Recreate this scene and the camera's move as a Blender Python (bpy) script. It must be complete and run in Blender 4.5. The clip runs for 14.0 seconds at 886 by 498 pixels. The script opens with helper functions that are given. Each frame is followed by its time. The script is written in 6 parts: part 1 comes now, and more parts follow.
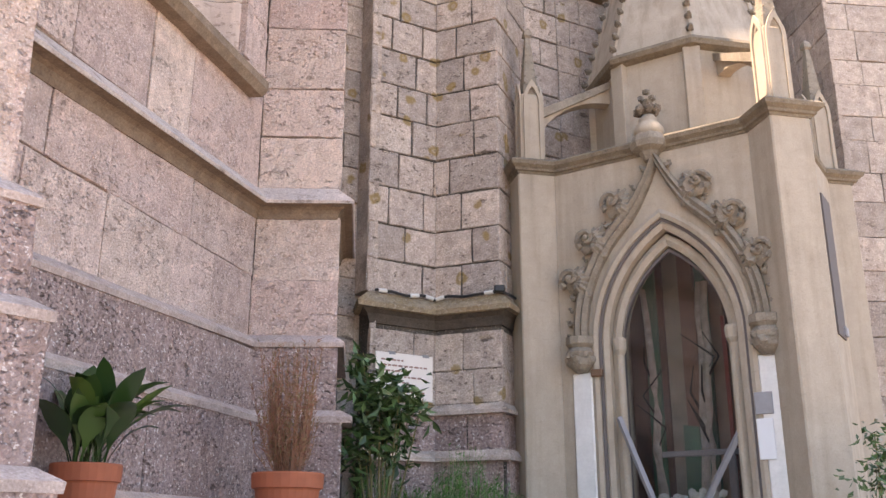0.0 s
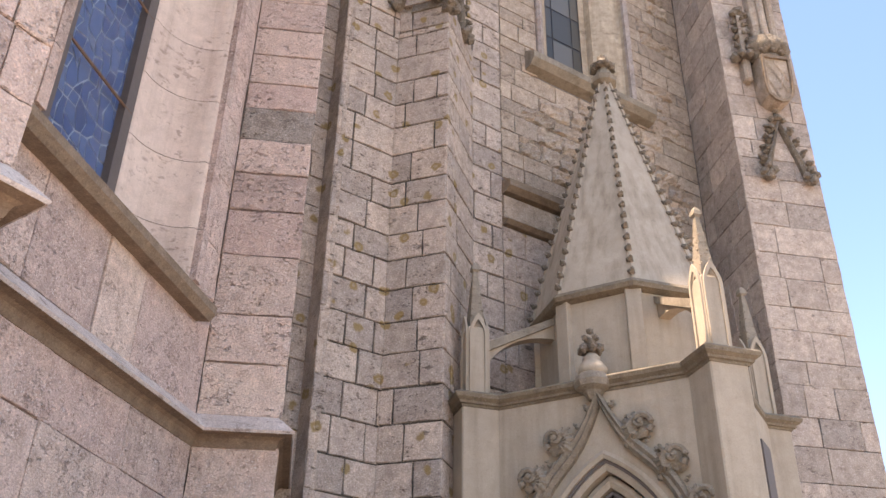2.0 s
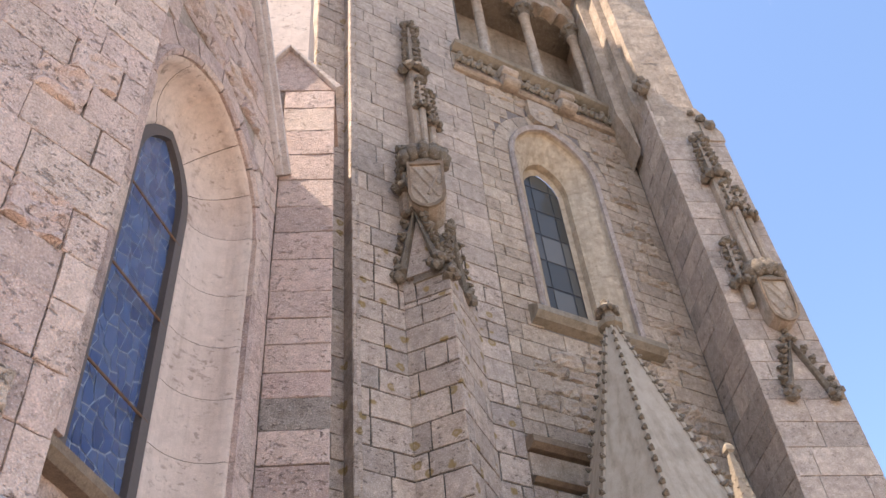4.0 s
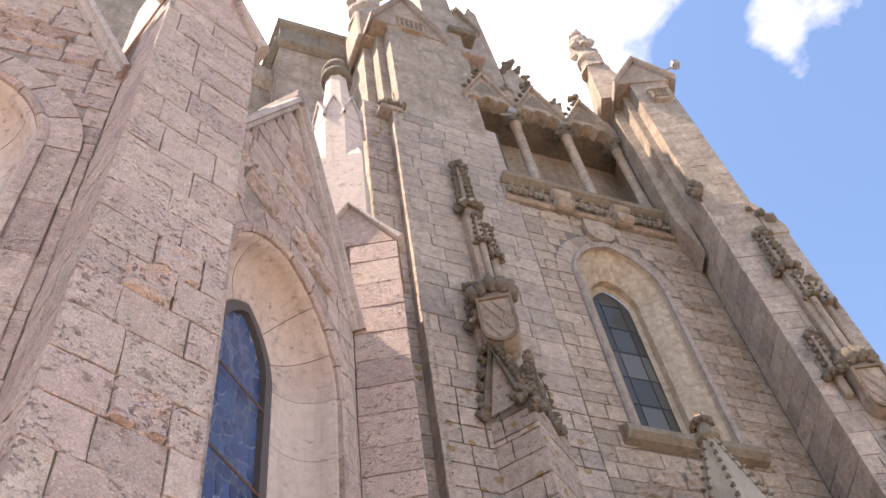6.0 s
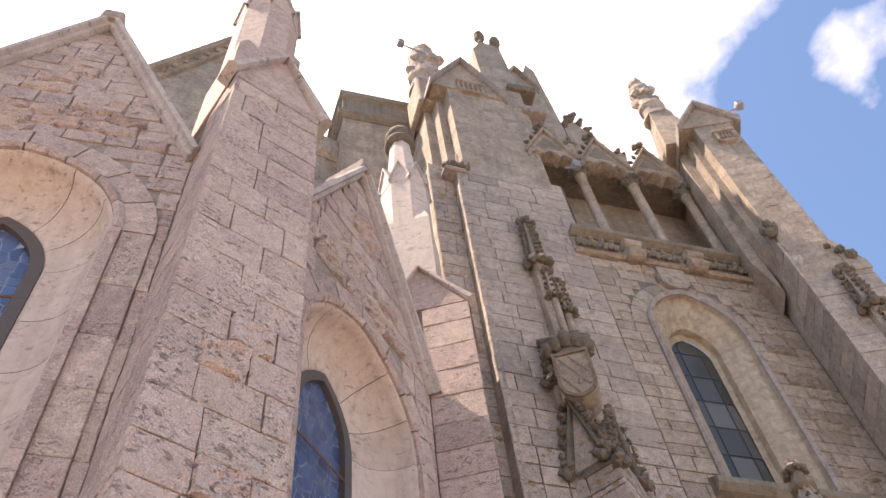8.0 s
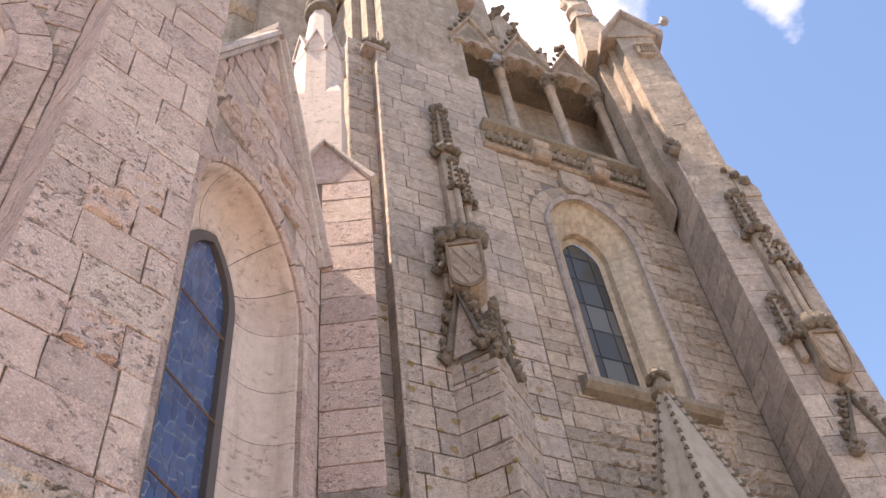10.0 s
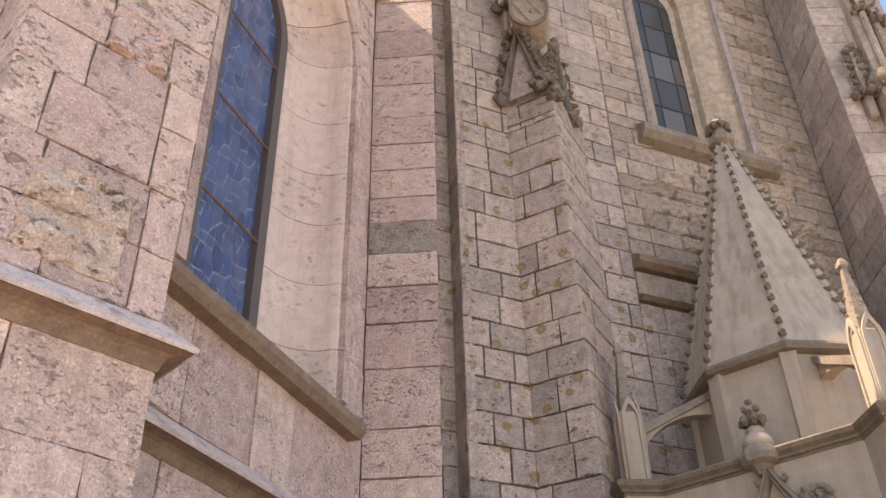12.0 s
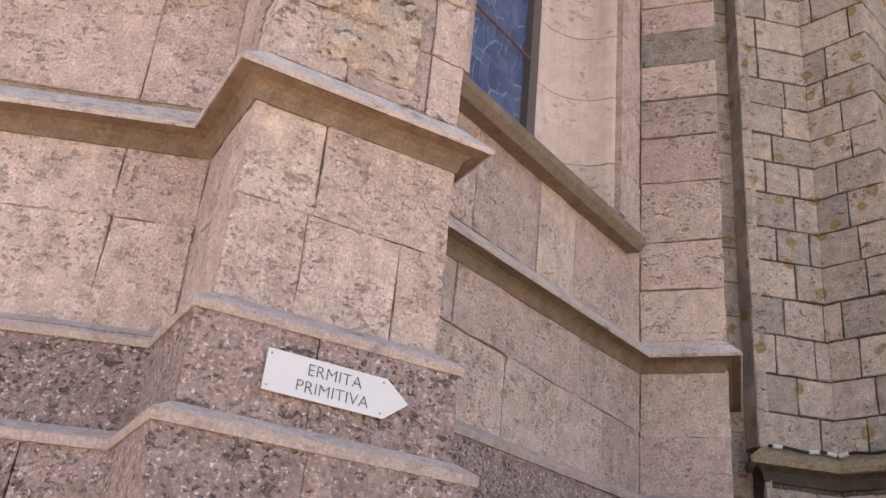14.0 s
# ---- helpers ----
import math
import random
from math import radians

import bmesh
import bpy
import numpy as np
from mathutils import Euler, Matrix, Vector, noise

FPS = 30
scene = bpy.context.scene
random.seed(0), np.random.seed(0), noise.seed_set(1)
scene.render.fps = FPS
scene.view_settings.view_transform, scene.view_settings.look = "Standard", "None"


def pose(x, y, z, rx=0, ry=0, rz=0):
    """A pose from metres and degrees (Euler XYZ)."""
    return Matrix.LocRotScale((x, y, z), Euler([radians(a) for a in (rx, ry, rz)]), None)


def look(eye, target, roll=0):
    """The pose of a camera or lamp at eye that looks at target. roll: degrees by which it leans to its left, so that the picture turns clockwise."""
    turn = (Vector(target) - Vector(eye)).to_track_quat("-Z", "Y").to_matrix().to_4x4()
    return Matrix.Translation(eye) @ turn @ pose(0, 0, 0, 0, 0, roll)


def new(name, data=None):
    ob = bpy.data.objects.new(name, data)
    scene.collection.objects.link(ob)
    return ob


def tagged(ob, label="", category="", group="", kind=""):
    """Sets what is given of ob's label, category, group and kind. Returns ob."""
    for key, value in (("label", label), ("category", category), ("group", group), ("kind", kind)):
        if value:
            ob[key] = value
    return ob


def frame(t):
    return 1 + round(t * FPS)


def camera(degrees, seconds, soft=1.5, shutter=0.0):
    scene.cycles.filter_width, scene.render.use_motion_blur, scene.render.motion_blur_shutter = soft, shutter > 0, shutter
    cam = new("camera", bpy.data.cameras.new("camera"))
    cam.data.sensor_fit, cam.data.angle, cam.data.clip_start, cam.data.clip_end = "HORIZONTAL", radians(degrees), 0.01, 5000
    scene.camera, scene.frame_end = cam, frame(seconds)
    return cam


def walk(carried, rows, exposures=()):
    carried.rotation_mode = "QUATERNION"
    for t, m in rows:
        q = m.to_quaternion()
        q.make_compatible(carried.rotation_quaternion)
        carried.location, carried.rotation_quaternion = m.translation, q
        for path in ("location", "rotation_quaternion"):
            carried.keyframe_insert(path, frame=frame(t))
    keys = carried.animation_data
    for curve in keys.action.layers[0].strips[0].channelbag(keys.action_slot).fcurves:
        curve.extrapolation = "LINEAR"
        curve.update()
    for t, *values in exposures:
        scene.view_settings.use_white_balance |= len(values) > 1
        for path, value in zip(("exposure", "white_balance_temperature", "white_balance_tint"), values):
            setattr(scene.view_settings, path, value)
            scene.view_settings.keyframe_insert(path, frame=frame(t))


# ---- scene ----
cam = camera(50.9, 14.0)
METRES, EYE, TILT, LEAN, TURN = 1.0, 1.6, 0.0, 0.0, 0.0
PATH = [
    (0, (0.125, 0.008, 1.393), (0.094, 1.915, 1.993), -0.0),
    (0.5, (0.128, 0.002, 1.415), (0.084, 1.888, 2.079), -0.5),
    (1, (0.122, -0.031, 1.453), (0.14, 1.784, 2.294), 0.7),
    (1.5, (0.101, -0.04, 1.491), (0.144, 1.725, 2.431), 2.1),
    (2, (0.114, -0.055, 1.533), (0.193, 1.666, 2.549), 1.1),
    (2.5, (0.121, -0.099, 1.565), (0.236, 1.525, 2.727), 1.2),
    (3, (0.106, -0.111, 1.604), (0.256, 1.448, 2.848), -0.5),
    (3.5, (0.094, -0.123, 1.602), (0.223, 1.357, 2.941), -4.6),
    (3.7, (0.098, -0.115, 1.612), (0.191, 1.327, 2.995), -5.4),
    (5.8, (0.012, -0.262, 1.70), (0.005, 0.924, 3.31), -9.4),
    (6, (0.004, -0.272, 1.697), (-0.028, 0.897, 3.319), -10.9),
    (6.5, (-0.002, -0.301, 1.703), (-0.078, 0.785, 3.38), -11.5),
    (7, (0.016, -0.277, 1.716), (-0.094, 0.745, 3.431), -11.2),
    (9.3, (0.053, -0.29, 1.681), (-0.121, 0.839, 3.323), -6.4),
    (9.5, (0.057, -0.283, 1.682), (-0.092, 0.874, 3.306), -6.3),
    (10, (0.126, -0.268, 1.635), (0.113, 0.999, 3.182), -8.3),
    (10.5, (0.116, -0.14, 1.657), (0.131, 1.303, 3.041), -7.9),
    (11, (0.134, -0.12, 1.644), (0.078, 1.397, 2.947), -7.4),
    (11.5, (0.154, -0.113, 1.617), (0.058, 1.451, 2.859), -4.4),
    (12, (0.125, -0.091, 1.61), (-0.074, 1.518, 2.782), -1.5),
    (12.5, (0.085, -0.081, 1.589), (-0.279, 1.531, 2.715), 0.5),
    (13, (0.033, -0.067, 1.549), (-0.473, 1.534, 2.636), 2.2),
    (13.5, (-0.02, -0.066, 1.507), (-0.613, 1.568, 2.496), 4.2),
    (14, (-0.044, -0.068, 1.44), (-0.797, 1.576, 2.295), 5.9),
]
walk(cam, [(t, look(eye, target, roll)) for t, eye, target, roll in PATH], exposures=[(0.0, 1.95, 8600, 24), (2.0, 1.63, 8400, 22), (3.5, 1.37, 7800, 20), (6.5, 1.09, 7900, 21), (7.0, 0.96, 7900, 21), (9.5, 1.10, 8100, 22), (11.0, 1.35, 8400, 23), (12.5, 1.41, 8900, 24), (14.0, 1.37, 9000, 24)])

# ---- light and sky ----
SUN_AZ, SUN_EL = -105.5, 60.0
sun = new("sun", bpy.data.lights.new("sun", "SUN"))
sun.data.energy, sun.data.angle, sun.data.color = 5.0, radians(0.5), (1.0, 0.95, 0.86)
to_sun = Vector((math.sin(radians(SUN_AZ)) * math.cos(radians(SUN_EL)), math.cos(radians(SUN_AZ)) * math.cos(radians(SUN_EL)), math.sin(radians(SUN_EL))))
sun.matrix_world = look(to_sun * 60, (0, 0, 0))
world = bpy.data.worlds.new("world")
scene.world = world
world.use_nodes = True
wn, wl = world.node_tree.nodes, world.node_tree.links
wn.clear()
sky = wn.new("ShaderNodeTexSky")
sky.sky_type, sky.sun_disc = "NISHITA", False
sky.sun_elevation, sky.sun_rotation = radians(SUN_EL), radians(SUN_AZ)
sky.air_density, sky.dust_density, sky.ozone_density = 1.0, 0.6, 2.0
wco = wn.new("ShaderNodeTexCoord")
wmap = wn.new("ShaderNodeMapping")
wmap.inputs["Location"].default_value = (0.35, 0.1, 0.55)
wmap.inputs["Scale"].default_value = (1.0, 1.0, 1.6)
wnoise = wn.new("ShaderNodeTexNoise")
wnoise.inputs["Scale"].default_value, wnoise.inputs["Detail"].default_value, wnoise.inputs["Roughness"].default_value = 2.6, 8, 0.56
wramp = wn.new("ShaderNodeValToRGB")
wramp.color_ramp.elements[0].position, wramp.color_ramp.elements[1].position = 0.46, 0.76
wmix = wn.new("ShaderNodeMix")
wmix.data_type = "RGBA"
wmix.inputs["B"].default_value = (13.0, 12.8, 12.8, 1)
bg = wn.new("ShaderNodeBackground")
bg.inputs["Strength"].default_value = 0.15
wout = wn.new("ShaderNodeOutputWorld")
wl.new(wco.outputs["Generated"], wmap.inputs["Vector"])
wl.new(wmap.outputs["Vector"], wnoise.inputs["Vector"])
wdot = wn.new("ShaderNodeVectorMath")
wdot.operation = "DOT_PRODUCT"
wdot.inputs[1].default_value = Vector((-0.14, 0.22, 0.965)).normalized()
wl.new(wco.outputs["Generated"], wdot.inputs[0])
wbias = wn.new("ShaderNodeMapRange")
wbias.inputs["From Min"].default_value, wbias.inputs["From Max"].default_value = 0.74, 0.97
wbias.inputs["To Min"].default_value, wbias.inputs["To Max"].default_value = -0.30, 0.22
wl.new(wdot.outputs["Value"], wbias.inputs["Value"])
wsum = wn.new("ShaderNodeMath")
wl.new(wnoise.outputs["Fac"], wsum.inputs[0])
wl.new(wbias.outputs["Result"], wsum.inputs[1])
# a small cloud apart from the large one
wdot2 = wn.new("ShaderNodeVectorMath")
wdot2.operation = "DOT_PRODUCT"
wdot2.inputs[1].default_value = Vector((0.388, 0.446, 0.807)).normalized()
wl.new(wco.outputs["Generated"], wdot2.inputs[0])
wsm = wn.new("ShaderNodeMapRange")
wsm.inputs["From Min"].default_value, wsm.inputs["From Max"].default_value, wsm.inputs["To Max"].default_value = 0.9958, 0.9996, 0.19
wl.new(wdot2.outputs["Value"], wsm.inputs["Value"])
wsum2 = wn.new("ShaderNodeMath")
wl.new(wsum.outputs["Value"], wsum2.inputs[0])
wl.new(wsm.outputs["Result"], wsum2.inputs[1])
wl.new(wsum2.outputs["Value"], wramp.inputs["Fac"])
wl.new(wramp.outputs["Color"], wmix.inputs["Factor"])
wtint = wn.new("ShaderNodeMix")
wtint.data_type, wtint.blend_type = "RGBA", "MULTIPLY"
wtint.inputs["Factor"].default_value = 1.0
wtint.inputs["B"].default_value = (0.83, 1.02, 1.13, 1)
wl.new(sky.outputs["Color"], wtint.inputs["A"])
wl.new(wtint.outputs["Result"], wmix.inputs["A"])
wl.new(wmix.outputs["Result"], bg.inputs["Color"])
wl.new(bg.outputs["Background"], wout.inputs["Surface"])


# ---- materials ----
def stone(name, cols, rough=0.85, grain=80.0, grain_amt=0.55, pit=0.25, pit_scale=38.0, pit_dark=0.35, stain=0.25, stain_col=(0.25, 0.2, 0.16), bump=0.35, big=1.1, vary="object", lichen=0.0, streak=0.0, mottle=0.6, speck=0.3, speck_scale=60.0):
    """Stone: tint per piece, blotches, grain, pale specks for grain and glints, small pits, optional lichen spots."""
    m = bpy.data.materials.new(name)
    m.use_nodes = True
    n, l = m.node_tree.nodes, m.node_tree.links
    b = n["Principled BSDF"]
    b.inputs["Roughness"].default_value = rough
    b.inputs["Specular IOR Level"].default_value = 0.3
    geo = n.new("ShaderNodeNewGeometry")
    src = geo.outputs["Position"]
    ramp = n.new("ShaderNodeValToRGB")
    els = ramp.color_ramp.elements
    while len(els) < len(cols):
        els.new(0.5)
    for i, c in enumerate(cols):
        els[i].position = i / max(1, len(cols) - 1)
        els[i].color = (*c, 1)
    if vary == "object":
        info = n.new("ShaderNodeObjectInfo")
        l.new(info.outputs["Random"], ramp.inputs["Fac"])
    elif vary == "island":
        l.new(geo.outputs["Random Per Island"], ramp.inputs["Fac"])
    else:
        nz0 = n.new("ShaderNodeTexNoise")
        nz0.inputs["Scale"].default_value, nz0.inputs["Detail"].default_value = big * 1.7, 3
        l.new(src, nz0.inputs["Vector"])
        l.new(nz0.outputs["Fac"], ramp.inputs["Fac"])

    def mix(kind, fac, a, bcol):
        x = n.new("ShaderNodeMix")
        x.data_type, x.blend_type = "RGBA", kind
        for key, val in (("Factor", fac), ("A", a), ("B", bcol)):
            if isinstance(val, (int, float)):
                x.inputs[key].default_value = val
            elif isinstance(val, tuple):
                x.inputs[key].default_value = (*val, 1)
            else:
                l.new(val, x.inputs[key])
        return x.outputs["Result"]

    def noise_fac(scale, detail, lo, hi, top, stretch=None):
        z = n.new("ShaderNodeTexNoise")
        z.inputs["Scale"].default_value, z.inputs["Detail"].default_value, z.inputs["Roughness"].default_value = scale, detail, 0.6
        if stretch:
            mp = n.new("ShaderNodeMapping")
            mp.inputs["Scale"].default_value = stretch
            l.new(src, mp.inputs["Vector"])
            l.new(mp.outputs["Vector"], z.inputs["Vector"])
        else:
            l.new(src, z.inputs["Vector"])
        r = n.new("ShaderNodeMapRange")
        r.inputs["From Min"].default_value, r.inputs["From Max"].default_value, r.inputs["To Max"].default_value = lo, hi, top
        l.new(z.outputs["Fac"], r.inputs["Value"])
        return z.outputs["Fac"], r.outputs["Result"]

    col = ramp.outputs["Color"]
    _, f = noise_fac(big * 2.2, 6, 0.5, 0.78, stain)
    col = mix("MIX", f, col, stain_col)
    if streak:
        _, f = noise_fac(3.0, 4, 0.48, 0.75, streak, (3.2, 3.2, 0.22))
        col = mix("MULTIPLY", f, col, (0.42, 0.38, 0.33))
    graw, f = noise_fac(grain, 3, 0.35, 0.7, grain_amt)
    col = mix("MULTIPLY", f, col, (0.45, 0.42, 0.42))
    _, f = noise_fac(grain * 0.8, 2, 0.58, 0.72, grain_amt * 0.7, (1.0, 1.1, 1.2))
    col = mix("MULTIPLY", f, col, (1.75, 1.7, 1.68))
    wobble = n.new("ShaderNodeTexNoise")
    wobble.inputs["Scale"].default_value, wobble.inputs["Detail"].default_value = pit_scale * 0.8, 2
    l.new(src, wobble.inputs["Vector"])
    wadd = n.new("ShaderNodeVectorMath")
    wadd.operation = "MULTIPLY_ADD"
    wadd.inputs[1].default_value = (0.03, 0.03, 0.03)
    l.new(wobble.outputs["Color"], wadd.inputs[0])
    l.new(src, wadd.inputs[2])
    wmp = n.new("ShaderNodeMapping")
    wmp.inputs["Scale"].default_value = (1.0, 1.0, 2.0)
    l.new(wadd.outputs["Vector"], wmp.inputs["Vector"])

    def pits(scale, lo, hi, gate_lo):
        vor = n.new("ShaderNodeTexVoronoi")
        vor.inputs["Scale"].default_value = scale
        l.new(wmp.outputs["Vector"], vor.inputs["Vector"])
        vr = n.new("ShaderNodeMapRange")
        vr.inputs["From Min"].default_value, vr.inputs["From Max"].default_value = hi, lo
        l.new(vor.outputs["Distance"], vr.inputs["Value"])
        sp = n.new("ShaderNodeSeparateColor")
        l.new(vor.outputs["Color"], sp.inputs["Color"])
        gt = n.new("ShaderNodeMath")
        gt.operation = "GREATER_THAN"
        gt.inputs[1].default_value = gate_lo
        l.new(sp.outputs["Red"], gt.inputs[0])
        q = n.new("ShaderNodeMath")
        q.operation = "MULTIPLY"
        l.new(vr.outputs["Result"], q.inputs[0])
        l.new(gt.outputs["Value"], q.inputs[1])
        return q.outputs["Value"]

    _, pf = noise_fac(big * 3, 3, 0.40, 0.60, 1.0)
    _, small = noise_fac(pit_scale * 0.75, 4, 0.565, 0.66, 1.0, (1.0, 1.0, 1.5))
    _, cav = noise_fac(pit_scale * 0.22, 5, 0.63, 0.70, 1.0, (0.8, 0.8, 1.6))
    large0 = pits(pit_scale * 0.30, 0.06, 0.24, 0.86)
    lg = n.new("ShaderNodeMath")
    lg.operation = "MAXIMUM"
    l.new(cav, lg.inputs[0])
    l.new(large0, lg.inputs[1])
    large = lg.outputs["Value"]
    sm = n.new("ShaderNodeMath")
    sm.operation = "MULTIPLY"
    l.new(small, sm.inputs[0])
    l.new(pf, sm.inputs[1])
    pm = n.new("ShaderNodeMath")
    pm.operation = "MAXIMUM"
    l.new(sm.outputs["Value"], pm.inputs[0])
    l.new(large, pm.inputs[1])
    _, f = noise_fac(big * 9, 4, 0.42, 0.72, mottle)
    col = mix("MULTIPLY", f, col, (0.55, 0.50, 0.47))
    _, f = noise_fac(big * 7, 3, 0.52, 0.75, mottle, (1.3, 1.2, 1.1))
    col = mix("MULTIPLY", f, col, (1.42, 1.4, 1.38))
    # pale specks: bright grain, and glints of small facets put in as colour
    _, f = noise_fac(speck_scale, 2, 0.60, 0.68, speck, (1.0, 1.0, 1.15))
    col = mix("MIX", f, col, (0.80, 0.72, 0.68))
    pa = n.new("ShaderNodeMath")
    pa.operation = "MULTIPLY"
    l.new(pm.outputs["Value"], pa.inputs[0])
    pa.inputs[1].default_value = pit
    col = mix("MULTIPLY", pa.outputs["Value"], col, (pit_dark, pit_dark * 0.9, pit_dark * 0.85))
    if lichen:
        lv = n.new("ShaderNodeTexVoronoi")
        lv.inputs["Scale"].default_value = 4.6
        wob = n.new("ShaderNodeTexNoise")
        wob.inputs["Scale"].default_value = 14
        l.new(src, wob.inputs["Vector"])
        add = n.new("ShaderNodeVectorMath")
        add.operation = "MULTIPLY_ADD"
        add.inputs[1].default_value = (0.06, 0.06, 0.06)
        l.new(wob.outputs["Color"], add.inputs[0])
        l.new(src, add.inputs[2])
        l.new(add.outputs["Vector"], lv.inputs["Vector"])
        ring = n.new("ShaderNodeValToRGB")
        e = ring.color_ramp.elements
        e[0].position, e[0].color = 0.0, (0.7, 0.7, 0.7, 1)
        e[1].position, e[1].color = 0.28, (0, 0, 0, 1)
        for p_, v_ in ((0.10, 0.55), (0.15, 1.0), (0.22, 0.85)):
            x = e.new(p_)
            x.color = (v_, v_, v_, 1)
        l.new(lv.outputs["Distance"], ring.inputs["Fac"])
        sep = n.new("ShaderNodeSeparateColor")
        l.new(lv.outputs["Color"], sep.inputs["Color"])
        gate = n.new("ShaderNodeMath")
        gate.operation = "GREATER_THAN"
        gate.inputs[1].default_value = 0.42
        l.new(sep.outputs["Red"], gate.inputs[0])
        g2 = n.new("ShaderNodeMath")
        g2.operation = "MULTIPLY"
        l.new(ring.outputs["Color"], g2.inputs[0])
        l.new(gate.outputs["Value"], g2.inputs[1])
        g3 = n.new("ShaderNodeMath")
        g3.operation = "MULTIPLY"
        g3.inputs[1].default_value = lichen
        l.new(g2.outputs["Value"], g3.inputs[0])
        col = mix("MIX", g3.outputs["Value"], col, (0.25, 0.16, 0.045))
    l.new(col, b.inputs["Base Color"])
    h1 = n.new("ShaderNodeMath")
    h1.operation = "SUBTRACT"
    l.new(graw, h1.inputs[0])
    l.new(pm.outputs["Value"], h1.inputs[1])
    bp = n.new("ShaderNodeBump")
    bp.inputs["Strength"].default_value, bp.inputs["Distance"].default_value = bump, 0.02
    l.new(h1.outputs["Value"], bp.inputs["Height"])
    l.new(bp.outputs["Normal"], b.inputs["Normal"])
    return m


def plain(name, col, rough=0.6, metal=0.0, amt=0.15, scale=25.0, spec=0.4):
    m = bpy.data.materials.new(name)
    m.use_nodes = True
    n, l = m.node_tree.nodes, m.node_tree.links
    b = n["Principled BSDF"]
    b.inputs["Roughness"].default_value, b.inputs["Metallic"].default_value = rough, metal
    b.inputs["Specular IOR Level"].default_value = spec
    geo = n.new("ShaderNodeNewGeometry")
    z = n.new("ShaderNodeTexNoise")
    z.inputs["Scale"].default_value, z.inputs["Detail"].default_value = scale, 5
    l.new(geo.outputs["Position"], z.inputs["Vector"])
    r = n.new("ShaderNodeMix")
    r.data_type = "RGBA"
    r.inputs["A"].default_value = (*[c * (1 - amt) for c in col], 1)
    r.inputs["B"].default_value = (*[min(1, c * (1 + amt)) for c in col], 1)
    l.new(z.outputs["Fac"], r.inputs["Factor"])
    l.new(r.outputs["Result"], b.inputs["Base Color"])
    return m


def island(name, cols, rough=0.5, spec=0.5, trans=0.0, by_object=False):
    m = bpy.data.materials.new(name)
    m.use_nodes = True
    n, l = m.node_tree.nodes, m.node_tree.links
    b = n["Principled BSDF"]
    b.inputs["Roughness"].default_value = rough
    b.inputs["Specular IOR Level"].default_value = spec
    geo = n.new("ShaderNodeNewGeometry")
    ramp = n.new("ShaderNodeValToRGB")
    e = ramp.color_ramp.elements
    while len(e) < len(cols):
        e.new(0.5)
    for i, c in enumerate(cols):
        e[i].position, e[i].color = i / (len(cols) - 1), (*c, 1)
    if by_object:
        l.new(n.new("ShaderNodeObjectInfo").outputs["Random"], ramp.inputs["Fac"])
    else:
        l.new(geo.outputs["Random Per Island"], ramp.inputs["Fac"])
    l.new(ramp.outputs["Color"], b.inputs["Base Color"])
    if trans:
        b.inputs["Subsurface Weight"].default_value = trans
    return m


PINK = [(0.609, 0.451, 0.398), (0.721, 0.546, 0.477), (0.641, 0.477, 0.424), (0.784, 0.620, 0.525), (0.530, 0.398, 0.355), (0.731, 0.562, 0.493), (0.668, 0.509, 0.435)]
GREY = [(0.49, 0.405, 0.35), (0.57, 0.465, 0.395), (0.40, 0.335, 0.295), (0.62, 0.51, 0.43), (0.53, 0.435, 0.375), (0.59, 0.475, 0.395)]
TAN = [(0.445, 0.355, 0.28), (0.52, 0.42, 0.335), (0.375, 0.30, 0.24), (0.56, 0.455, 0.362)]
M_PINKR = stone("pitted_pink_limestone", PINK, pit=0.6, pit_scale=34, pit_dark=0.33, mottle=0.45, bump=1.0, speck=0.45, speck_scale=55, stain=0.3, stain_col=(0.36, 0.27, 0.22), grain=75)
M_LEDGE = stone("grey_pink_ledge_stone", [(0.45, 0.355, 0.325), (0.52, 0.42, 0.38), (0.40, 0.315, 0.285)], vary="noise", pit=0.5, pit_scale=30, bump=0.4, speck=0.1, stain=0.35, stain_col=(0.27, 0.22, 0.19), mottle=0.4)
M_PINK = stone("pink_limestone", PINK, pit=0.34, pit_scale=44, pit_dark=0.3, bump=0.9, speck=0.5, speck_scale=55, stain=0.25, stain_col=(0.36, 0.27, 0.22), grain=75)
M_PINKD = stone("dark_grey_limestone", [(0.36, 0.31, 0.275), (0.40, 0.345, 0.305)], pit=1.0, pit_scale=30, bump=0.9, mottle=0.9, grain_amt=0.8)
M_PINKM = stone("pink_limestone_moulding", PINK[:4], vary="noise", pit=0.5, pit_scale=24, bump=0.35, stain=0.35, stain_col=(0.34, 0.25, 0.19), grain=75)
M_CONG = stone("speckled_granite", [(0.40, 0.29, 0.265), (0.46, 0.335, 0.305), (0.36, 0.262, 0.243)], grain=50, grain_amt=0.75, pit=0.65, pit_scale=48, pit_dark=0.25, bump=1.0, stain=0.3, stain_col=(0.22, 0.19, 0.18), speck=0.6, speck_scale=46)
M_GREY = stone("grey_weathered_limestone", GREY, pit=0.85, pit_scale=30, pit_dark=0.3, bump=0.6, stain=0.35, stain_col=(0.24, 0.2, 0.175), lichen=0.85, grain=70, grain_amt=0.7)
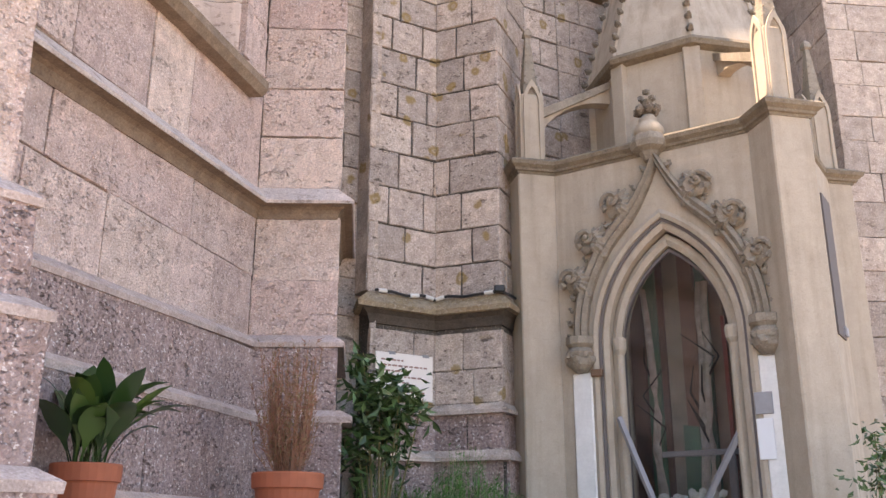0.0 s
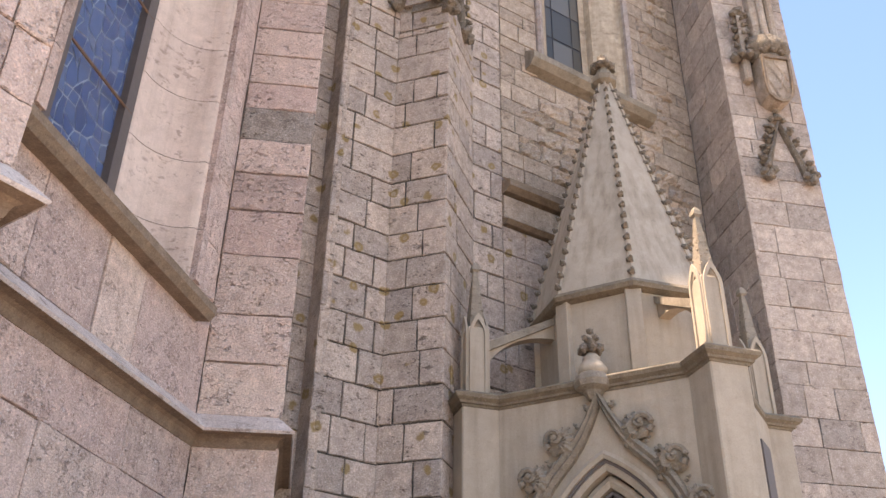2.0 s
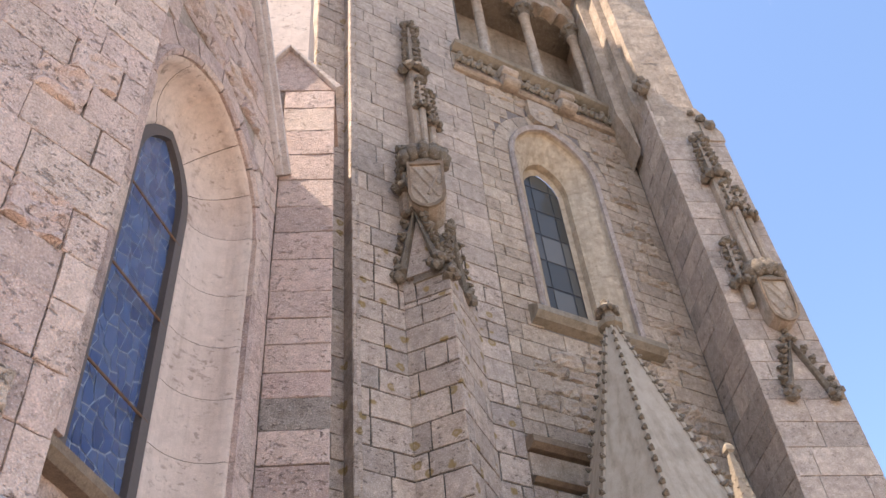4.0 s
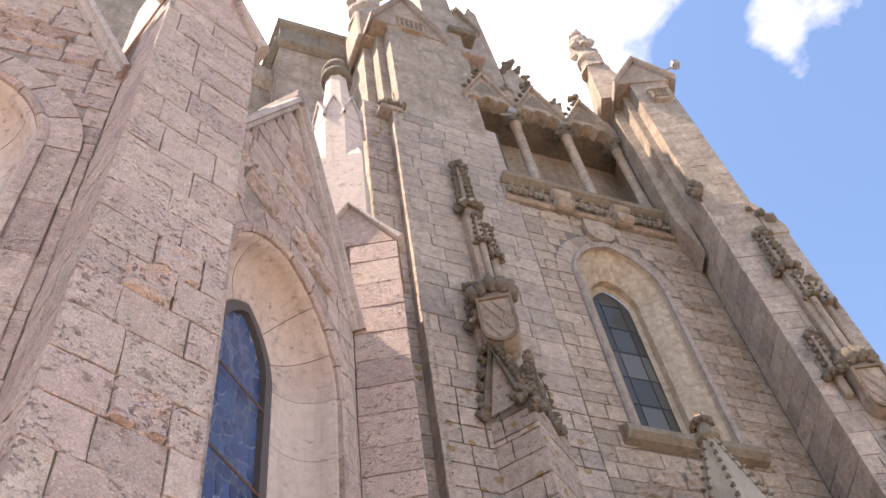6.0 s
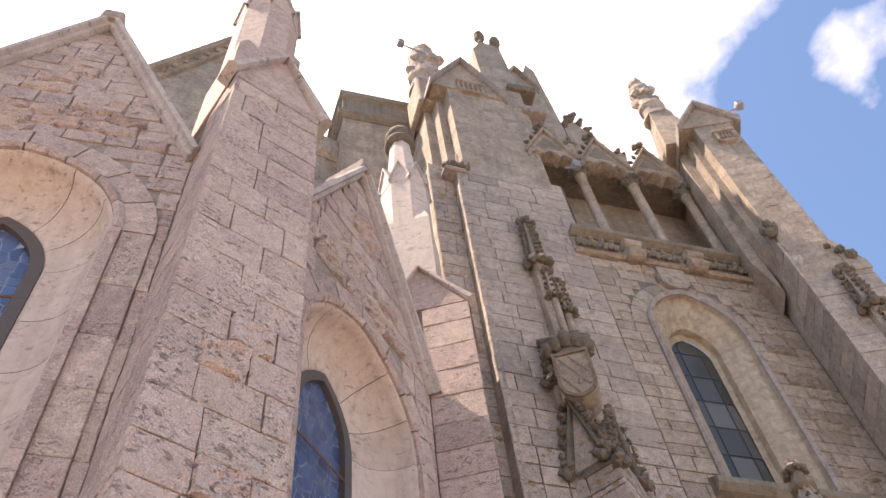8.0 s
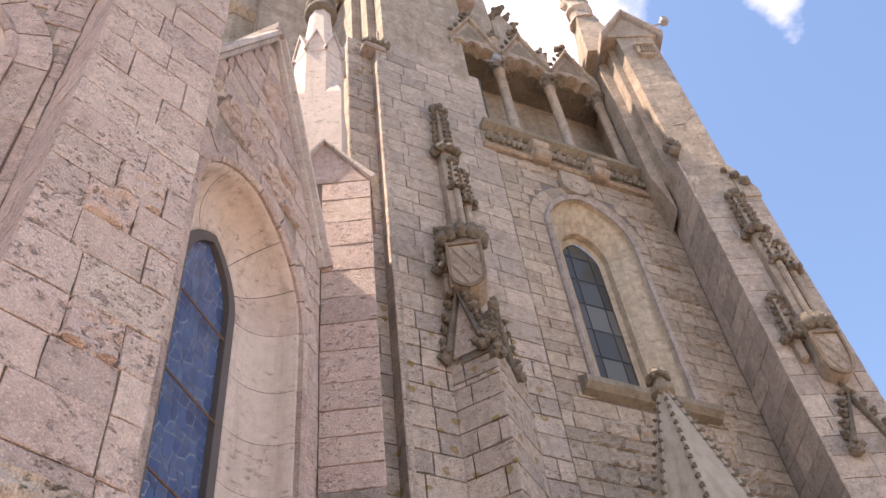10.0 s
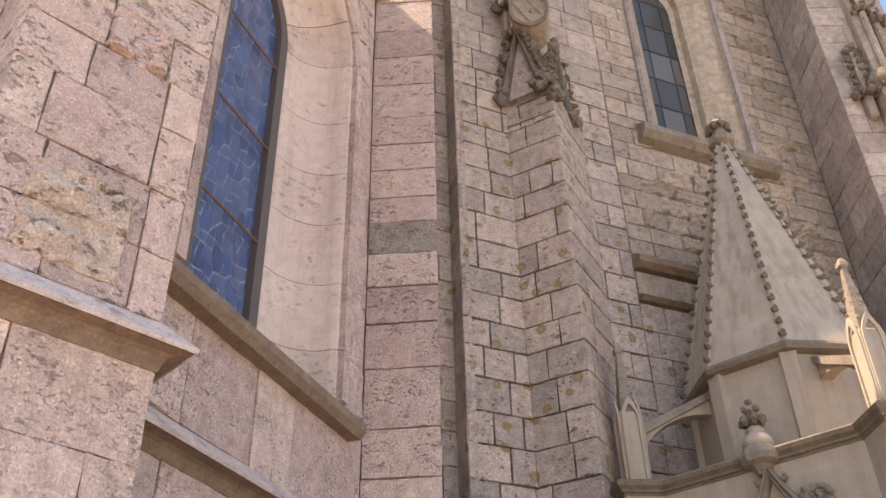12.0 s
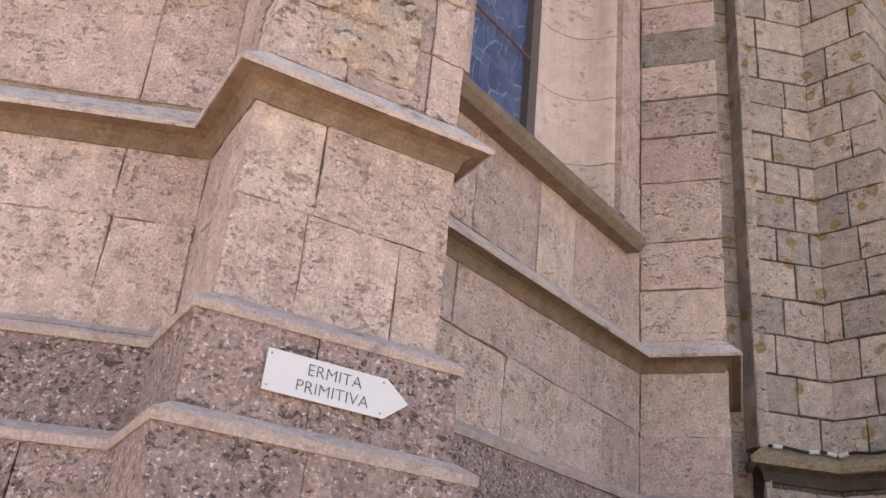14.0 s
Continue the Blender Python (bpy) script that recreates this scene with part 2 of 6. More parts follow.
M_GREYS = stone("smooth_grey_limestone", [(0.43, 0.35, 0.30), (0.51, 0.415, 0.35), (0.36, 0.30, 0.26), (0.55, 0.45, 0.38), (0.47, 0.385, 0.33)], pit=0.7, pit_scale=30, pit_dark=0.35, bump=0.5, stain=0.35, stain_col=(0.27, 0.225, 0.19), grain=70, grain_amt=0.55)
M_MOSS = stone("mossy_grey_limestone", [(0.38, 0.30, 0.225), (0.33, 0.25, 0.155), (0.43, 0.355, 0.295)], vary="noise", big=2.2, pit=0.6, bump=0.5, stain=0.5, stain_col=(0.27, 0.185, 0.075))
M_DARKDRIP = stone("near_black_limestone", [(0.075, 0.06, 0.05), (0.11, 0.088, 0.07)], vary="noise", pit=0.4, bump=0.4, speck=0.0)
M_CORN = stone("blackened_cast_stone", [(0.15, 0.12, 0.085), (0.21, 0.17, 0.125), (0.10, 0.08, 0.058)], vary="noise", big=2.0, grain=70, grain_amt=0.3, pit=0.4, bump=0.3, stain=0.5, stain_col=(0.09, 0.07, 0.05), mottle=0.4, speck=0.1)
M_GREYB = stone("grey_limestone_moulding", GREY, vary="noise", pit=0.6, bump=0.5, stain=0.5, stain_col=(0.2, 0.155, 0.11), lichen=0.85)
M_TAN = stone("tan_limestone", TAN, pit=0.7, pit_scale=28, bump=0.6, stain=0.35, stain_col=(0.27, 0.22, 0.16), grain=65, grain_amt=0.65)
M_REVT = stone("tan_smooth_limestone", [(0.42, 0.34, 0.255), (0.49, 0.40, 0.305), (0.37, 0.295, 0.22)], vary="noise", pit=0.4, pit_scale=22, bump=0.25, grain_amt=0.2, stain=0.4, stain_col=(0.26, 0.195, 0.13), streak=0.5, speck=0.05)
M_TANM = stone("tan_limestone_carved", TAN, vary="noise", pit=0.6, pit_scale=28, bump=0.55, stain=0.5, stain_col=(0.22, 0.17, 0.11), streak=0.4)
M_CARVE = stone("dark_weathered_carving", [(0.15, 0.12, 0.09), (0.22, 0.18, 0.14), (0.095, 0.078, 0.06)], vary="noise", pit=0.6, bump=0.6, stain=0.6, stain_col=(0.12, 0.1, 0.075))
M_MORTAR = stone("lime_mortar", [(0.17, 0.145, 0.135), (0.25, 0.21, 0.195)], vary="noise", pit=0.4, bump=0.4)
M_MORTARP = stone("pale_lime_mortar", [(0.36, 0.29, 0.24), (0.45, 0.365, 0.305)], vary="noise", pit=0.5, bump=0.5)
M_MORTARB = stone("brown_lime_mortar", [(0.25, 0.195, 0.16), (0.32, 0.255, 0.21)], vary="noise", pit=0.4, bump=0.4)
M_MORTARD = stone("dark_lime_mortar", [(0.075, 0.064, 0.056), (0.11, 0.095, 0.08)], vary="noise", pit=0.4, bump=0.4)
M_CAST = stone("beige_cast_stone", [(0.335, 0.275, 0.214), (0.40, 0.333, 0.263), (0.36, 0.297, 0.235)], vary="noise", grain=90, grain_amt=0.18, pit=0.15, pit_scale=60, bump=0.12, speck=0.0, stain=0.3, stain_col=(0.36, 0.3, 0.225), streak=0.35, big=0.8, mottle=0.2)
M_SPIRE = stone("grey_beige_spire_stone", [(0.345, 0.285, 0.225), (0.41, 0.345, 0.278), (0.37, 0.31, 0.25)], vary="noise", grain=90, grain_amt=0.2, pit=0.2, pit_scale=60, bump=0.15, speck=0.0, stain=0.35, stain_col=(0.27, 0.23, 0.185), streak=0.6, big=0.8, mottle=0.25)
M_CASTD = stone("dirty_beige_cast_stone", [(0.20, 0.165, 0.125), (0.28, 0.235, 0.185), (0.14, 0.115, 0.085)], vary="noise", grain=70, grain_amt=0.3, pit=0.4, bump=0.3, stain=0.6, stain_col=(0.16, 0.13, 0.09), streak=0.5, mottle=0.35, speck=0.1)
M_COPE = stone("pale_grey_coping_stone", [(0.54, 0.455, 0.415), (0.62, 0.53, 0.485), (0.47, 0.395, 0.36)], vary="noise", pit=0.7, pit_scale=22, bump=0.5, speck=0.1, stain=0.5, stain_col=(0.27, 0.22, 0.19), mottle=0.4)
M_COPED = stone("dirty_grey_coping_stone", [(0.36, 0.295, 0.265), (0.44, 0.37, 0.335), (0.28, 0.23, 0.205)], vary="noise", pit=0.6, bump=0.5, speck=0.05, stain=0.5, stain_col=(0.18, 0.145, 0.12))
M_REVEAL = stone("pale_smooth_limestone", [(0.62, 0.495, 0.43), (0.69, 0.56, 0.485), (0.58, 0.46, 0.40)], pit=0.7, pit_scale=18, pit_dark=0.45, bump=0.2, grain_amt=0.15, stain=0.2, stain_col=(0.45, 0.34, 0.28), mottle=0.3, streak=0.35, speck=0.05)
M_BROWN = stone("brown_stained_stone", [(0.20, 0.145, 0.10), (0.27, 0.20, 0.145), (0.145, 0.105, 0.072)], vary="noise", speck=0.0, pit=0.3, bump=0.3, stain=0.5, stain_col=(0.16, 0.115, 0.08))
# brown dirt, with the shade under the string course added to the colour
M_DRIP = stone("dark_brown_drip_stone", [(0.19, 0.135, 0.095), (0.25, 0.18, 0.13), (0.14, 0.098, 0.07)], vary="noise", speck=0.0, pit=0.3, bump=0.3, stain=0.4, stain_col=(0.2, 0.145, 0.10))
M_WHITE = stone("white_marble", [(0.62, 0.6, 0.57), (0.72, 0.7, 0.67)], vary="noise", grain=60, grain_amt=0.1, pit=0.1, bump=0.08, rough=0.5, stain=0.25, stain_col=(0.45, 0.42, 0.38), mottle=0.2, speck=0.0)
M_SLATE = plain("roof_tiles", (0.2, 0.15, 0.12), 0.8)
M_TERRA = plain("terracotta", (0.37, 0.105, 0.052), 0.8, amt=0.22, scale=14)
M_SOIL = plain("potting_soil", (0.06, 0.045, 0.035), 0.95)
M_LEAF = island("aspidistra_leaf", [(0.014, 0.04, 0.011), (0.024, 0.06, 0.014), (0.04, 0.09, 0.02), (0.075, 0.135, 0.033)], 0.35, 0.5, by_object=True)
M_SHRUB = island("shrub_leaf", [(0.022, 0.05, 0.016), (0.045, 0.09, 0.026), (0.08, 0.15, 0.05)], 0.4, 0.5)
M_FERN = island("low_green_leaf", [(0.05, 0.14, 0.03), (0.085, 0.21, 0.045)], 0.5, 0.3)
M_TWIG = island("dry_twig", [(0.26, 0.11, 0.07), (0.33, 0.16, 0.10), (0.18, 0.075, 0.05)], 0.85, 0.2)
M_DRYLEAF = island("dry_needle", [(0.30, 0.12, 0.08), (0.25, 0.14, 0.09), (0.20, 0.15, 0.07)], 0.85, 0.2)
M_STEM = plain("green_stem", (0.14, 0.12, 0.05), 0.8)
M_GLASSB = island("blue_leaded_glass", [(0.045, 0.075, 0.17), (0.07, 0.115, 0.24), (0.09, 0.14, 0.27), (0.055, 0.095, 0.22), (0.12, 0.155, 0.25)], 0.2, 0.5, by_object=True)
M_GLASSG = island("grey_leaded_glass", [(0.05, 0.05, 0.046), (0.09, 0.088, 0.08), (0.06, 0.06, 0.056), (0.14, 0.135, 0.125), (0.075, 0.072, 0.065)], 0.1, 0.3, by_object=True)
M_LEAD = plain("lead_came", (0.36, 0.43, 0.55), 0.6)
M_FRAME = plain("dark_grey_metal", (0.12, 0.10, 0.095), 0.75, spec=0.25)
M_LEADD = plain("dark_lead_came", (0.03, 0.03, 0.035), 0.6)
M_IRON = plain("rusty_iron", (0.16, 0.085, 0.05), 0.75)
M_STEEL = plain("grey_painted_metal", (0.25, 0.24, 0.25), 0.45)
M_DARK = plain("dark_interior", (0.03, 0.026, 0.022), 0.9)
M_CABLE = plain("black_cable", (0.02, 0.02, 0.022), 0.5)
M_CABLEW = plain("white_cable_sleeve", (0.6, 0.6, 0.58), 0.5)
M_SIGN = plain("white_enamel", (0.62, 0.62, 0.63), 0.35, amt=0.04, scale=8)
M_INK = plain("dark_lettering", (0.08, 0.08, 0.09), 0.6)
M_PLQ = plain("pale_marble_plaque", (0.74, 0.66, 0.60), 0.45, amt=0.06, scale=6)
M_INK2 = plain("faded_red_lettering", (0.30, 0.16, 0.13), 0.7)
# paving is out of view; tone set for the warm light it reflects
M_PAVE = stone("paving", [(0.37, 0.315, 0.27), (0.44, 0.375, 0.32)], vary="noise", bump=0.4)


# ---- mesh helpers ----
def U(h):
    return Vector((math.sin(radians(h)), math.cos(radians(h)), 0))


def fr(p, h):
    """A wall's frame: x along the heading, y into the wall, z up."""
    return Matrix.Translation((p[0], p[1], p[2] if len(p) > 2 else 0)) @ Matrix.Rotation(radians(90 - h), 4, "Z")


def fr2(a, b):
    d = Vector((b[0] - a[0], b[1] - a[1]))
    return fr(a, math.degrees(math.atan2(d.x, d.y))), d.length


def obj(name, bm, mat, parent=None, m=None, smooth=False):
    me = bpy.data.meshes.new(name)
    bm.to_mesh(me)
    bm.free()
    me.materials.append(mat)
    if smooth:
        me.polygons.foreach_set("use_smooth", [True] * len(me.polygons))
    ob = new(name, me)
    if m is not None:
        ob.matrix_world = m
    if parent:
        ob.parent = parent
    return ob


def part(name, bm, mat, parent, label="", m=None, smooth=False):
    """A part under a thing; m is given in the thing's own frame."""
    ob = obj(name, bm, mat, parent, None, smooth)
    if m is not None:
        ob.matrix_basis = m
    return tagged(ob, label)


def thing(name, m, label, category, group="", kind=""):
    e = new(name)
    e.empty_display_size = 0.1
    e.matrix_world = m
    return tagged(e, label, category, group, kind)


def B():
    return bmesh.new()


def box(bm, x0, x1, y0, y1, z0, z1, bev=0.0):
    r = bmesh.ops.create_cube(bm, size=1)
    for v in r["verts"]:
        v.co = Vector(((x0 + x1) / 2 + v.co.x * (x1 - x0), (y0 + y1) / 2 + v.co.y * (y1 - y0), (z0 + z1) / 2 + v.co.z * (z1 - z0)))
    if bev:
        es = list({e for v in r["verts"] for e in v.link_edges})
        bmesh.ops.bevel(bm, geom=es, offset=bev, segments=1, affect="EDGES")
    return bm


def prism(bm, poly, y0, y1):
    """A solid from an outline in x, z, drawn from y0 to y1."""
    a = [bm.verts.new((x, y0, z)) for x, z in poly]
    b = [bm.verts.new((x, y1, z)) for x, z in poly]
    bm.faces.new(a)
    bm.faces.new(b[::-1])
    k = len(poly)
    for i in range(k):
        j = (i + 1) % k
        bm.faces.new((a[j], a[i], b[i], b[j]))
    bmesh.ops.recalc_face_normals(bm, faces=bm.faces)
    return bm


def lathe(bm, prof, n=16, c=(0, 0), turn=0.0):
    rings = []
    for r, z in prof:
        rings.append([bm.verts.new((c[0] + max(r, 1e-4) * math.cos(2 * math.pi * (i + turn) / n), c[1] + max(r, 1e-4) * math.sin(2 * math.pi * (i + turn) / n), z)) for i in range(n)])
    for a, b in zip(rings, rings[1:]):
        for i in range(n):
            j = (i + 1) % n
            bm.faces.new((a[i], a[j], b[j], b[i]))
    bm.faces.new(rings[0][::-1])
    bm.faces.new(rings[-1])
    return bm


def loft(bm, rows, closed=False):
    vs = [[bm.verts.new(p) for p in r] for r in rows]
    for a, b in zip(vs, vs[1:]):
        k = len(a)
        for i in range(k if closed else k - 1):
            j = (i + 1) % k
            bm.faces.new((a[i], a[j], b[j], b[i]))
    return vs


def tube(bm, pts, rad, n=6):
    rows = []
    pts = [Vector(p) for p in pts]
    for i, p in enumerate(pts):
        d = (pts[min(i + 1, len(pts) - 1)] - pts[max(i - 1, 0)]).normalized()
        s = d.cross(Vector((0, 0, 1)))
        s = s.normalized() if s.length > 1e-3 else Vector((1, 0, 0))
        t = d.cross(s)
        r = rad[i] if isinstance(rad, (list, tuple)) else rad
        rows.append([p + (s * math.cos(2 * math.pi * k / n) + t * math.sin(2 * math.pi * k / n)) * r for k in range(n)])
    vs = loft(bm, rows, True)
    bm.faces.new(vs[0][::-1])
    bm.faces.new(vs[-1])
    return bm


def moulding(bm, path, prof, z0=0.0, rise=None):
    """A profile of (outward, z) carried along a plan line with mitred corners; outward is to the right of the line."""
    path = [Vector((p[0], p[1], 0)) for p in path]
    rows = []
    for i, p in enumerate(path):
        ds = []
        if i > 0:
            ds.append((p - path[i - 1]).normalized())
        if i < len(path) - 1:
            ds.append((path[i + 1] - p).normalized())
        ns = [Vector((d.y, -d.x, 0)) for d in ds]
        nn = sum(ns, Vector()).normalized()
        k = 1 / max(0.35, nn.dot(ns[0]))
        rows.append([p + nn * (o * k) + Vector((0, 0, z + z0 + (rise[i] if rise else 0.0))) for o, z in prof])
    vs = loft(bm, rows, True)
    bm.faces.new(vs[0])
    bm.faces.new(vs[-1][::-1])
    bmesh.ops.recalc_face_normals(bm, faces=bm.faces)
    return bm


def lumps(bm, spots, rnd, squash=(1, 1, 1), sub=1):
    """Carved leafy knobs: rough small balls at (x, y, z, r)."""
    for x, y, z, r in spots:
        g = bmesh.ops.create_icosphere(bm, subdivisions=sub, radius=r)
        for v in g["verts"]:
            k = 1 + rnd.uniform(-0.22, 0.22)
            v.co = Vector((x + v.co.x * k * squash[0], y + v.co.y * k * squash[1], z + v.co.z * k * squash[2]))
    return bm


BLOCKS = {}


def block_mesh(w, h, d, rough, var, mat):
    """A stone with an uneven face; front at y = 0, body to y = d."""
    key = (round(w / 0.06), round(h / 0.04), round(d, 2), rough, var, mat.name)
    if key in BLOCKS:
        return BLOCKS[key], key[0] * 0.06, key[1] * 0.04
    w, h = max(1, key[0]) * 0.06, max(1, key[1]) * 0.04
    rnd = random.Random(hash((key[0], key[1], var, rough)) & 0xFFFF)
    nx, nz = (9, 7) if rough else (4, 3)
    c = 0.007 if not rough else 0.015
    xs = [-w / 2, -w / 2 + c] + [-w / 2 + w * i / (nx - 1) for i in range(1, nx - 1)] + [w / 2 - c, w / 2]
    zs = [-h / 2, -h / 2 + c] + [-h / 2 + h * i / (nz - 1) for i in range(1, nz - 1)] + [h / 2 - c, h / 2]
    verts, faces = [], []
    off = rnd.uniform(0, 50)
    for j, z in enumerate(zs):
        for i, x in enumerate(xs):
            edge = i in (0, len(xs) - 1) or j in (0, len(zs) - 1)
            amp = 0.05 if rough else 0.007
            y = c * 0.6 if edge else min(0.012, noise.fractal((x * 5 + off, z * 9, off), 0.6, 2.2, 4) * amp - (0.014 if rough else 0))
            jx = rnd.uniform(-1, 1) * (0.012 if rough else 0.005) if edge else 0
            jz = rnd.uniform(-1, 1) * (0.012 if rough else 0.005) if edge else 0
            verts.append((x + jx, y, z + jz))
    k = len(xs)
    for j in range(len(zs) - 1):
        for i in range(k - 1):
            a = j * k + i
            faces.append((a, a + 1, a + 1 + k, a + k))
    rim = [i for i in range(k)] + [j * k + k - 1 for j in range(1, len(zs))] + [(len(zs) - 1) * k + i for i in range(k - 2, -1, -1)] + [j * k for j in range(len(zs) - 2, 0, -1)]
    n0 = len(verts)
    for i in rim:
        verts.append((verts[i][0], d, verts[i][2]))
    for i in range(len(rim)):
        j = (i + 1) % len(rim)
        faces.append((rim[j], rim[i], n0 + i, n0 + j))
    me = bpy.data.meshes.new("stone")
    me.from_pydata(verts, [], faces)
    me.materials.append(mat)
    BLOCKS[key] = me
    return me, w, h


def ashlar(parent, m, x0, x1, rows, seed, mat, lo=0.35, hi=0.8, rough=0.0, out=0.0, gap=0.008, depth=0.05, clip=None, name="stone", whole=False):
    """Courses of stones on a wall face. rows: heights of the bed joints. clip(z0, z1): list of (xa, xb) to fill. The parent stands at the origin."""
    rnd = random.Random(seed)
    for z0, z1 in zip(rows, rows[1:]):
        for xa, xb in (clip(z0, z1) if clip else [(x0, x1)]):
            x = xa
            first = True
            while xb - x > 0.04:
                w = rnd.uniform(lo, hi) * (rnd.uniform(0.4, 1) if first else 1)
                first = False
                if whole or xb - x - w < lo * 0.5:
                    w = xb - x
                isr = rnd.random() < rough and x > xa + 0.01 and x + w < xb - 0.01
                me, mw, mh = block_mesh(w - gap, z1 - z0 - gap, depth, isr, rnd.randrange(3), mat)
                ob = new(name, me)
                ob.parent = parent
                flip = rnd.choice((1, -1))
                ob.matrix_basis = m @ Matrix.Translation((x + w / 2, -out + rnd.uniform(-0.004, 0.004), (z0 + z1) / 2)) @ Matrix.Diagonal(((w - gap) / mw * 1.0, 1, (z1 - z0 - gap) / mh, 1))
                x += w


def courses(z0, z1, lo, hi, seed):
    rnd = random.Random(seed)
    out = [z0]
    while out[-1] < z1 - lo * 0.6:
        out.append(min(z1, out[-1] + rnd.uniform(lo, hi)))
    out[-1] = z1
    return out


def arch(a, spring, rise, n=12, c=0.0, z0=None):
    """A pointed arch's outline from the right foot over the top to the left foot, as (x, z)."""
    k = (rise * rise - a * a) / (2 * a)
    R = a + k
    th = math.acos(max(-1, min(1, k / R)))
    right = [(c - k + R * math.cos(th * i / n), spring + R * math.sin(th * i / n)) for i in range(n + 1)]
    pts = right + [(2 * c - x, z) for x, z in right[-2::-1]]
    if z0 is not None:
        pts = [(pts[0][0], z0)] + pts + [(pts[-1][0], z0)]
    return pts


def arch_half(a, spring, rise, z):
    """Half width of the arch at height z."""
    if z <= spring:
        return a
    if z >= spring + rise:
        return 0.0
    k = (rise * rise - a * a) / (2 * a)
    R = a + k
    return max(0.0, math.sqrt(max(0, R * R - (z - spring) ** 2)) - k)


KNOB = {}


def knob(parent, m, r, mat=None, name="crocket"):
    """One small leafy crocket; all share a mesh."""
    mat = mat or M_CARVE
    if mat.name not in KNOB:
        bm = lumps(B(), [(0.1, 0, 0, 0.9), (0.7, 0.2, 0.35, 0.5), (-0.5, -0.4, 0.4, 0.45)], random.Random(3))
        me = bpy.data.meshes.new("crocket")
        bm.to_mesh(me)
        bm.free()
        me.materials.append(mat)
        KNOB[mat.name] = me
    ob = new(name, KNOB[mat.name])
    ob.parent = parent
    ob.matrix_basis = m @ Matrix.Scale(r, 4)
    return ob


def knobs(name, spots, mat, parent, m=None):
    """Single crockets at (x, y, z, r)."""
    rnd = random.Random(len(spots) + int(spots[0][2] * 10))
    for x, y, z, r in spots:
        k = knob(parent, (m or Matrix()) @ Matrix.Translation((x, y, z)) @ Matrix.Rotation(rnd.uniform(0, 6.28), 4, "Z") @ Matrix.Rotation(rnd.uniform(-0.6, 0.6), 4, "X"), r, mat, name)


# ---- plan of the church ----
W = 2.813                      # clear width of an apse wall between two buttresses
E0 = Vector((-2.619, 2.892))   # wall to buttress corner on the near side
A2 = Vector((-2.13, 2.51))     # near buttress, outer corners
A3 = Vector((-1.55, 3.256))
A4 = Vector((-2.039, 3.639))
C = Vector((-1.335, 6.361))    # wall to second buttress corner
A6 = Vector((-0.757, 6.401))
H0, H1 = 61.5, 14.5
A0 = E0 - W * U(H0).to_2d()
A00 = A0 + 0.62 * U(163).to_2d()
AM = A00 + 0.95 * U(263).to_2d()
A7 = A6 + 1.7 * U(-6).to_2d()
APSE = [AM, A00, A0, E0, A2, A3, A4, C, A6, A7]
J0, K, TBR = Vector((-0.60, 7.50)), Vector((-0.075, 7.83)), Vector((0.49, 7.60))
SR, P1 = Vector((0.823, 8.39)), Vector((1.172, 8.61))
T0 = Vector((1.22, 9.0))
TH = 60.0
T1 = T0 + 3.52 * U(TH).to_2d()
F1, F2 = Vector((4.42, 9.63)), Vector((5.53, 9.783))
JB = J0 + 1.9 * U(-12).to_2d()
F3 = F2 + 3.0 * U(20).to_2d()
Z_COP, Z_BAND, Z_LEDGE, Z_LOW = 3.665, 2.675, 2.20, 1.60
RISE = [-0.02, -0.02, -0.02, -0.03, -0.035, -0.035, -0.03, 0.045, 0.05, 0.05]   # the courses climb slightly towards the tower

# ---- ground ----
bm = B()
xs = [-60, -20, -8] + [-6 + 0.8 * i for i in range(18)] + [12, 22, 60]
ys = [-60, -20, -8, -3, -1, 0, 0.7] + [1 + 0.3 * i for i in range(8)] + [4, 6, 8, 12, 20, 40, 90]


def ground_z(x, y):
    t = max(0.0, min(1.0, (y - 0.6) / 2.0))
    return 1.0 * t * t * (3 - 2 * t)


grid = [[bm.verts.new((x, y, ground_z(x, y))) for x in xs] for y in ys]
for ra, rb in zip(grid, grid[1:]):
    for i in range(len(xs) - 1):
        bm.faces.new((ra[i], ra[i + 1], rb[i + 1], rb[i]))
tagged(obj("ground", bm, M_PAVE), "unseen pale paving rising gently to the church, toned for bounced light", "ground", kind="structure")


# ---- apse walls with their windows ----
WIN_C, WIN_A, WIN_SPR, WIN_RISE = -W / 2, 0.97, 8.25, 1.12
GL_A, GL_SPR, GL_RISE, GL_D, GL_Z = 0.46, 8.15, 0.76, 0.46, 5.06
EAVE, APEX = 9.75, 12.85


def rake(z):
    """Half width of the gable at height z."""
    return W / 2 if z < EAVE else max(0.0, W / 2 * (APEX - z) / (APEX - EAVE))


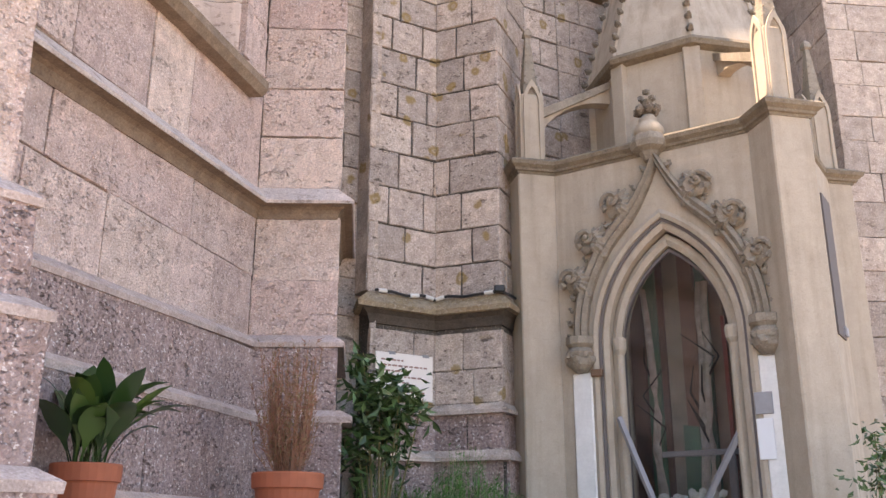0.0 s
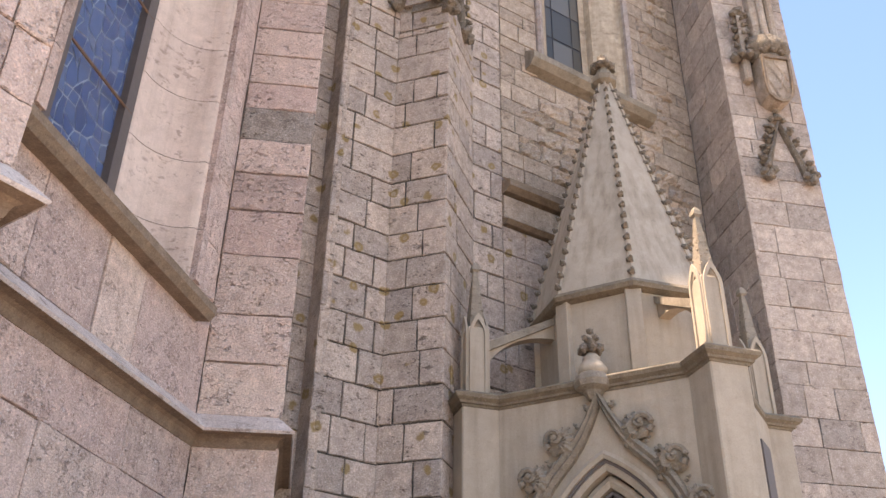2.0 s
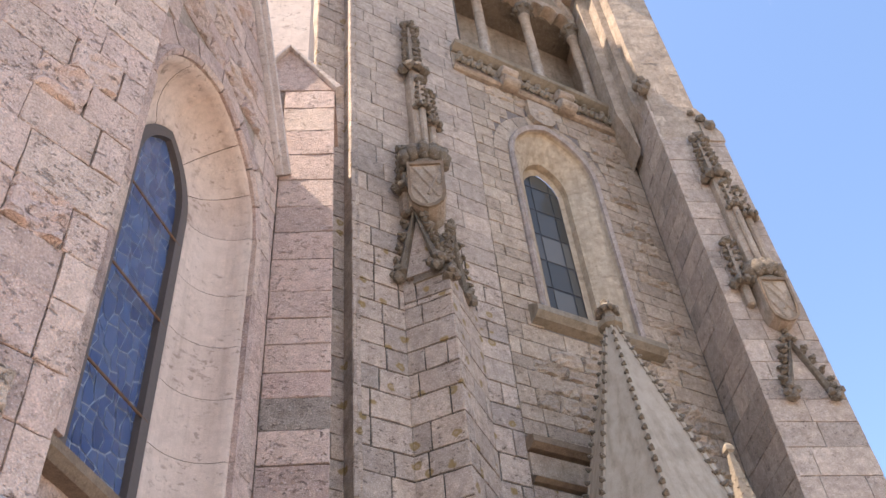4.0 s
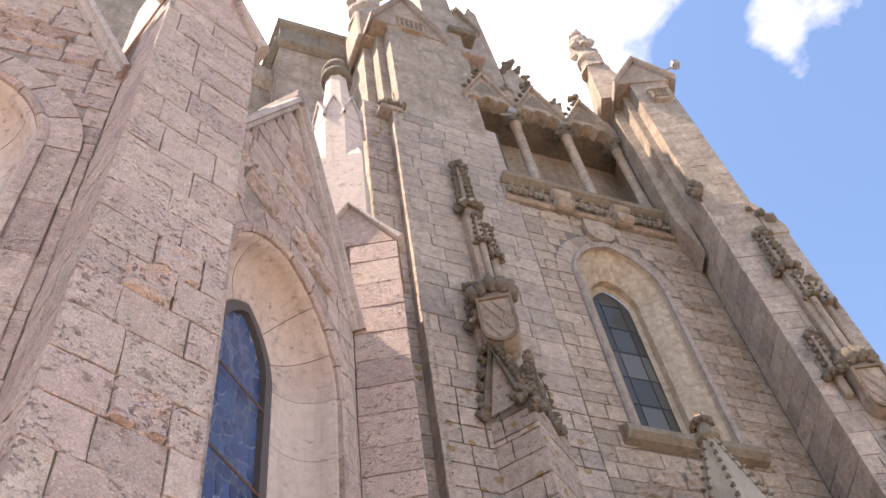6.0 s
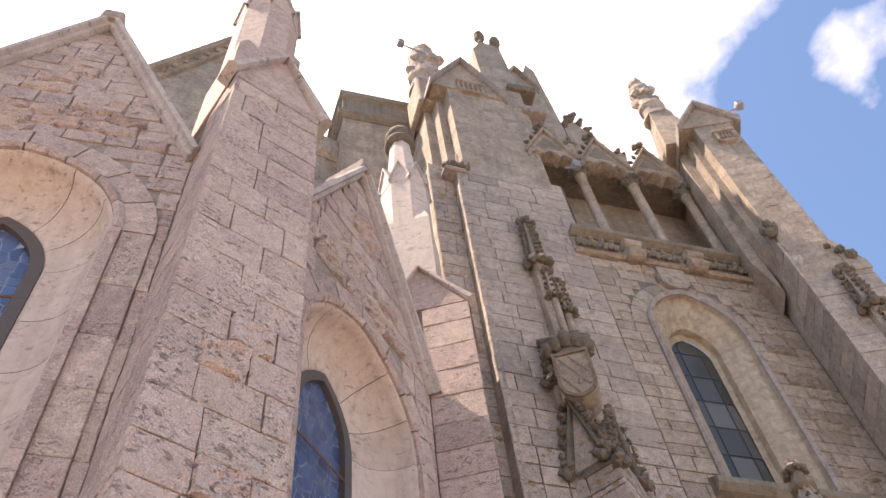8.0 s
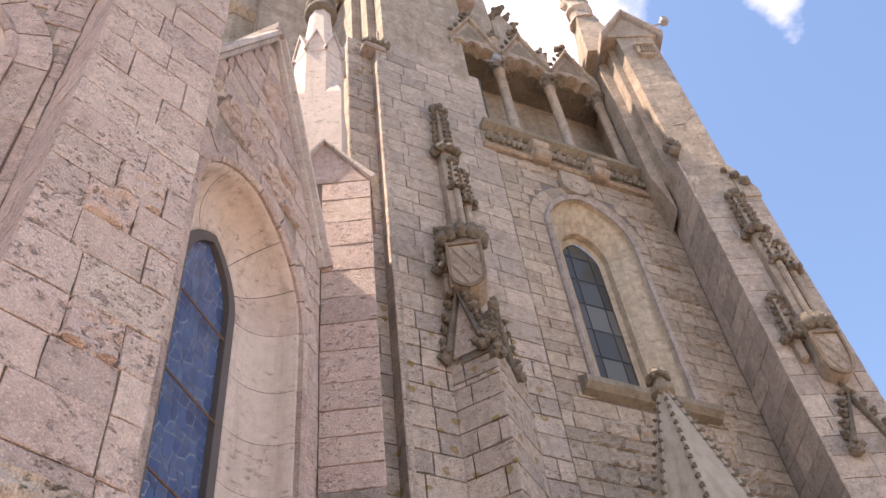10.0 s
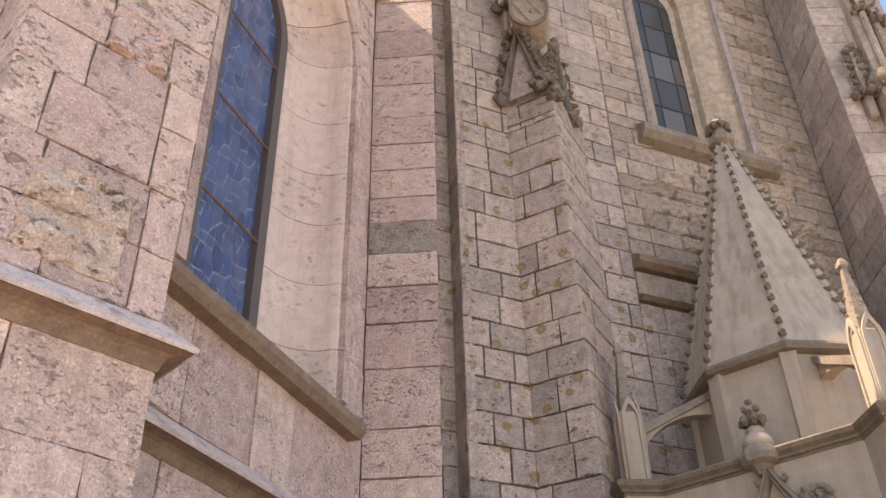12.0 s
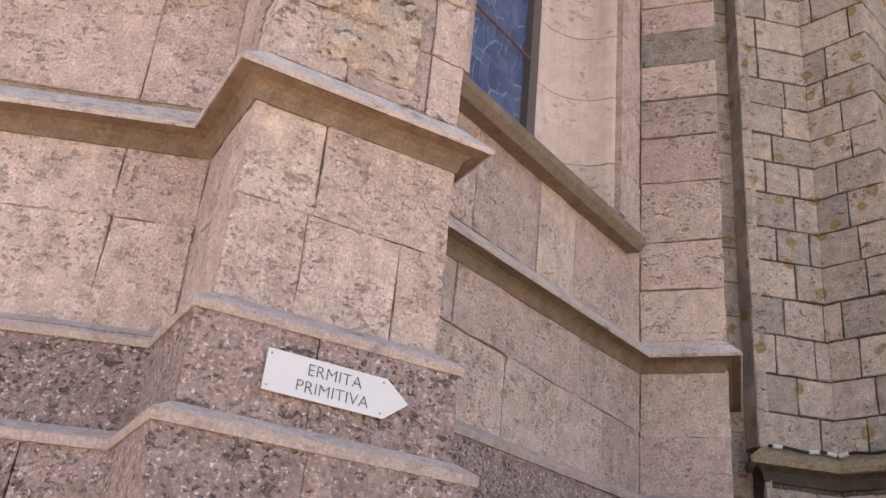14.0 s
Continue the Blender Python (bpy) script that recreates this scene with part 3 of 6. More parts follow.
def apse_wall(name, m, label, seed):
    wall = thing(name, Matrix(), label, "church wall", kind="structure")
    c = WIN_C
    bm = B()
    T = 0.5
    for x0, x1, z0, z1 in ((-W - 0.5, 0.02, 0.0, 4.75), (-W - 0.5, c - WIN_A, 4.75, WIN_SPR), (c + WIN_A, 0.02, 4.75, WIN_SPR)):
        box(bm, x0, x1, 0.02, T, z0, z1)
    top = [(0.02, WIN_SPR), (0.02, EAVE), (c, APEX), (-W - 0.02, EAVE), (-W - 0.02, WIN_SPR)] + arch(WIN_A, WIN_SPR, WIN_RISE, 12, c)[::-1]
    prism(bm, top, 0.02, T)
    part("wall_core", bm, M_MORTARP, wall, m=m)
    # hollow-moulded jamb and arch, in stones
    steps = 8
    prof = [(1.0, 0.0)] + [(0.94 - 0.84 * (1 - math.cos(t * math.pi / 2)), 0.04 + 0.86 * math.sin(t * math.pi / 2)) for t in [i / steps for i in range(steps + 1)]] + [(0.06, 0.92), (0.0, 1.0)]
    zc = [4.72, 5.15, 5.75, 6.35, 6.9, 7.5, WIN_SPR]
    rnd = random.Random(seed)

    def prof_row(kind, val, side):
        row = []
        for f, d in prof:
            a = GL_A + (WIN_A - GL_A) * f
            spr = GL_SPR + (WIN_SPR - GL_SPR) * f
            rise = GL_RISE + (WIN_RISE - GL_RISE) * f
            if kind == "z":
                zz = val
                if val >= WIN_SPR:
                    zz = spr
                row.append((c + side * a, GL_D * d, zz))
            else:
                k = (rise * rise - a * a) / (2 * a)
                R = a + k
                th = math.acos(max(-1, min(1, k / R))) * val
                row.append((c + side * (R * math.cos(th) - k), GL_D * d, spr + R * math.sin(th)))
        return row

    for side in (1, -1):
        for z0, z1 in zip(zc, zc[1:]):
            bm = B()
            loft(bm, [prof_row("z", z0 + 0.003, side), prof_row("z", z1 - 0.003 if z1 < WIN_SPR else z1, side)])
            part("jamb_stone", bm, M_REVEAL, wall, m=m, smooth=True)
        for t0, t1 in ((0.004, 0.33), (0.336, 0.66), (0.666, 1.0)):
            bm = B()
            loft(bm, [prof_row("t", t0 + (t1 - t0) * i / 5, side) for i in range(6)])
            part("arch_stone", bm, M_REVEAL, wall, m=m, smooth=True)
    # roll and ring of voussoirs round the opening
    for k, (ra, rb, oy) in enumerate(((0.0, 0.09, 0.035), (0.09, 0.34, 0.022))):
        for side in (1, -1):
            cuts = [(i / 4, (i + 1) / 4) for i in range(4)]
            for t0, t1 in cuts:
                rows = []
                for i in range(5):
                    t = t0 + 0.006 + (t1 - t0 - 0.012) * i / 4
                    q = []
                    for r_, y_ in ((ra, 0.05), (ra, -oy), ((ra + rb) / 2, -oy - (0.03 if k == 0 else 0.0)), (rb, -oy), (rb, 0.05)):
                        a, rise = WIN_A + r_, WIN_RISE + r_ * 1.1
                        kk = (rise * rise - a * a) / (2 * a)
                        R = a + kk
                        th = math.acos(max(-1, min(1, kk / R))) * t
                        q.append((c + side * (R * math.cos(th) - kk), y_, WIN_SPR + R * math.sin(th)))
                    rows.append(q)
                bm = B()
                vs = loft(bm, rows)
                bm.faces.new(vs[0])
                bm.faces.new(vs[-1][::-1])
                bmesh.ops.recalc_face_normals(bm, faces=bm.faces)
                part("voussoir", bm, M_PINK, wall, m=m)
            for z0, z1 in zip(zc, zc[1:]):
                bm = B()
                x0, x1 = sorted((c + side * (WIN_A + ra), c + side * (WIN_A + rb)))
                if k == 0:
                    prism(bm, [(x0, z0 + .003), (x1, z0 + .003), (x1, z1 - .003), (x0, z1 - .003)], -oy - 0.02, 0.05)
                else:
                    box(bm, x0, x1, -oy, 0.05, z0 + 0.003, z1 - 0.003, 0.006)
                part("jamb_stone", bm, M_PINK, wall, m=m)
    # sloping sill
    bm = B()
    loft(bm, [[(c + s * (WIN_A + 0.23), -0.10, 4.49), (c + s * (WIN_A + 0.23), -0.14, 4.54), (c + s * (WIN_A + 0.23), -0.14, 4.60), (c + s * (WIN_A + 0.23), 0.0, 4.68), (c + s * (WIN_A + 0.1), GL_D, GL_Z + 0.02), (c + s * (WIN_A + 0.1), GL_D, 4.49)] for s in (-1, 1)], True)
    vs = list(bm.verts)
    bm.faces.new(vs[:6])
    bm.faces.new(vs[6:][::-1])
    bmesh.ops.recalc_face_normals(bm, faces=bm.faces)
    part("window_sill", bm, M_BROWN, wall, "brown weathered stone sill", m=m)
    # leaded glass
    win = part("window", prism(B(), arch(GL_A + 0.03, GL_SPR, GL_RISE + 0.03, 8, c, GL_Z), GL_D + 0.03, GL_D + 0.05), M_LEAD, wall, "tall lancet window of blue leaded glass", m=m)
    rnd = random.Random(seed + 5)
    nx, nz = 9, 34
    pt = {}
    for i in range(nx + 1):
        for j in range(nz + 1):
            x = -GL_A + 2 * GL_A * i / nx + (rnd.uniform(-0.036, 0.036) if 0 < i < nx else 0)
            z = GL_Z + (GL_SPR + GL_RISE - GL_Z) * j / nz + rnd.uniform(-0.035, 0.035)
            pt[i, j] = (x, z)
    used = set()
    for i in range(nx):
        for j in range(nz):
            if (i, j) in used:
                continue
            cells = [(i, j)]
            if rnd.random() < 0.45 and j + 1 < nz and (i, j + 1) not in used:
                cells.append((i, j + 1))
            used.update(cells)
            top = cells[-1][1] + 1
            poly = [pt[i, j], pt[i + 1, j]] + ([pt[i + 1, j + 1]] if len(cells) > 1 else []) + [pt[i + 1, top], pt[i, top]] + ([pt[i, j + 1]] if len(cells) > 1 else [])
            cx, cz = sum(p[0] for p in poly) / len(poly), sum(p[1] for p in poly) / len(poly)
            if any(abs(p[0]) > arch_half(GL_A, GL_SPR, GL_RISE, p[1]) + 0.012 for p in poly):
                continue
            verts = []
            ty = rnd.uniform(-0.003, 0.003)
            for p in poly:
                dx, dz = p[0] - cx, p[1] - cz
                ln = math.hypot(dx, dz)
                f = max(0.3, 1 - 0.0085 / max(ln, 0.01))
                verts.append((c + cx + dx * f, GL_D + 0.022 + ty * (dx / ln), cz + dz * f))
            me = bpy.data.meshes.new("pane")
            me.from_pydata(verts, [], [tuple(range(len(verts)))])
            me.materials.append(M_GLASSB)
            pane = new("pane", me)
            pane.parent = win
    for z in (5.9, 6.85, 7.8):
        part("saddle_bar", tube(B(), [(c - GL_A, GL_D - 0.03, z), (c + GL_A, GL_D - 0.03, z)], 0.012), M_IRON, win)
    bm = B()
    o, i_ = arch(GL_A + 0.02, GL_SPR, GL_RISE + 0.02, 8, c, GL_Z), arch(GL_A - 0.09, GL_SPR, GL_RISE - 0.1, 8, c, GL_Z)
    loft(bm, [[(x, GL_D + 0.03, z) for x, z in o], [(x, GL_D - 0.04, z) for x, z in o], [(x, GL_D - 0.04, z) for x, z in i_], [(x, GL_D + 0.03, z) for x, z in i_]])
    part("window_frame", bm, M_FRAME, win)
    # raking copings
    for s in (1, -1):
        bm = B()
        x_e, z_e = c + s * (W / 2 + 0.0), EAVE - 0.05
        d = Vector((-s * W / 2, APEX - EAVE)).normalized()
        nrm = Vector((s * abs(d.y), abs(d.x)))
        rows = []
        for k in range(2):
            bx, bz = (x_e, z_e) if k == 0 else (c, APEX + 0.05)
            rows.append([(bx + nrm.x * q * 0.6, y, bz + nrm.y * q) for q, y in ((-0.12, -0.02), (-0.10, -0.07), (-0.04, -0.08), (-0.02, -0.14), (0.06, -0.14), (0.10, -0.08), (0.10, 0.5), (-0.12, 0.5))])
        vs = loft(bm, rows, True)
        bm.faces.new(vs[0])
        bm.faces.new(vs[1][::-1])
        bmesh.ops.recalc_face_normals(bm, faces=bm.faces)
        part("gable_coping", bm, M_COPE, wall, m=m)
    bm = B()
    box(bm, c - 0.13, c + 0.13, -0.16, 0.5, APEX - 0.08, APEX + 0.13, 0.03)
    part("gable_apex_stone", bm, M_COPED, wall, m=m)
    return wall


def apse_stones(wall, m, seed):
    c = WIN_C

    def clip(z0, z1):
        zm = z0 + 0.02
        if z1 <= 4.75:
            return [(-W, 0.0)]
        h = max(arch_half(WIN_A + 0.34, WIN_SPR, WIN_RISE + 0.37, zm), 0)
        r = rake(z1)
        if h <= 0:
            return [(c - r, c + r)] if r > 0.1 else []
        return [(c - r, c - h), (c + h, c + r)] if r - h > 0.05 else []

    ashlar(wall, m, -W, 0, [Z_LOW + 0.02, Z_LEDGE - 0.02], seed + 1, M_CONG, 0.7, 1.3, out=0.145)
    ashlar(wall, m, -W, 0, [1.0, Z_LOW], seed + 4, M_CONG, 0.7, 1.3, out=0.215)
    ashlar(wall, m, -W, 0, [Z_LEDGE + 0.02, Z_BAND - 0.02], seed + 2, M_CONG, 0.7, 1.3, out=0.075)
    ashlar(wall, m, -W, 0, [Z_BAND, 3.2, Z_COP - 0.03], seed + 3, M_PINK, 0.45, 1.1, gap=0.004)
    ashlar(wall, m, -W, 0, [Z_COP + 0.16, 4.70], seed + 6, M_PINK, 0.45, 0.9, gap=0.004)
    ashlar(wall, m, -W, 0, [4.75, 5.15, 5.75, 6.35, 6.9, 7.5, 8.0], seed + 7, M_PINK, 0.3, 0.6, clip=clip)
    ashlar(wall, m, -W, 0, courses(8.0, EAVE, 0.22, 0.34, seed), seed + 8, M_PINKR, 0.25, 0.6, rough=0.5, clip=clip, gap=0.014)
    ashlar(wall, m, -W, 0, courses(EAVE, APEX, 0.2, 0.3, seed + 1), seed + 9, M_PINKR, 0.25, 0.6, rough=0.65, clip=clip, gap=0.014)


m_w0, m_w1 = fr(E0, H0), fr(C, H1)
wall_a = apse_wall("wall_apse_1", m_w0, "pink limestone apse wall with a gabled lancet window", 11)
wall_b = apse_wall("wall_apse_2", m_w1, "pink limestone apse wall beside the shrine with blue window", 23)

# mouldings that run round walls and buttresses
bm = moulding(B(), APSE, [(-0.05, 0.012), (0.10, 0.012), (0.122, 0.0), (0.13, 0.02), (0.01, 0.15), (-0.05, 0.19)], Z_COP, RISE)
tagged(obj("string_course", bm, M_COPE), "sloped pink stone string course round the apse", "moulding", kind="structure")
# stained drip; its dark brown also carries the shade under the lip
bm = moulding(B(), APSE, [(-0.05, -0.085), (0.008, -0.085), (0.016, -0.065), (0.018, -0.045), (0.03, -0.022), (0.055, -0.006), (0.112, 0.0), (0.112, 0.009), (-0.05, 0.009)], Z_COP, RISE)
tagged(obj("drip_moulding", bm, M_DRIP), "brown stained drip moulding, darkened for shade under the string course", "moulding", kind="structure")
bm = moulding(B(), APSE, [(-0.05, -0.05), (0.085, -0.05), (0.092, -0.02), (0.075, 0.0), (0.02, 0.035), (0.0, 0.05), (-0.05, 0.05)], Z_BAND, RISE)
tagged(obj("plinth_band", bm, M_LEDGE), "rounded pink stone band above the plinth", "moulding", kind="structure")
bm = moulding(B(), APSE, [(-0.1, -0.05), (0.155, -0.05), (0.16, -0.01), (0.08, 0.04), (-0.1, 0.04)], Z_LEDGE)
tagged(obj("plinth_ledge", bm, M_LEDGE), "chamfered ledge of the apse plinth", "moulding", kind="structure")
bm = moulding(B(), APSE, [(-0.1, -0.05), (0.225, -0.05), (0.23, -0.01), (0.15, 0.04), (-0.1, 0.04)], Z_LOW)
tagged(obj("plinth_ledge", bm, M_LEDGE), "lower chamfered ledge of the apse plinth", "moulding", kind="structure")
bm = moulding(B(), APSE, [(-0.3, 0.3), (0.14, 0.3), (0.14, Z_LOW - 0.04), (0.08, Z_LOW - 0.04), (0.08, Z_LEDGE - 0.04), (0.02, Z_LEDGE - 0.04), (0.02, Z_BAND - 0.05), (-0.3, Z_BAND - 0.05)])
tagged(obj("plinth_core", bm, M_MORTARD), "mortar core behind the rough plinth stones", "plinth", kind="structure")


def pinnacle(parent, m, r=0.36, z0=11.6, zt=14.1, zg=15.2, zc=17.1, mat=None):
    """Square shaft broached to eight sides, a crown of small gables, an eight-sided spire and a moulded round cap."""
    a = r * 1.02
    bm = box(B(), -a, a, -a, a, z0, zt - 0.35)
    base = [(-a, -a), (a, -a), (a, a), (-a, a)]
    p = part("pinnacle", bm, mat or M_PINK, parent, "pale stone pinnacle with gablets and round cap", m=m)
    part("shaft", lathe(B(), [(r * 1.06, zt - 0.9), (r * 1.06, zg + 0.15)], 8, turn=0.5), mat or M_PINK, p)
    for x, y in base:
        # broach: a sloped corner piece leaning on the shaft
        bm = B()
        k = 0.42
        vs = [bm.verts.new(q) for q in ((x, y, zt - 0.36), (x * k, y, zt - 0.36), (x, y * k, zt - 0.36), (x * 0.62, y * 0.62, zt + 0.38), (x * 0.5, y * 0.5, zt - 0.36))]
        for f in ((0, 1, 3), (0, 3, 2), (1, 4, 3), (2, 3, 4), (0, 2, 4, 1)):
            bm.faces.new([vs[i] for i in f])
        bmesh.ops.recalc_face_normals(bm, faces=bm.faces)
        part("broach", bm, mat or M_PINK, p)
    w = r * 1.06 * math.sin(math.pi / 8) * 1.06
    for i in range(8):
        q = Matrix.Rotation(math.pi / 4 * i, 4, "Z")
        part("gablet", prism(B(), [(-w, zg), (w, zg), (w, zg + 0.12), (0, zg + 0.72), (-w, zg + 0.12)], -r * 1.0, -r * 0.5), mat or M_PINKM, p, m=q)
        for s in (1, -1):
            part("gablet_coping", prism(B(), [(s * (w + 0.02), zg + 0.04), (s * (w + 0.02), zg + 0.14), (0, zg + 0.78), (0, zg + 0.66)], -r * 1.09, -r * 0.6), M_COPE, p, m=q)
    part("spire", lathe(B(), [(r * 0.84, zg + 0.2), (r * 0.74, zg + 0.55), (r * 0.50, zc)], 8, turn=0.5), mat or M_PINK, p)
    part("cap", lathe(B(), [(r * 0.5, zc - 0.06), (r * 0.72, zc), (r * 0.76, zc + 0.07), (r * 0.72, zc + 0.14), (r * 0.58, zc + 0.18), (r * 0.58, zc + 0.26), (r * 0.7, zc + 0.31), (r * 0.72, zc + 0.38), (r * 0.6, zc + 0.55), (r * 0.3, zc + 0.64), (0.01, zc + 0.66)], 18), M_CARVE, p, "dark weathered round cap", smooth=True)
    return p


def buttress(label, pts, eave):
    """pts: plan corners of the core."""
    th = thing("buttress", Matrix(), label, "buttress", "apse buttresses")
    bm = B()
    a = [bm.verts.new((p.x, p.y, 0.0)) for p in pts]
    b = [bm.verts.new((p.x, p.y, eave)) for p in pts]
    bm.faces.new(b)
    for i in range(len(pts)):
        j = (i + 1) % len(pts)
        bm.faces.new((a[i], a[j], b[j], b[i]))
    bmesh.ops.recalc_face_normals(bm, faces=bm.faces)
    part("core", bm, M_MORTARB, th)
    return th


# near buttress
back = U(308).to_2d()
core1 = [A2 + 0.02 * back + Vector((.012, .015)), A3 + 0.02 * back - Vector((.012, .015)), A3 + 1.3 * back, A2 + 1.3 * back]
but1 = buttress("pink limestone buttress with an arrow sign and gabled top", core1, 10.7)
m_b1, L_b1 = fr2(A2, A3)
m_b1r, L_b1r = fr2(A3, A4)
m_b1l, L_b1l = fr2(E0, A2)


def gable_top(th, m, L, eave, apex, deep, mid=None, thick=1.0):
    c = L / 2 if mid is None else mid
    w = L / 2 + 0.02
    bm = B()
    prism(bm, [(c - w, eave), (c + w, eave), (c, apex)], 0.012, deep)
    part("gable", bm, M_PINK, th, m=m)
    for s in (1, -1):
        bm = B()
        d = Vector((-s * w, apex - eave)).normalized()
        n = Vector((s * abs(d.y), abs(d.x)))
        rows = []
        for k in range(2):
            bx, bz = (c + s * (w + 0.03), eave - 0.03 * (apex - eave) / w) if k == 0 else (c, apex)
            rows.append([(bx + n.x * q * (k == 0) * thick, y * thick if y < 0 else y, bz + n.y * q * thick) for q, y in ((-0.05, -0.03), (-0.02, -0.1), (0.08, -0.11), (0.13, -0.06), (0.13, deep if thick == 1 else 0.2), (-0.05, deep if thick == 1 else 0.2))])
        vs = loft(bm, rows, True)
        bm.faces.new(vs[0])
        bm.faces.new(vs[1][::-1])
        bmesh.ops.recalc_face_normals(bm, faces=bm.faces)
        part("gable_coping", bm, M_COPE, th, m=m)


gable_top(but1, m_b1, L_b1, 10.7, 11.7, 1.2, thick=0.7)
pinnacle(but1, fr((A2 + A3) / 2 + 0.95 * back, 38), 0.42, 10.8, 13.3, 15.1, 17.8)

# second buttress, seen on its flank
bk2 = U(-6).to_2d()
core2 = [C + Vector((-.3, .02)), A6 + Vector((-.02, .02)), A6 + 1.1 * bk2, C + 1.1 * bk2 + Vector((-.3, 0))]
but2 = buttress("pink limestone buttress in the corner of apse and tower", core2, 11.4)
m_b2, L_b2 = fr2(C, A6)
gable_top(but2, m_b2, 1.12, 11.4, 12.32, 0.9, mid=0.03, thick=0.6)
pinnacle(but2, fr(C + 0.42 * bk2 + Vector((-0.12, 0)), 86), 0.38, 11.5, 14.15, 15.15, 17.15, M_REVEAL)
# a third buttress closes the near wall
core0 = [AM, A00, A0 + Vector((-.3, .3)), AM + Vector((-.5, .9))]
but0 = buttress("pink limestone buttress at the end of the apse", core0, 10.7)

# roofs and nave behind
# roof out of view, added so that the apse mass blocks the sun
bm = B()
ridge = (-6.2, 6.6, 14.5)
ring = [(p.x, p.y, 9.9) for p in (A0 + 0.5 * U(H0 - 90).to_2d(), E0 + Vector((-.3, .4)), A4 + Vector((-.45, .1)), C + Vector((-.45, .1)), C + Vector((-1.2, 2.2)), Vector((-9, 10)), Vector((-9, 3)))]
top = bm.verts.new(ridge)
rv = [bm.verts.new(p) for p in ring]
for i in range(len(rv)):
    bm.faces.new((rv[i], rv[(i + 1) % len(rv)], top))
tagged(obj("apse_roof", bm, M_SLATE), "unseen low roof over the apse, added to block sun", "roof", kind="structure")


def solid(name, plan, z0, z1, mat, label, cat="wall"):
    bm = B()
    a = [bm.verts.new((p[0], p[1], z0)) for p in plan]
    b = [bm.verts.new((p[0], p[1], z1)) for p in plan]
    bm.faces.new(a[::-1])
    bm.faces.new(b)
    for i in range(len(plan)):
        j = (i + 1) % len(plan)
        bm.faces.new((a[i], a[j], b[j], b[i]))
    bmesh.ops.recalc_face_normals(bm, faces=bm.faces)
    return bm


NV = [Vector((-2.67, 6.92)), Vector((-0.95, 7.9)), Vector((-2.0, 10)), Vector((-4.5, 9.6))]
NS = Matrix.Translation((0.06, -0.2, 1.65)) @ Matrix.Scale(1.13, 4) @ Matrix.Translation((-0.06, 0.2, -1.65))   # set well behind the apse
th_nave = thing("nave_block", NS, "tan stone stair block with parapet beside the tower", "church wall", kind="structure")
part("wall", solid("w", NV, 0, 20.5, M_TAN, ""), M_TANM, th_nave)
# underside shade of the parapet is put in as darker stone
bm = moulding(B(), [NV[3], NV[0], NV[1]], [(-0.1, 19.7), (0.02, 19.7), (0.12, 19.82), (0.12, 19.92), (0.02, 20.0), (0.02, 20.7), (0.10, 20.8), (0.10, 21.0), (-0.1, 21.1)])
part("cornice", bm, M_CASTD, th_nave, "weathered parapet mouldings coloured dark for their underside shade")
NV2 = [Vector((-7.5, 7.0)), Vector((-3.2, 6.95)), Vector((-2.6, 7.5)), Vector((-4.3, 10)), Vector((-8, 10))]
th_nave2 = thing("nave_wall", NS, "tan stone nave wall with cornice", "church wall", kind="structure")
part("wall", solid("w", NV2, 0, 19.0, M_TAN, ""), M_TANM, th_nave2)
bm = moulding(B(), NV2[:3], [(-0.1, 18.3), (0.02, 18.3), (0.14, 18.5), (0.14, 18.7), (0.1, 19.1), (-0.1, 19.1)])
part("cornice", bm, M_TANM, th_nave2)


th_nave3 = thing("nave_gable", fr((-5.0, 8.0), 60), "tall stone nave gable with carved cornice behind the apse", "church wall", kind="structure")
ng = [(-6.5, 0), (0.4, 0), (0.4, 27.6), (-0.7, 30.0), (-3.3, 24.85), (-6.5, 18.5)]
part("wall", prism(B(), ng, 0.0, 3.0), M_TANM, th_nave3)
for s_, xe, ze in ((1, 0.5, 27.3), (-1, -6.5, 18.5)):
    bm = B()
    rows = []
    for bx, bz in ((xe, ze), (-0.7, 30.0)):
        rows.append([(bx, y, bz + q) for q, y in ((-0.75, -0.02), (-0.7, -0.1), (-0.3, -0.12), (-0.2, -0.25), (0.05, -0.3), (0.2, -0.2), (0.2, 3.0), (-0.75, 3.0))])
    vs = loft(bm, rows, True)
    bm.faces.new(vs[0])
    bm.faces.new(vs[1][::-1])
    bmesh.ops.recalc_face_normals(bm, faces=bm.faces)
    part("gable_coping", bm, M_TANM, th_nave3)
for i in range(16):
    x = -1.6 - 0.22 * i
    part("dentil", box(B(), x - 0.06, x + 0.06, -0.17, 0.0, 29.62 + 1.981 * (x + 0.7) - 0.12, 29.62 + 1.981 * (x + 0.7) + 0.08), M_TANM, th_nave3)

# ---- tower: stair pier, spur, belfry wall ----
QS = Matrix.Translation((0.1, -0.05, 1.6)) @ Matrix.Diagonal((0.957, 0.957, 0.943, 1)) @ Matrix.Translation((-0.1, 0.05, -1.6))
pier = thing("wall_pier", Matrix(), "weathered grey limestone corner pier of the tower", "tower pier", kind="structure")
m_p, L_p = fr2(J0, P1)
bm = B()
box(bm, 0.02, L_p + 0.05, 0.02, 1.6, 0, 17.4)
part("wall_core", bm, M_MORTARD, pier, m=m_p)
m_jb, L_jb = fr2(JB, J0)
spur = thing("spur_buttress", Matrix(), "stepped grey limestone spur buttress with lichen spots and gablets", "buttress")
m_sf, L_sf = fr2(K, TBR)
m_sr, L_sr = fr2(TBR, SR)
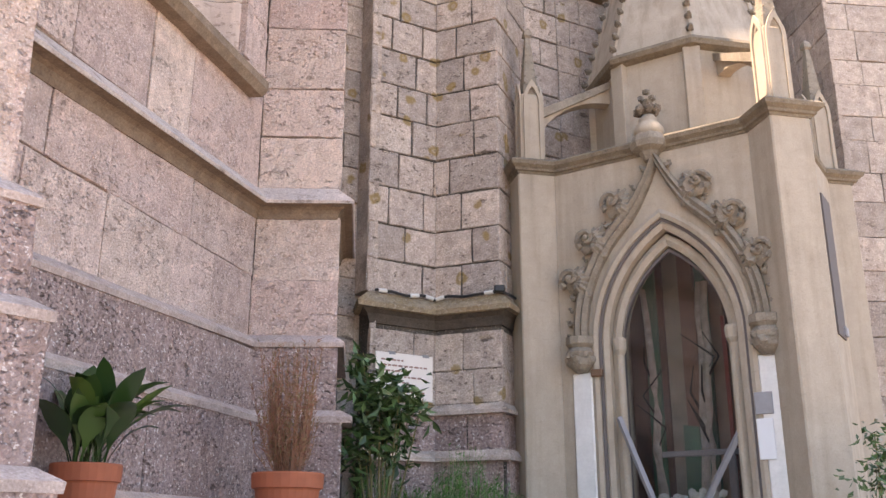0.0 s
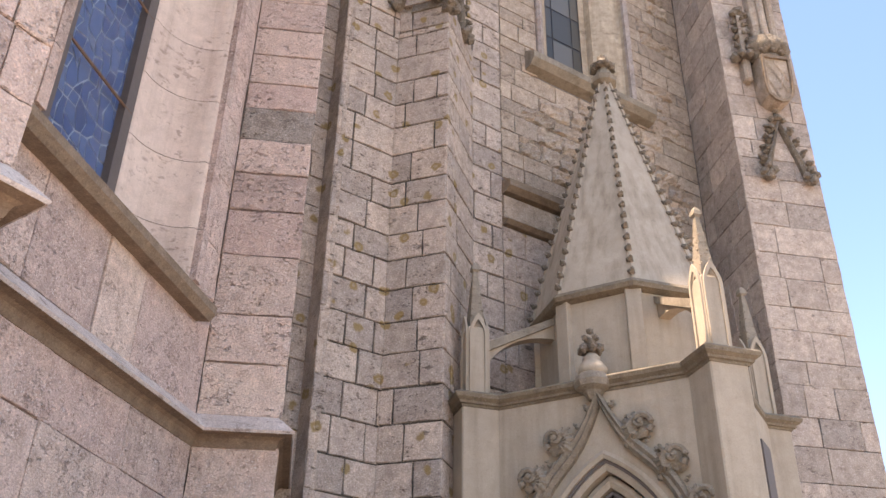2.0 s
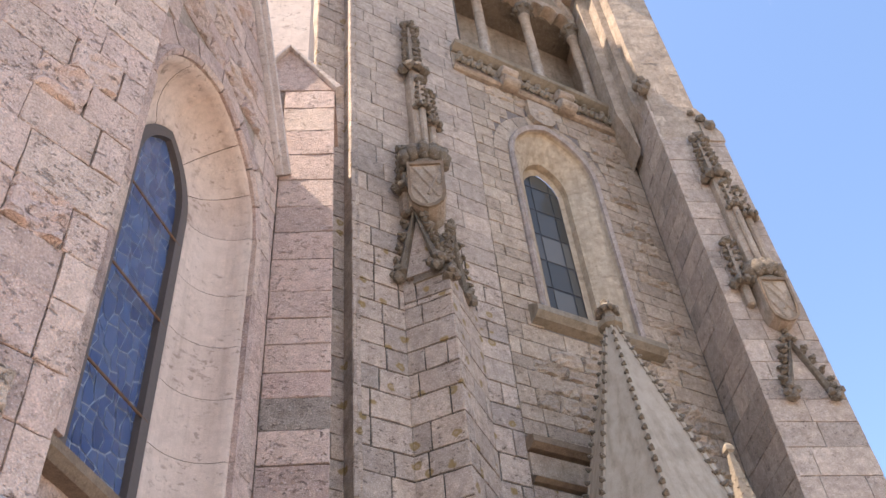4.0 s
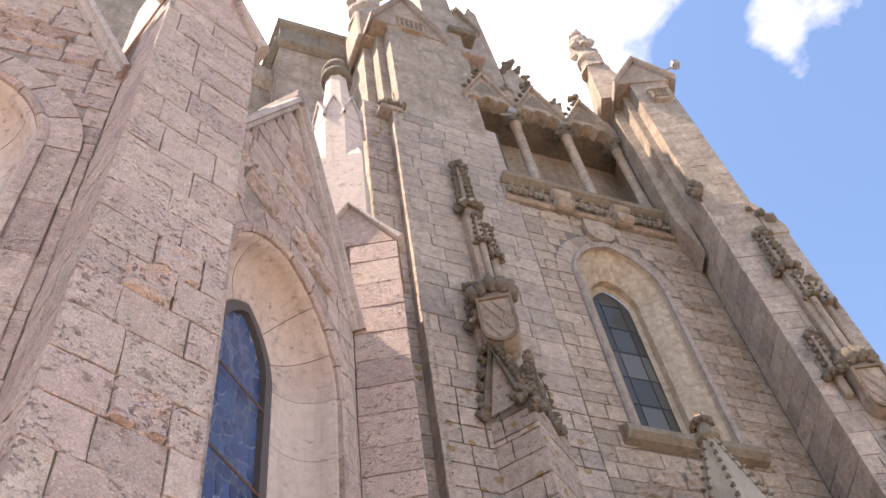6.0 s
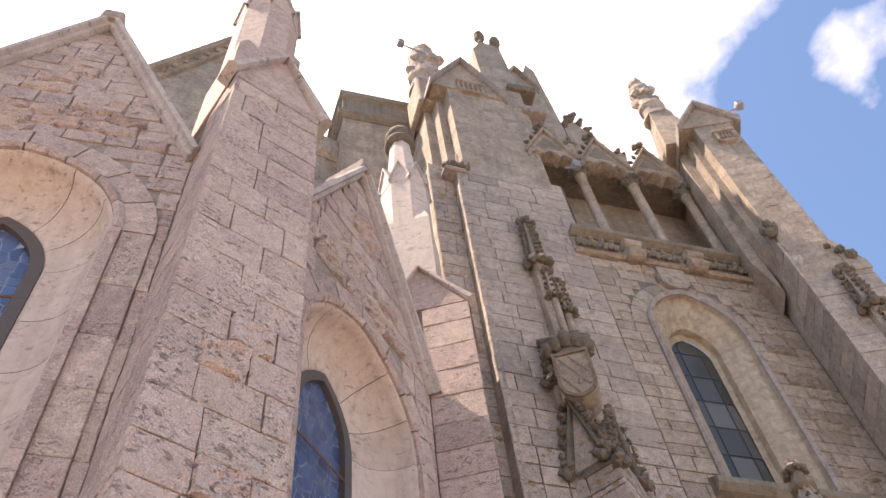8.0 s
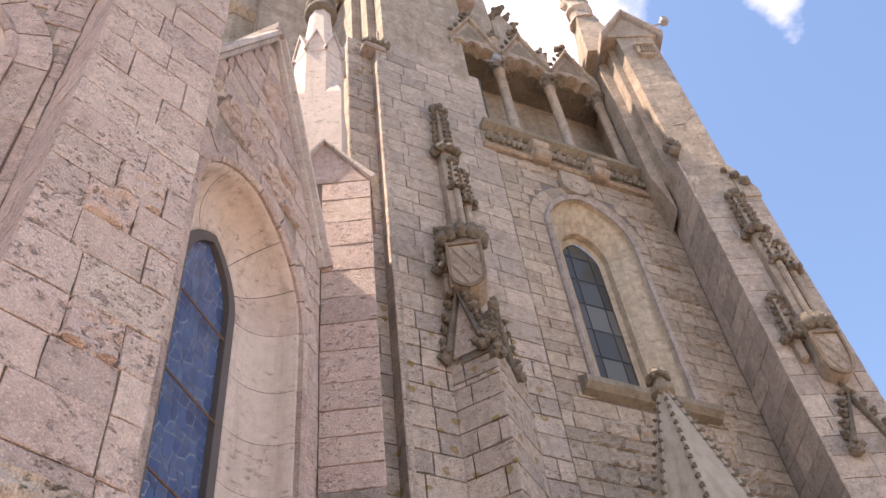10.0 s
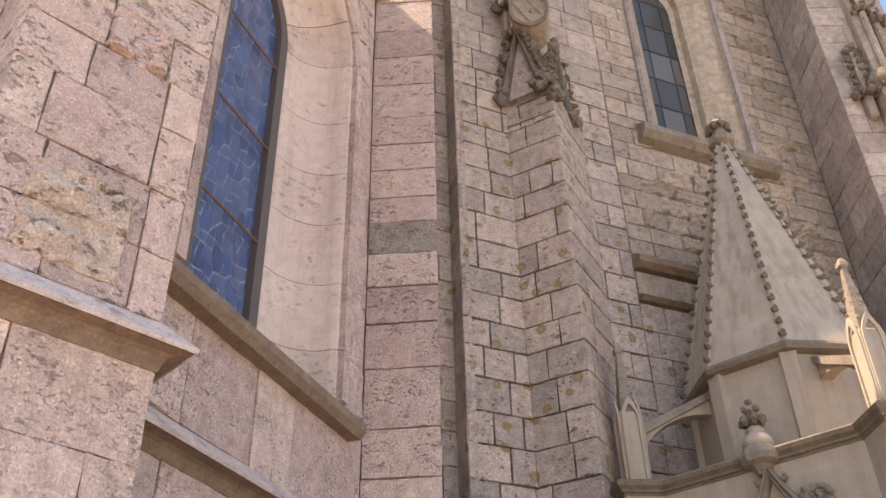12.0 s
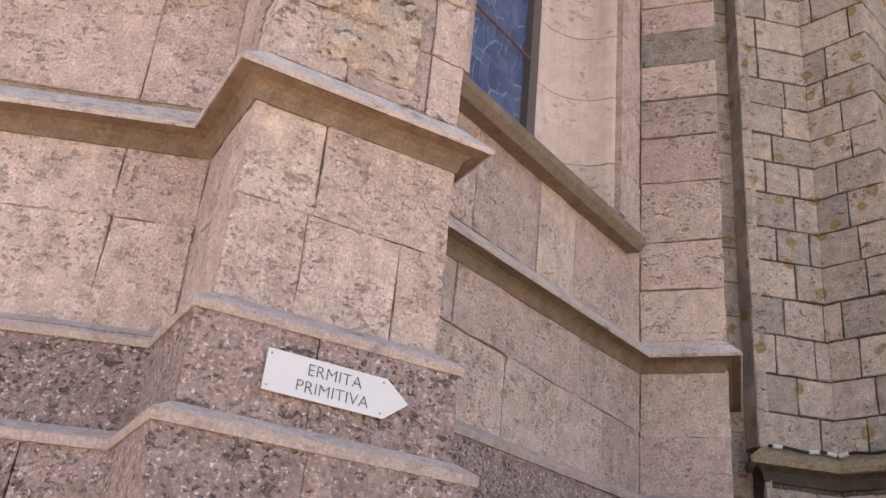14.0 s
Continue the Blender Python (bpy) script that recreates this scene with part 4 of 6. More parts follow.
SPUR = [K, TBR, SR, K + Vector((0.3, 0.5))]


def shrink(pts, d):
    c = sum(pts, Vector((0, 0))) / len(pts)
    return [p + (c - p).normalized() * d for p in pts]


part("core", solid("w", shrink(SPUR, 0.025), 0, 9.3, M_MORTARD, ""), M_MORTARD, spur)


def gablet(parent, m, w, z0, z1, seed, deep=0.25, mat=None, matc=None):
    """A small crocketed gable with foliate stops."""
    rnd = random.Random(seed)
    g = part("gablet", prism(B(), [(0, z0), (w, z0), (w / 2, z1)], 0.01, deep), mat or M_GREYB, parent, "carved gablet with crockets", m=m)
    for s in (1, -1):
        bm = B()
        cx = w / 2
        d = Vector((-s * w / 2, z1 - z0)).normalized()
        n = Vector((s * abs(d.y), abs(d.x)))
        rows = []
        for k in range(2):
            bx, bz = (cx + s * w / 2, z0) if k == 0 else (cx, z1)
            rows.append([(bx + n.x * q * (1 if k == 0 else 0.2), y, bz + n.y * q) for q, y in ((-0.05, 0.02), (-0.05, -0.05), (0.0, -0.09), (0.05, -0.07), (0.05, deep), (-0.05, deep))])
        vs = loft(bm, rows, True)
        bm.faces.new(vs[0])
        bm.faces.new(vs[1][::-1])
        bmesh.ops.recalc_face_normals(bm, faces=bm.faces)
        part("coping", bm, M_CARVE, g)
        spots = []
        for i in range(4):
            t = 0.2 + 0.2 * i
            px, pz = cx + s * w / 2 * (1 - t) + n.x * 0.08, z0 + (z1 - z0) * t + n.y * 0.08
            spots += [(px, -0.04, pz, 0.065), (px + s * 0.04, -0.05, pz + 0.06, 0.045), (px, -0.10, pz + 0.02, 0.045)]
        knobs("crocket", spots, M_CARVE, g)
        fx = cx + s * w / 2
        part("foliate_stop", lumps(B(), [(fx, -0.06, z0 - 0.03, 0.10), (fx + 0.07, -0.1, z0 + 0.03, 0.065), (fx - 0.07, -0.1, z0, 0.065), (fx, -0.13, z0 - 0.09, 0.06), (fx, -0.1, z0 + 0.1, 0.06)], rnd), M_CARVE, g)
    part("finial", lumps(B(), [(w / 2, -0.05, z1 + 0.08, 0.07), (w / 2 - 0.08, -0.04, z1 + 0.05, 0.05), (w / 2 + 0.08, -0.04, z1 + 0.05, 0.05), (w / 2, -0.05, z1 + 0.18, 0.05)], rnd), M_CARVE, g)
    return g


gablet(spur, m_sf, L_sf - 0.12, 9.42, 10.45, 3, 0.5, M_GREY)
gablet(spur, m_sr @ Matrix.Translation((0.02, 0.06, 0)), 0.5, 9.25, 10.2, 4, 0.4, M_GREY)
part("saddle", solid("w", shrink(SPUR, 0.1), 9.3, 9.6, M_GREYB, ""), M_GREYB, spur)


def shield_crown(name, m, z0, h, w, seed, label):
    """A carved shield leaning out under a crown of leafy lobes."""
    rnd = random.Random(seed)
    t = thing(name, m, label, "carved relief", "tower shields")
    out = [(-w / 2, h), (-w / 2, h * 0.3), (-w * 0.42, h * 0.14), (-w * 0.22, h * 0.04), (0, 0), (w * 0.22, h * 0.04), (w * 0.42, h * 0.14), (w / 2, h * 0.3), (w / 2, h)]
    lean = Matrix.Translation((0, -0.1, z0)) @ Matrix.Rotation(radians(3), 4, "X")
    s = part("shield", prism(B(), out, -0.13, 0.3), M_TANM, t, "weathered tan stone shield", m=lean)
    bm = B()
    inner = [(x * 0.84, h * 0.5 + (z - h * 0.5) * 0.88) for x, z in out]
    loft(bm, [[(x, -0.13, z) for x, z in out], [(x, -0.165, z) for x, z in out], [(x, -0.165, z) for x, z in inner], [(x, -0.125, z) for x, z in inner]], True)
    part("rim", bm, M_BROWN, s)
    for x0, z0_, x1, z1_ in ((-0.3, 0.85, 0.3, 0.25), (-0.05, 0.9, 0.36, 0.5), (-0.36, 0.5, 0.0, 0.12), (0.02, 0.3, 0.3, 0.7)):
        part("relief_band", tube(B(), [(x0 * w, -0.13, z0_ * h), (x1 * w, -0.13, z1_ * h)], 0.022, 5), M_TANM, s)
    zc = z0 + h
    c = part("crown", lathe(B(), [(w * 0.40, zc - 0.02), (w * 0.47, zc + 0.02), (w * 0.47, zc + 0.06), (w * 0.42, zc + 0.09), (w * 0.42, zc + 0.26), (0.05, zc + 0.3)], 18), M_CARVE, t, "dark weathered stone crown", m=Matrix.Translation((0, -0.08, 0)), smooth=True)
    for i in range(7):
        a = math.pi * (1 + i / 6)
        x, y = w * 0.54 * math.cos(a), w * 0.42 * math.sin(a)
        part("crown_lobe", lumps(B(), [(x, y, zc + 0.2, 0.12), (x * 1.12, y * 1.12, zc + 0.28, 0.085), (x * 0.82, y * 0.82, zc + 0.33, 0.10), (x * 1.1, y * 1.1, zc + 0.12, 0.06)], rnd, sub=2), M_CARVE, c, smooth=True)
    part("crown_top", lumps(B(), [(0, -0.05, zc + 0.42, 0.12), (0.09, -0.1, zc + 0.38, 0.08), (-0.09, -0.1, zc + 0.38, 0.08)], rnd, sub=2), M_CARVE, c, smooth=True)
    return t


def wall_shaft(name, m, z0, z1, label, seed):
    """A slender applied pinnacle in two stages, with a smaller shaft on one side and a crocketed stub on the other."""
    rnd = random.Random(seed)
    t = thing(name, m, label, "pinnacle", "tower pinnacles")
    h = z1 - z0

    def spirelet(x, za, zb, r, y=-0.06):
        part("collar", lumps(B(), [(x + r * 1.25 * math.cos(a), y + r * 1.1 * math.sin(a), za + 0.02 * (k % 2), r * 0.62) for k, a in enumerate([math.pi * (1 + j / 4) for j in range(5)])], rnd), M_CARVE, t)
        part("spirelet", lathe(B(), [(r, za), (r * 0.85, za + 0.06), (r * 0.5, zb)], 4, c=(x, y), turn=0.5), M_TANM, t)
        n_ = max(4, int((zb - za) / 0.13))
        spots = []
        for i in range(n_):
            z = za + 0.08 + (zb - za - 0.1) * i / (n_ - 1)
            q = r * (1.0 - 0.35 * i / n_)
            spots += [(x + q, y - 0.02, z, r * 0.42), (x - q, y - 0.02, z, r * 0.42), (x, y - q, z + 0.04, r * 0.36)]
        knobs("crocket", spots, M_CARVE, t)
        part("finial", lumps(B(), [(x, y - 0.02, zb + 0.04, r * 0.85), (x + r * 0.8, y - 0.03, zb, r * 0.5), (x - r * 0.8, y - 0.03, zb, r * 0.5)], rnd), M_CARVE, t)

    part("shaft", box(B(), -0.10, 0.10, -0.15, 0.1, z0, z0 + h * 0.66, 0.035), M_TANM, t)
    spirelet(0.0, z0 + h * 0.66, z1, 0.15)
    part("front_shaft", box(B(), -0.02, 0.08, -0.22, -0.1, z0, z0 + h * 0.4, 0.025), M_TANM, t)
    spirelet(0.03, z0 + h * 0.4, z0 + h * 0.58, 0.085, -0.17)
    part("side_shaft", box(B(), 0.19, 0.31, -0.1, 0.1, z0, z0 + h * 0.36, 0.03), M_TANM, t)
    spirelet(0.25, z0 + h * 0.36, z0 + h * 0.56, 0.10)
    part("side_shaft", box(B(), -0.34, -0.22, -0.1, 0.1, z0 - 0.75, z0 - 0.35, 0.03), M_TANM, t)
    spirelet(-0.28, z0 - 0.35, z0 + 0.5, 0.12)
    return t


shield_crown("heraldic_shield", fr((0.31, 7.81), 88), 10.38, 0.86, 0.48, 5, "crowned heraldic shield carved in weathered stone")
wall_shaft("wall_pinnacle", fr((0.25, 7.99), 57.9), 11.3, 15.3, "slender crocketed pinnacle applied to the tower pier", 6)

# base of pier and spur
TLINE = [JB, J0, K, TBR, SR, P1]
bm = moulding(B(), TLINE, [(-0.1, 0.0), (0.115, 0.0), (0.125, 0.04), (0.02, 0.15), (-0.1, 0.15)], 3.23)
tagged(obj("string_course", bm, M_MOSS), "mossy weathered string course round the tower foot", "moulding", kind="structure")
# drip moulding in a much darker stone than the course above it
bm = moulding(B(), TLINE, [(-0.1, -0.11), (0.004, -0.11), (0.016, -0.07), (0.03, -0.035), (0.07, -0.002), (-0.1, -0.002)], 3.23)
tagged(obj("drip_moulding", bm, M_DARKDRIP), "near-black drip moulding under the tower string course", "moulding", kind="structure")
for z, o in ((2.43, 0.0), (2.05, 0.04)):
    bm = moulding(B(), TLINE, [(-0.1, -0.04), (o + 0.05, -0.04), (o + 0.05, -0.01), (o, 0.05), (-0.1, 0.05)], z)
    tagged(obj("plinth_ledge", bm, M_GREYB), "chamfered ledge of the tower plinth", "moulding", kind="structure")
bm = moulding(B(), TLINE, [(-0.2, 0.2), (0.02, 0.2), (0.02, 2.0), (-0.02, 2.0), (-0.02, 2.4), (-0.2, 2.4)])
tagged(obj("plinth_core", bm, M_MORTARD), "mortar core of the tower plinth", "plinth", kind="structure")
# the recess between apse and pier
part("recess_wall", box(B(), -0.5, 0.03, 0.24, 1.5, 0, 17.3), M_GREYB, pier, m=m_p)

part("pier_return", box(B(), -0.04, 0.03, 0.012, 0.8, 3.4, 17.3), M_GREYB, pier, m=m_p)
# top of the pier: front block, two set-back strips, gable
def tower_top(th, m, front, steps, xr, z0, z1, gable, deep, foot=0.0):
    """front: left edge of the front block; steps: (left edge, depth) of each set-back strip; gable: left, apex, right, eave, top."""
    part("top_block", box(B(), front, xr, 0.0, deep, z0, z1), M_TANM, th, m=m)
    last = front
    for x, y in steps:
        part("strip", box(B(), x, last + 0.02, y, deep, z0 + foot, z1), M_TANM, th, m=m)
        if foot:
            part("weathering", prism(B(), [(x, z0 + foot), (last + 0.02, z0 + foot), (last + 0.02, z0 + foot - 1.1)], y, deep), M_TANM, th, m=m)
        last = x
    xl, xa, xg, ze, zt = gable
    part("gable", prism(B(), [(xl, ze), (xg, ze), (xa, zt)], -0.03, deep), M_TANM, th, m=m)
    for xe, s in ((xl, -1), (xg, 1)):
        bm = B()
        rows = []
        for k in range(2):
            bx, bz = (xe + s * 0.1, ze - 0.12) if k == 0 else (xa, zt)
            rows.append([(bx, y, bz + q) for q, y in ((-0.04, -0.04), (-0.02, -0.1), (0.06, -0.17), (0.14, -0.17), (0.18, -0.1), (0.18, deep), (-0.04, deep))])
        vs = loft(bm, rows, True)
        bm.faces.new(vs[0])
        bm.faces.new(vs[1][::-1])
        bmesh.ops.recalc_face_normals(bm, faces=bm.faces)
        part("gable_coping", bm, M_COPED, th, m=m)


def arms(th, m, x0, x1, z0, z1):
    """A small carved tablet with upright bars."""
    s = part("tablet", prism(B(), [(x0, z0 + 0.1), (x0 + 0.12, z0), (x1 - 0.12, z0), (x1, z0 + 0.1), (x1, z1), (x0, z1)], -0.1, 0.1), M_TANM, th, "small carved tablet with upright bars", m=m)
    part("tablet_rim", box(B(), x0 - 0.02, x1 + 0.02, -0.14, 0.0, z1 - 0.06, z1 + 0.02, 0.015), M_TANM, s)
    for i in range(5):
        x = x0 + (x1 - x0) * (0.14 + 0.18 * i)
        part("bar", box(B(), x - 0.03, x + 0.03, -0.125, -0.09, z0 + 0.1, z1 - 0.1, 0.01), M_BROWN, s)


tower_top(pier, m_p, 0.14, ((-0.03, 0.3), (-0.22, 0.62)), L_p - 0.2, 17.1, 21.4, (-0.2, 0.6, 1.45, 21.3, 23.1), 1.6)
arms(pier, m_p, 0.38, 1.0, 21.2, 21.72)
part("corner_ledge", box(B(), -0.28, 0.16, -0.06, 0.7, 17.0, 17.12, 0.03), M_COPED, pier, m=m_p)
part("corner_finial", lumps(B(), [(-0.24, -0.02, 17.14, 0.09), (-0.1, -0.06, 17.18, 0.08), (0.04, -0.06, 17.18, 0.08), (0.15, -0.04, 17.22, 0.09)], random.Random(8)), M_CARVE, pier, m=m_p)


def statue(m, h, label, seed):
    """A plain robed shape on a moulded base."""
    bm = lathe(B(), [(0.36, 0), (0.36, 0.12), (0.27, 0.2), (0.27, h * 0.2), (0.34, h * 0.24), (0.34, h * 0.28), (0.25, h * 0.32), (0.22, h * 0.45), (0.27, h * 0.58), (0.30, h * 0.68), (0.27, h * 0.76), (0.13, h * 0.81), (0.13, h * 0.84), (0.19, h * 0.87), (0.2, h * 0.92), (0.13, h * 0.98), (0.03, h)], 14)
    lumps(bm, [(0.2, -0.16, h * 0.62, 0.13), (-0.2, -0.16, h * 0.6, 0.13), (0.0, -0.24, h * 0.55, 0.14), (0.26, 0.0, h * 0.5, 0.12), (-0.25, 0.05, h * 0.46, 0.13), (0.0, -0.17, h * 0.9, 0.08)], random.Random(seed), (1, 1, 1.5))
    for v in bm.verts:
        k = 1 + 0.14 * noise.noise((v.co.x * 5 + seed, v.co.y * 5, v.co.z * 2.2))
        v.co.x, v.co.y = v.co.x * k, v.co.y * k * 0.85
    ob = obj("statue", bm, M_GREYB, m=m)
    return tagged(ob, label, "statue", "roof statues")


part("statue_base", box(B(), -0.4, 0.5, 0.35, 1.2, 21.2, 22.6, 0.04), M_TANM, pier, m=m_p)
statue(m_p @ Matrix.Translation((0.05, 0.75, 22.6)) @ Matrix.Diagonal((1.45, 1.3, 1, 1)), 3.4, "weathered plain stone figure on the tower pier", 1)


def flood(m, label, arm):
    t = thing("floodlight", m, label, "lamp", "floodlights")
    part("arm", tube(B(), [(0, 0, 0), (arm, 0, abs(arm) * 0.45)], 0.025), M_STEEL, t)
    part("lamp_head", box(B(), arm - 0.09, arm + 0.09, -0.09, 0.09, abs(arm) * 0.45 - 0.02, abs(arm) * 0.45 + 0.2, 0.03), M_STEEL, t)
    return t


flood(m_p @ Matrix.Translation((-0.15, 0.2, 23.9)), "small grey floodlight on an arm on the tower top", -0.6)

# belfry wall
tower = thing("wall_tower", QS, "tall weathered limestone bell tower wall with lancet window and loggia", "tower", kind="structure")
m_t = fr(T0, TH)
LT = (T1 - T0).length
TW = dict(c=1.51, a=0.80, spr=13.75, rise=1.05, z0=10.12)
TG = dict(a=0.355, spr=13.6, rise=0.52, d=0.46)
Z_FR = 15.72
bm = B()
for x0, x1, z0, z1 in ((-0.3, LT + 0.3, 0, TW["z0"]), (-0.3, TW["c"] - TW["a"], TW["z0"], TW["spr"]), (TW["c"] + TW["a"], LT + 0.3, TW["z0"], TW["spr"])):
    box(bm, x0, x1, 0.02, 0.6, z0, z1)
prism(bm, [(LT + 0.3, TW["spr"]), (LT + 0.3, 16.35), (-0.3, 16.35), (-0.3, TW["spr"])] + arch(TW["a"], TW["spr"], TW["rise"], 12, TW["c"])[::-1], 0.02, 0.6)
part("wall_core", bm, M_MORTAR, tower, m=m_t)
c = TW["c"]
bm = B()
rows = [[(x, y, z) for x, z in arch(TG["a"] + (TW["a"] - TG["a"]) * f, TG["spr"] + (TW["spr"] - TG["spr"]) * f, TG["rise"] + (TW["rise"] - TG["rise"]) * f, 12, c, TW["z0"])] for f, y in ((1.0, 0.0), (0.99, 0.06), (0.93, 0.09), (0.8, 0.11), (0.52, 0.19), (0.3, 0.27), (0.2, 0.31), (0.19, TG["d"] - 0.03), (0.0, TG["d"]))]
loft(bm, rows)
part("window_reveal", bm, M_REVT, tower, "splayed smooth stone window reveal", m=m_t)
bm = B()
o_, i_ = arch(TW["a"] + 0.09, TW["spr"], TW["rise"] + 0.1, 14, c, TW["z0"] + 0.1), arch(TW["a"], TW["spr"], TW["rise"], 14, c, TW["z0"] + 0.1)
loft(bm, [[(x, 0.06, z) for x, z in o_], [(x, -0.035, z) for x, z in o_], [(c + (x - c) * 0.97, -0.075, z) for x, z in o_], [(x, -0.05, z) for x, z in i_], [(x, 0.06, z) for x, z in i_]])
part("hood_mould", bm, M_COPED, tower, "rolled hood mould round the lancet", m=m_t)
for i in range(5):
    for s in (1, -1):
        bm = B()
        rows = []
        for k in range(7):
            t = (i + 0.02 + 0.96 * k / 6) / 5
            q = []
            for ra, y in ((0.09, 0.05), (0.09, 0.004), (0.36, 0.004), (0.36, 0.05)):
                a, rise = TW["a"] + ra, TW["rise"] + ra * 1.1
                kk = (rise * rise - a * a) / (2 * a)
                R = a + kk
                th = math.acos(kk / R) * t
                q.append((c + s * (R * math.cos(th) - kk), y, TW["spr"] + R * math.sin(th)))
            rows.append(q)
        vs = loft(bm, rows)
        bm.faces.new(vs[0])
        bm.faces.new(vs[-1][::-1])
        bmesh.ops.recalc_face_normals(bm, faces=bm.faces)
        part("voussoir", bm, M_TAN, tower, m=m_t)
win = part("window", prism(B(), arch(TG["a"] + 0.02, TG["spr"], TG["rise"] + 0.02, 10, c, TW["z0"]), TG["d"] + 0.02, TG["d"] + 0.05), M_LEADD, tower, "tall lancet window of grey leaded glass", m=m_t)
for j in range(7):
    za, zb = TW["z0"] + 0.02 + 0.6 * j, TW["z0"] + 0.58 + 0.6 * j
    for xa, xb in ((-0.35, -0.20), (-0.175, 0.175), (0.20, 0.35)):
        pts = [(xa, za), (xb, za)]
        top = []
        for k in range(7):
            x = xb + (xa - xb) * k / 6
            z = zb
            while z > za + 0.03 and arch_half(TG["a"] - 0.01, TG["spr"], TG["rise"], z) < abs(x):
                z -= 0.02
            top.append((x, z))
        if max(z for _, z in top) < za + 0.12:
            continue
        part("pane", prism(B(), [(c + x, z) for x, z in pts + top], TG["d"] + 0.012, TG["d"] + 0.018), M_GLASSG, win)
bm = B()
loft(bm, [[(c + s * 1.1, y, z) for y, z in ((0.05, 9.88), (-0.12, 9.92), (-0.2, 10.0), (-0.2, 10.1), (-0.02, 10.22), (TG["d"], 10.3), (TG["d"], 9.9))] for s in (-1, 1)], True)
vs = list(bm.verts)
bm.faces.new(vs[:7])
bm.faces.new(vs[7:][::-1])
bmesh.ops.recalc_face_normals(bm, faces=bm.faces)
part("window_sill", bm, M_CASTD, tower, "thick weathered window sill", m=m_t)
# two ledges over a blocked opening
for z0, z1, o in ((7.76, 7.96, 0.15), (7.32, 7.42, 0.10)):
    bm = moulding(B(), [(0.0, 0), (2.3, 0)], [(-0.1, z0), (o * 0.5, z0), (o, z0 + 0.05), (o, z1 - 0.06), (0.0, z1), (-0.1, z1)])
    part("ledge", bm, M_BROWN, tower, "brown dripstone ledge", m=m_t)
bm = box(B(), 0.0, 2.3, -0.03, 0.05, 7.42, 7.72)
part("blocked_panel", bm, M_TANM, tower, m=m_t)
# frieze: leaf bosses in a hollow between two mouldings, with double-roll corbels
fz = part("frieze", box(B(), -0.25, LT + 0.05, -0.03, 0.5, 15.68, 16.28), M_TANM, tower, "carved leaf frieze under the loggia", m=m_t)
part("frieze_top", moulding(B(), [(-0.25, 0), (LT + 0.05, 0)], [(-0.1, 0), (0.06, 0), (0.12, 0.03), (0.2, 0.08), (0.22, 0.16), (-0.1, 0.18)], 16.22), M_CASTD, fz, "dark weathered top moulding")
part("frieze_foot", moulding(B(), [(-0.25, 0), (LT + 0.05, 0)], [(-0.1, 0), (0.06, 0), (0.11, 0.04), (0.09, 0.09), (-0.1, 0.1)], 15.66), M_TANM, fz)
rnd = random.Random(4)
CORB = (0.86, 2.08, 3.36)
for i in range(19):
    x = -0.12 + 0.205 * i
    if min(abs(x - q) for q in CORB) > 0.2:
        part("leaf_boss", lumps(B(), [(x, -0.07, 16.0, 0.085), (x + 0.055, -0.1, 15.9, 0.05), (x - 0.055, -0.1, 15.91, 0.05), (x, -0.11, 16.1, 0.055)], rnd), M_CASTD, fz)
for x in CORB:
    for z, r in ((16.06, 0.13), (15.76, 0.14)):
        part("corbel_roll", lathe(B(), [(r * 0.9, -0.17), (r, -0.15), (r, 0.15), (r * 0.9, 0.17)], 14), M_TANM, fz, m=Matrix.Translation((x, -0.12, z)) @ Matrix.Rotation(math.pi / 2, 4, "Y"))
sh = [(1.2, 14.95), (1.3, 14.82), (1.47, 14.76), (1.64, 14.82), (1.74, 14.95), (1.74, 15.4), (1.2, 15.4)]
wsh = part("wall_shield", prism(B(), [(x, z + 0.14) for x, z in sh], -0.09, 0.05), M_TANM, tower, "small round-footed stone shield", m=m_t)
part("emblem", lumps(B(), [(1.47, -0.09, 15.29, 0.09), (1.38, -0.09, 15.19, 0.05), (1.57, -0.09, 15.22, 0.05), (1.46, -0.09, 15.06, 0.05)], rnd, (1, 0.35, 1)), M_TANM, wsh)
# loggia
part("loggia_back", box(B(), -0.6, LT + 0.5, 0.85, 1.15, 16.2, 21.0), M_TANM, tower, m=m_t)
# the recess's shade is put into the ceiling's dark stone colour
part("loggia_soffit", box(B(), -0.6, LT + 0.6, 0.19, 0.85, 19.75, 19.95), M_CARVE, tower, "loggia ceiling coloured dark for its shade", m=m_t)
for x in (0.67, 1.87, 3.10):
    cl = part("column", lathe(B(), [(0.17, 16.3), (0.17, 16.45), (0.12, 16.5), (0.14, 16.56), (0.105, 16.62), (0.10, 19.2), (0.125, 19.22), (0.125, 19.27), (0.11, 19.3)], 16), M_TANM, tower, "slender stone column", m=m_t @ Matrix.Translation((x, 0.12, 0)), smooth=True)
    part("capital", lathe(B(), [(0.11, 19.28), (0.15, 19.38), (0.22, 19.52), (0.22, 19.6)], 8, turn=0.5), M_CARVE, cl, "dark leafy capital")
    knobs("capital_leaf", [(0.19 * math.cos(a), 0.19 * math.sin(a), 19.44 + 0.05 * (k % 2), 0.07) for k, a in enumerate([i * math.pi / 4 for i in range(8)])], M_CARVE, cl)
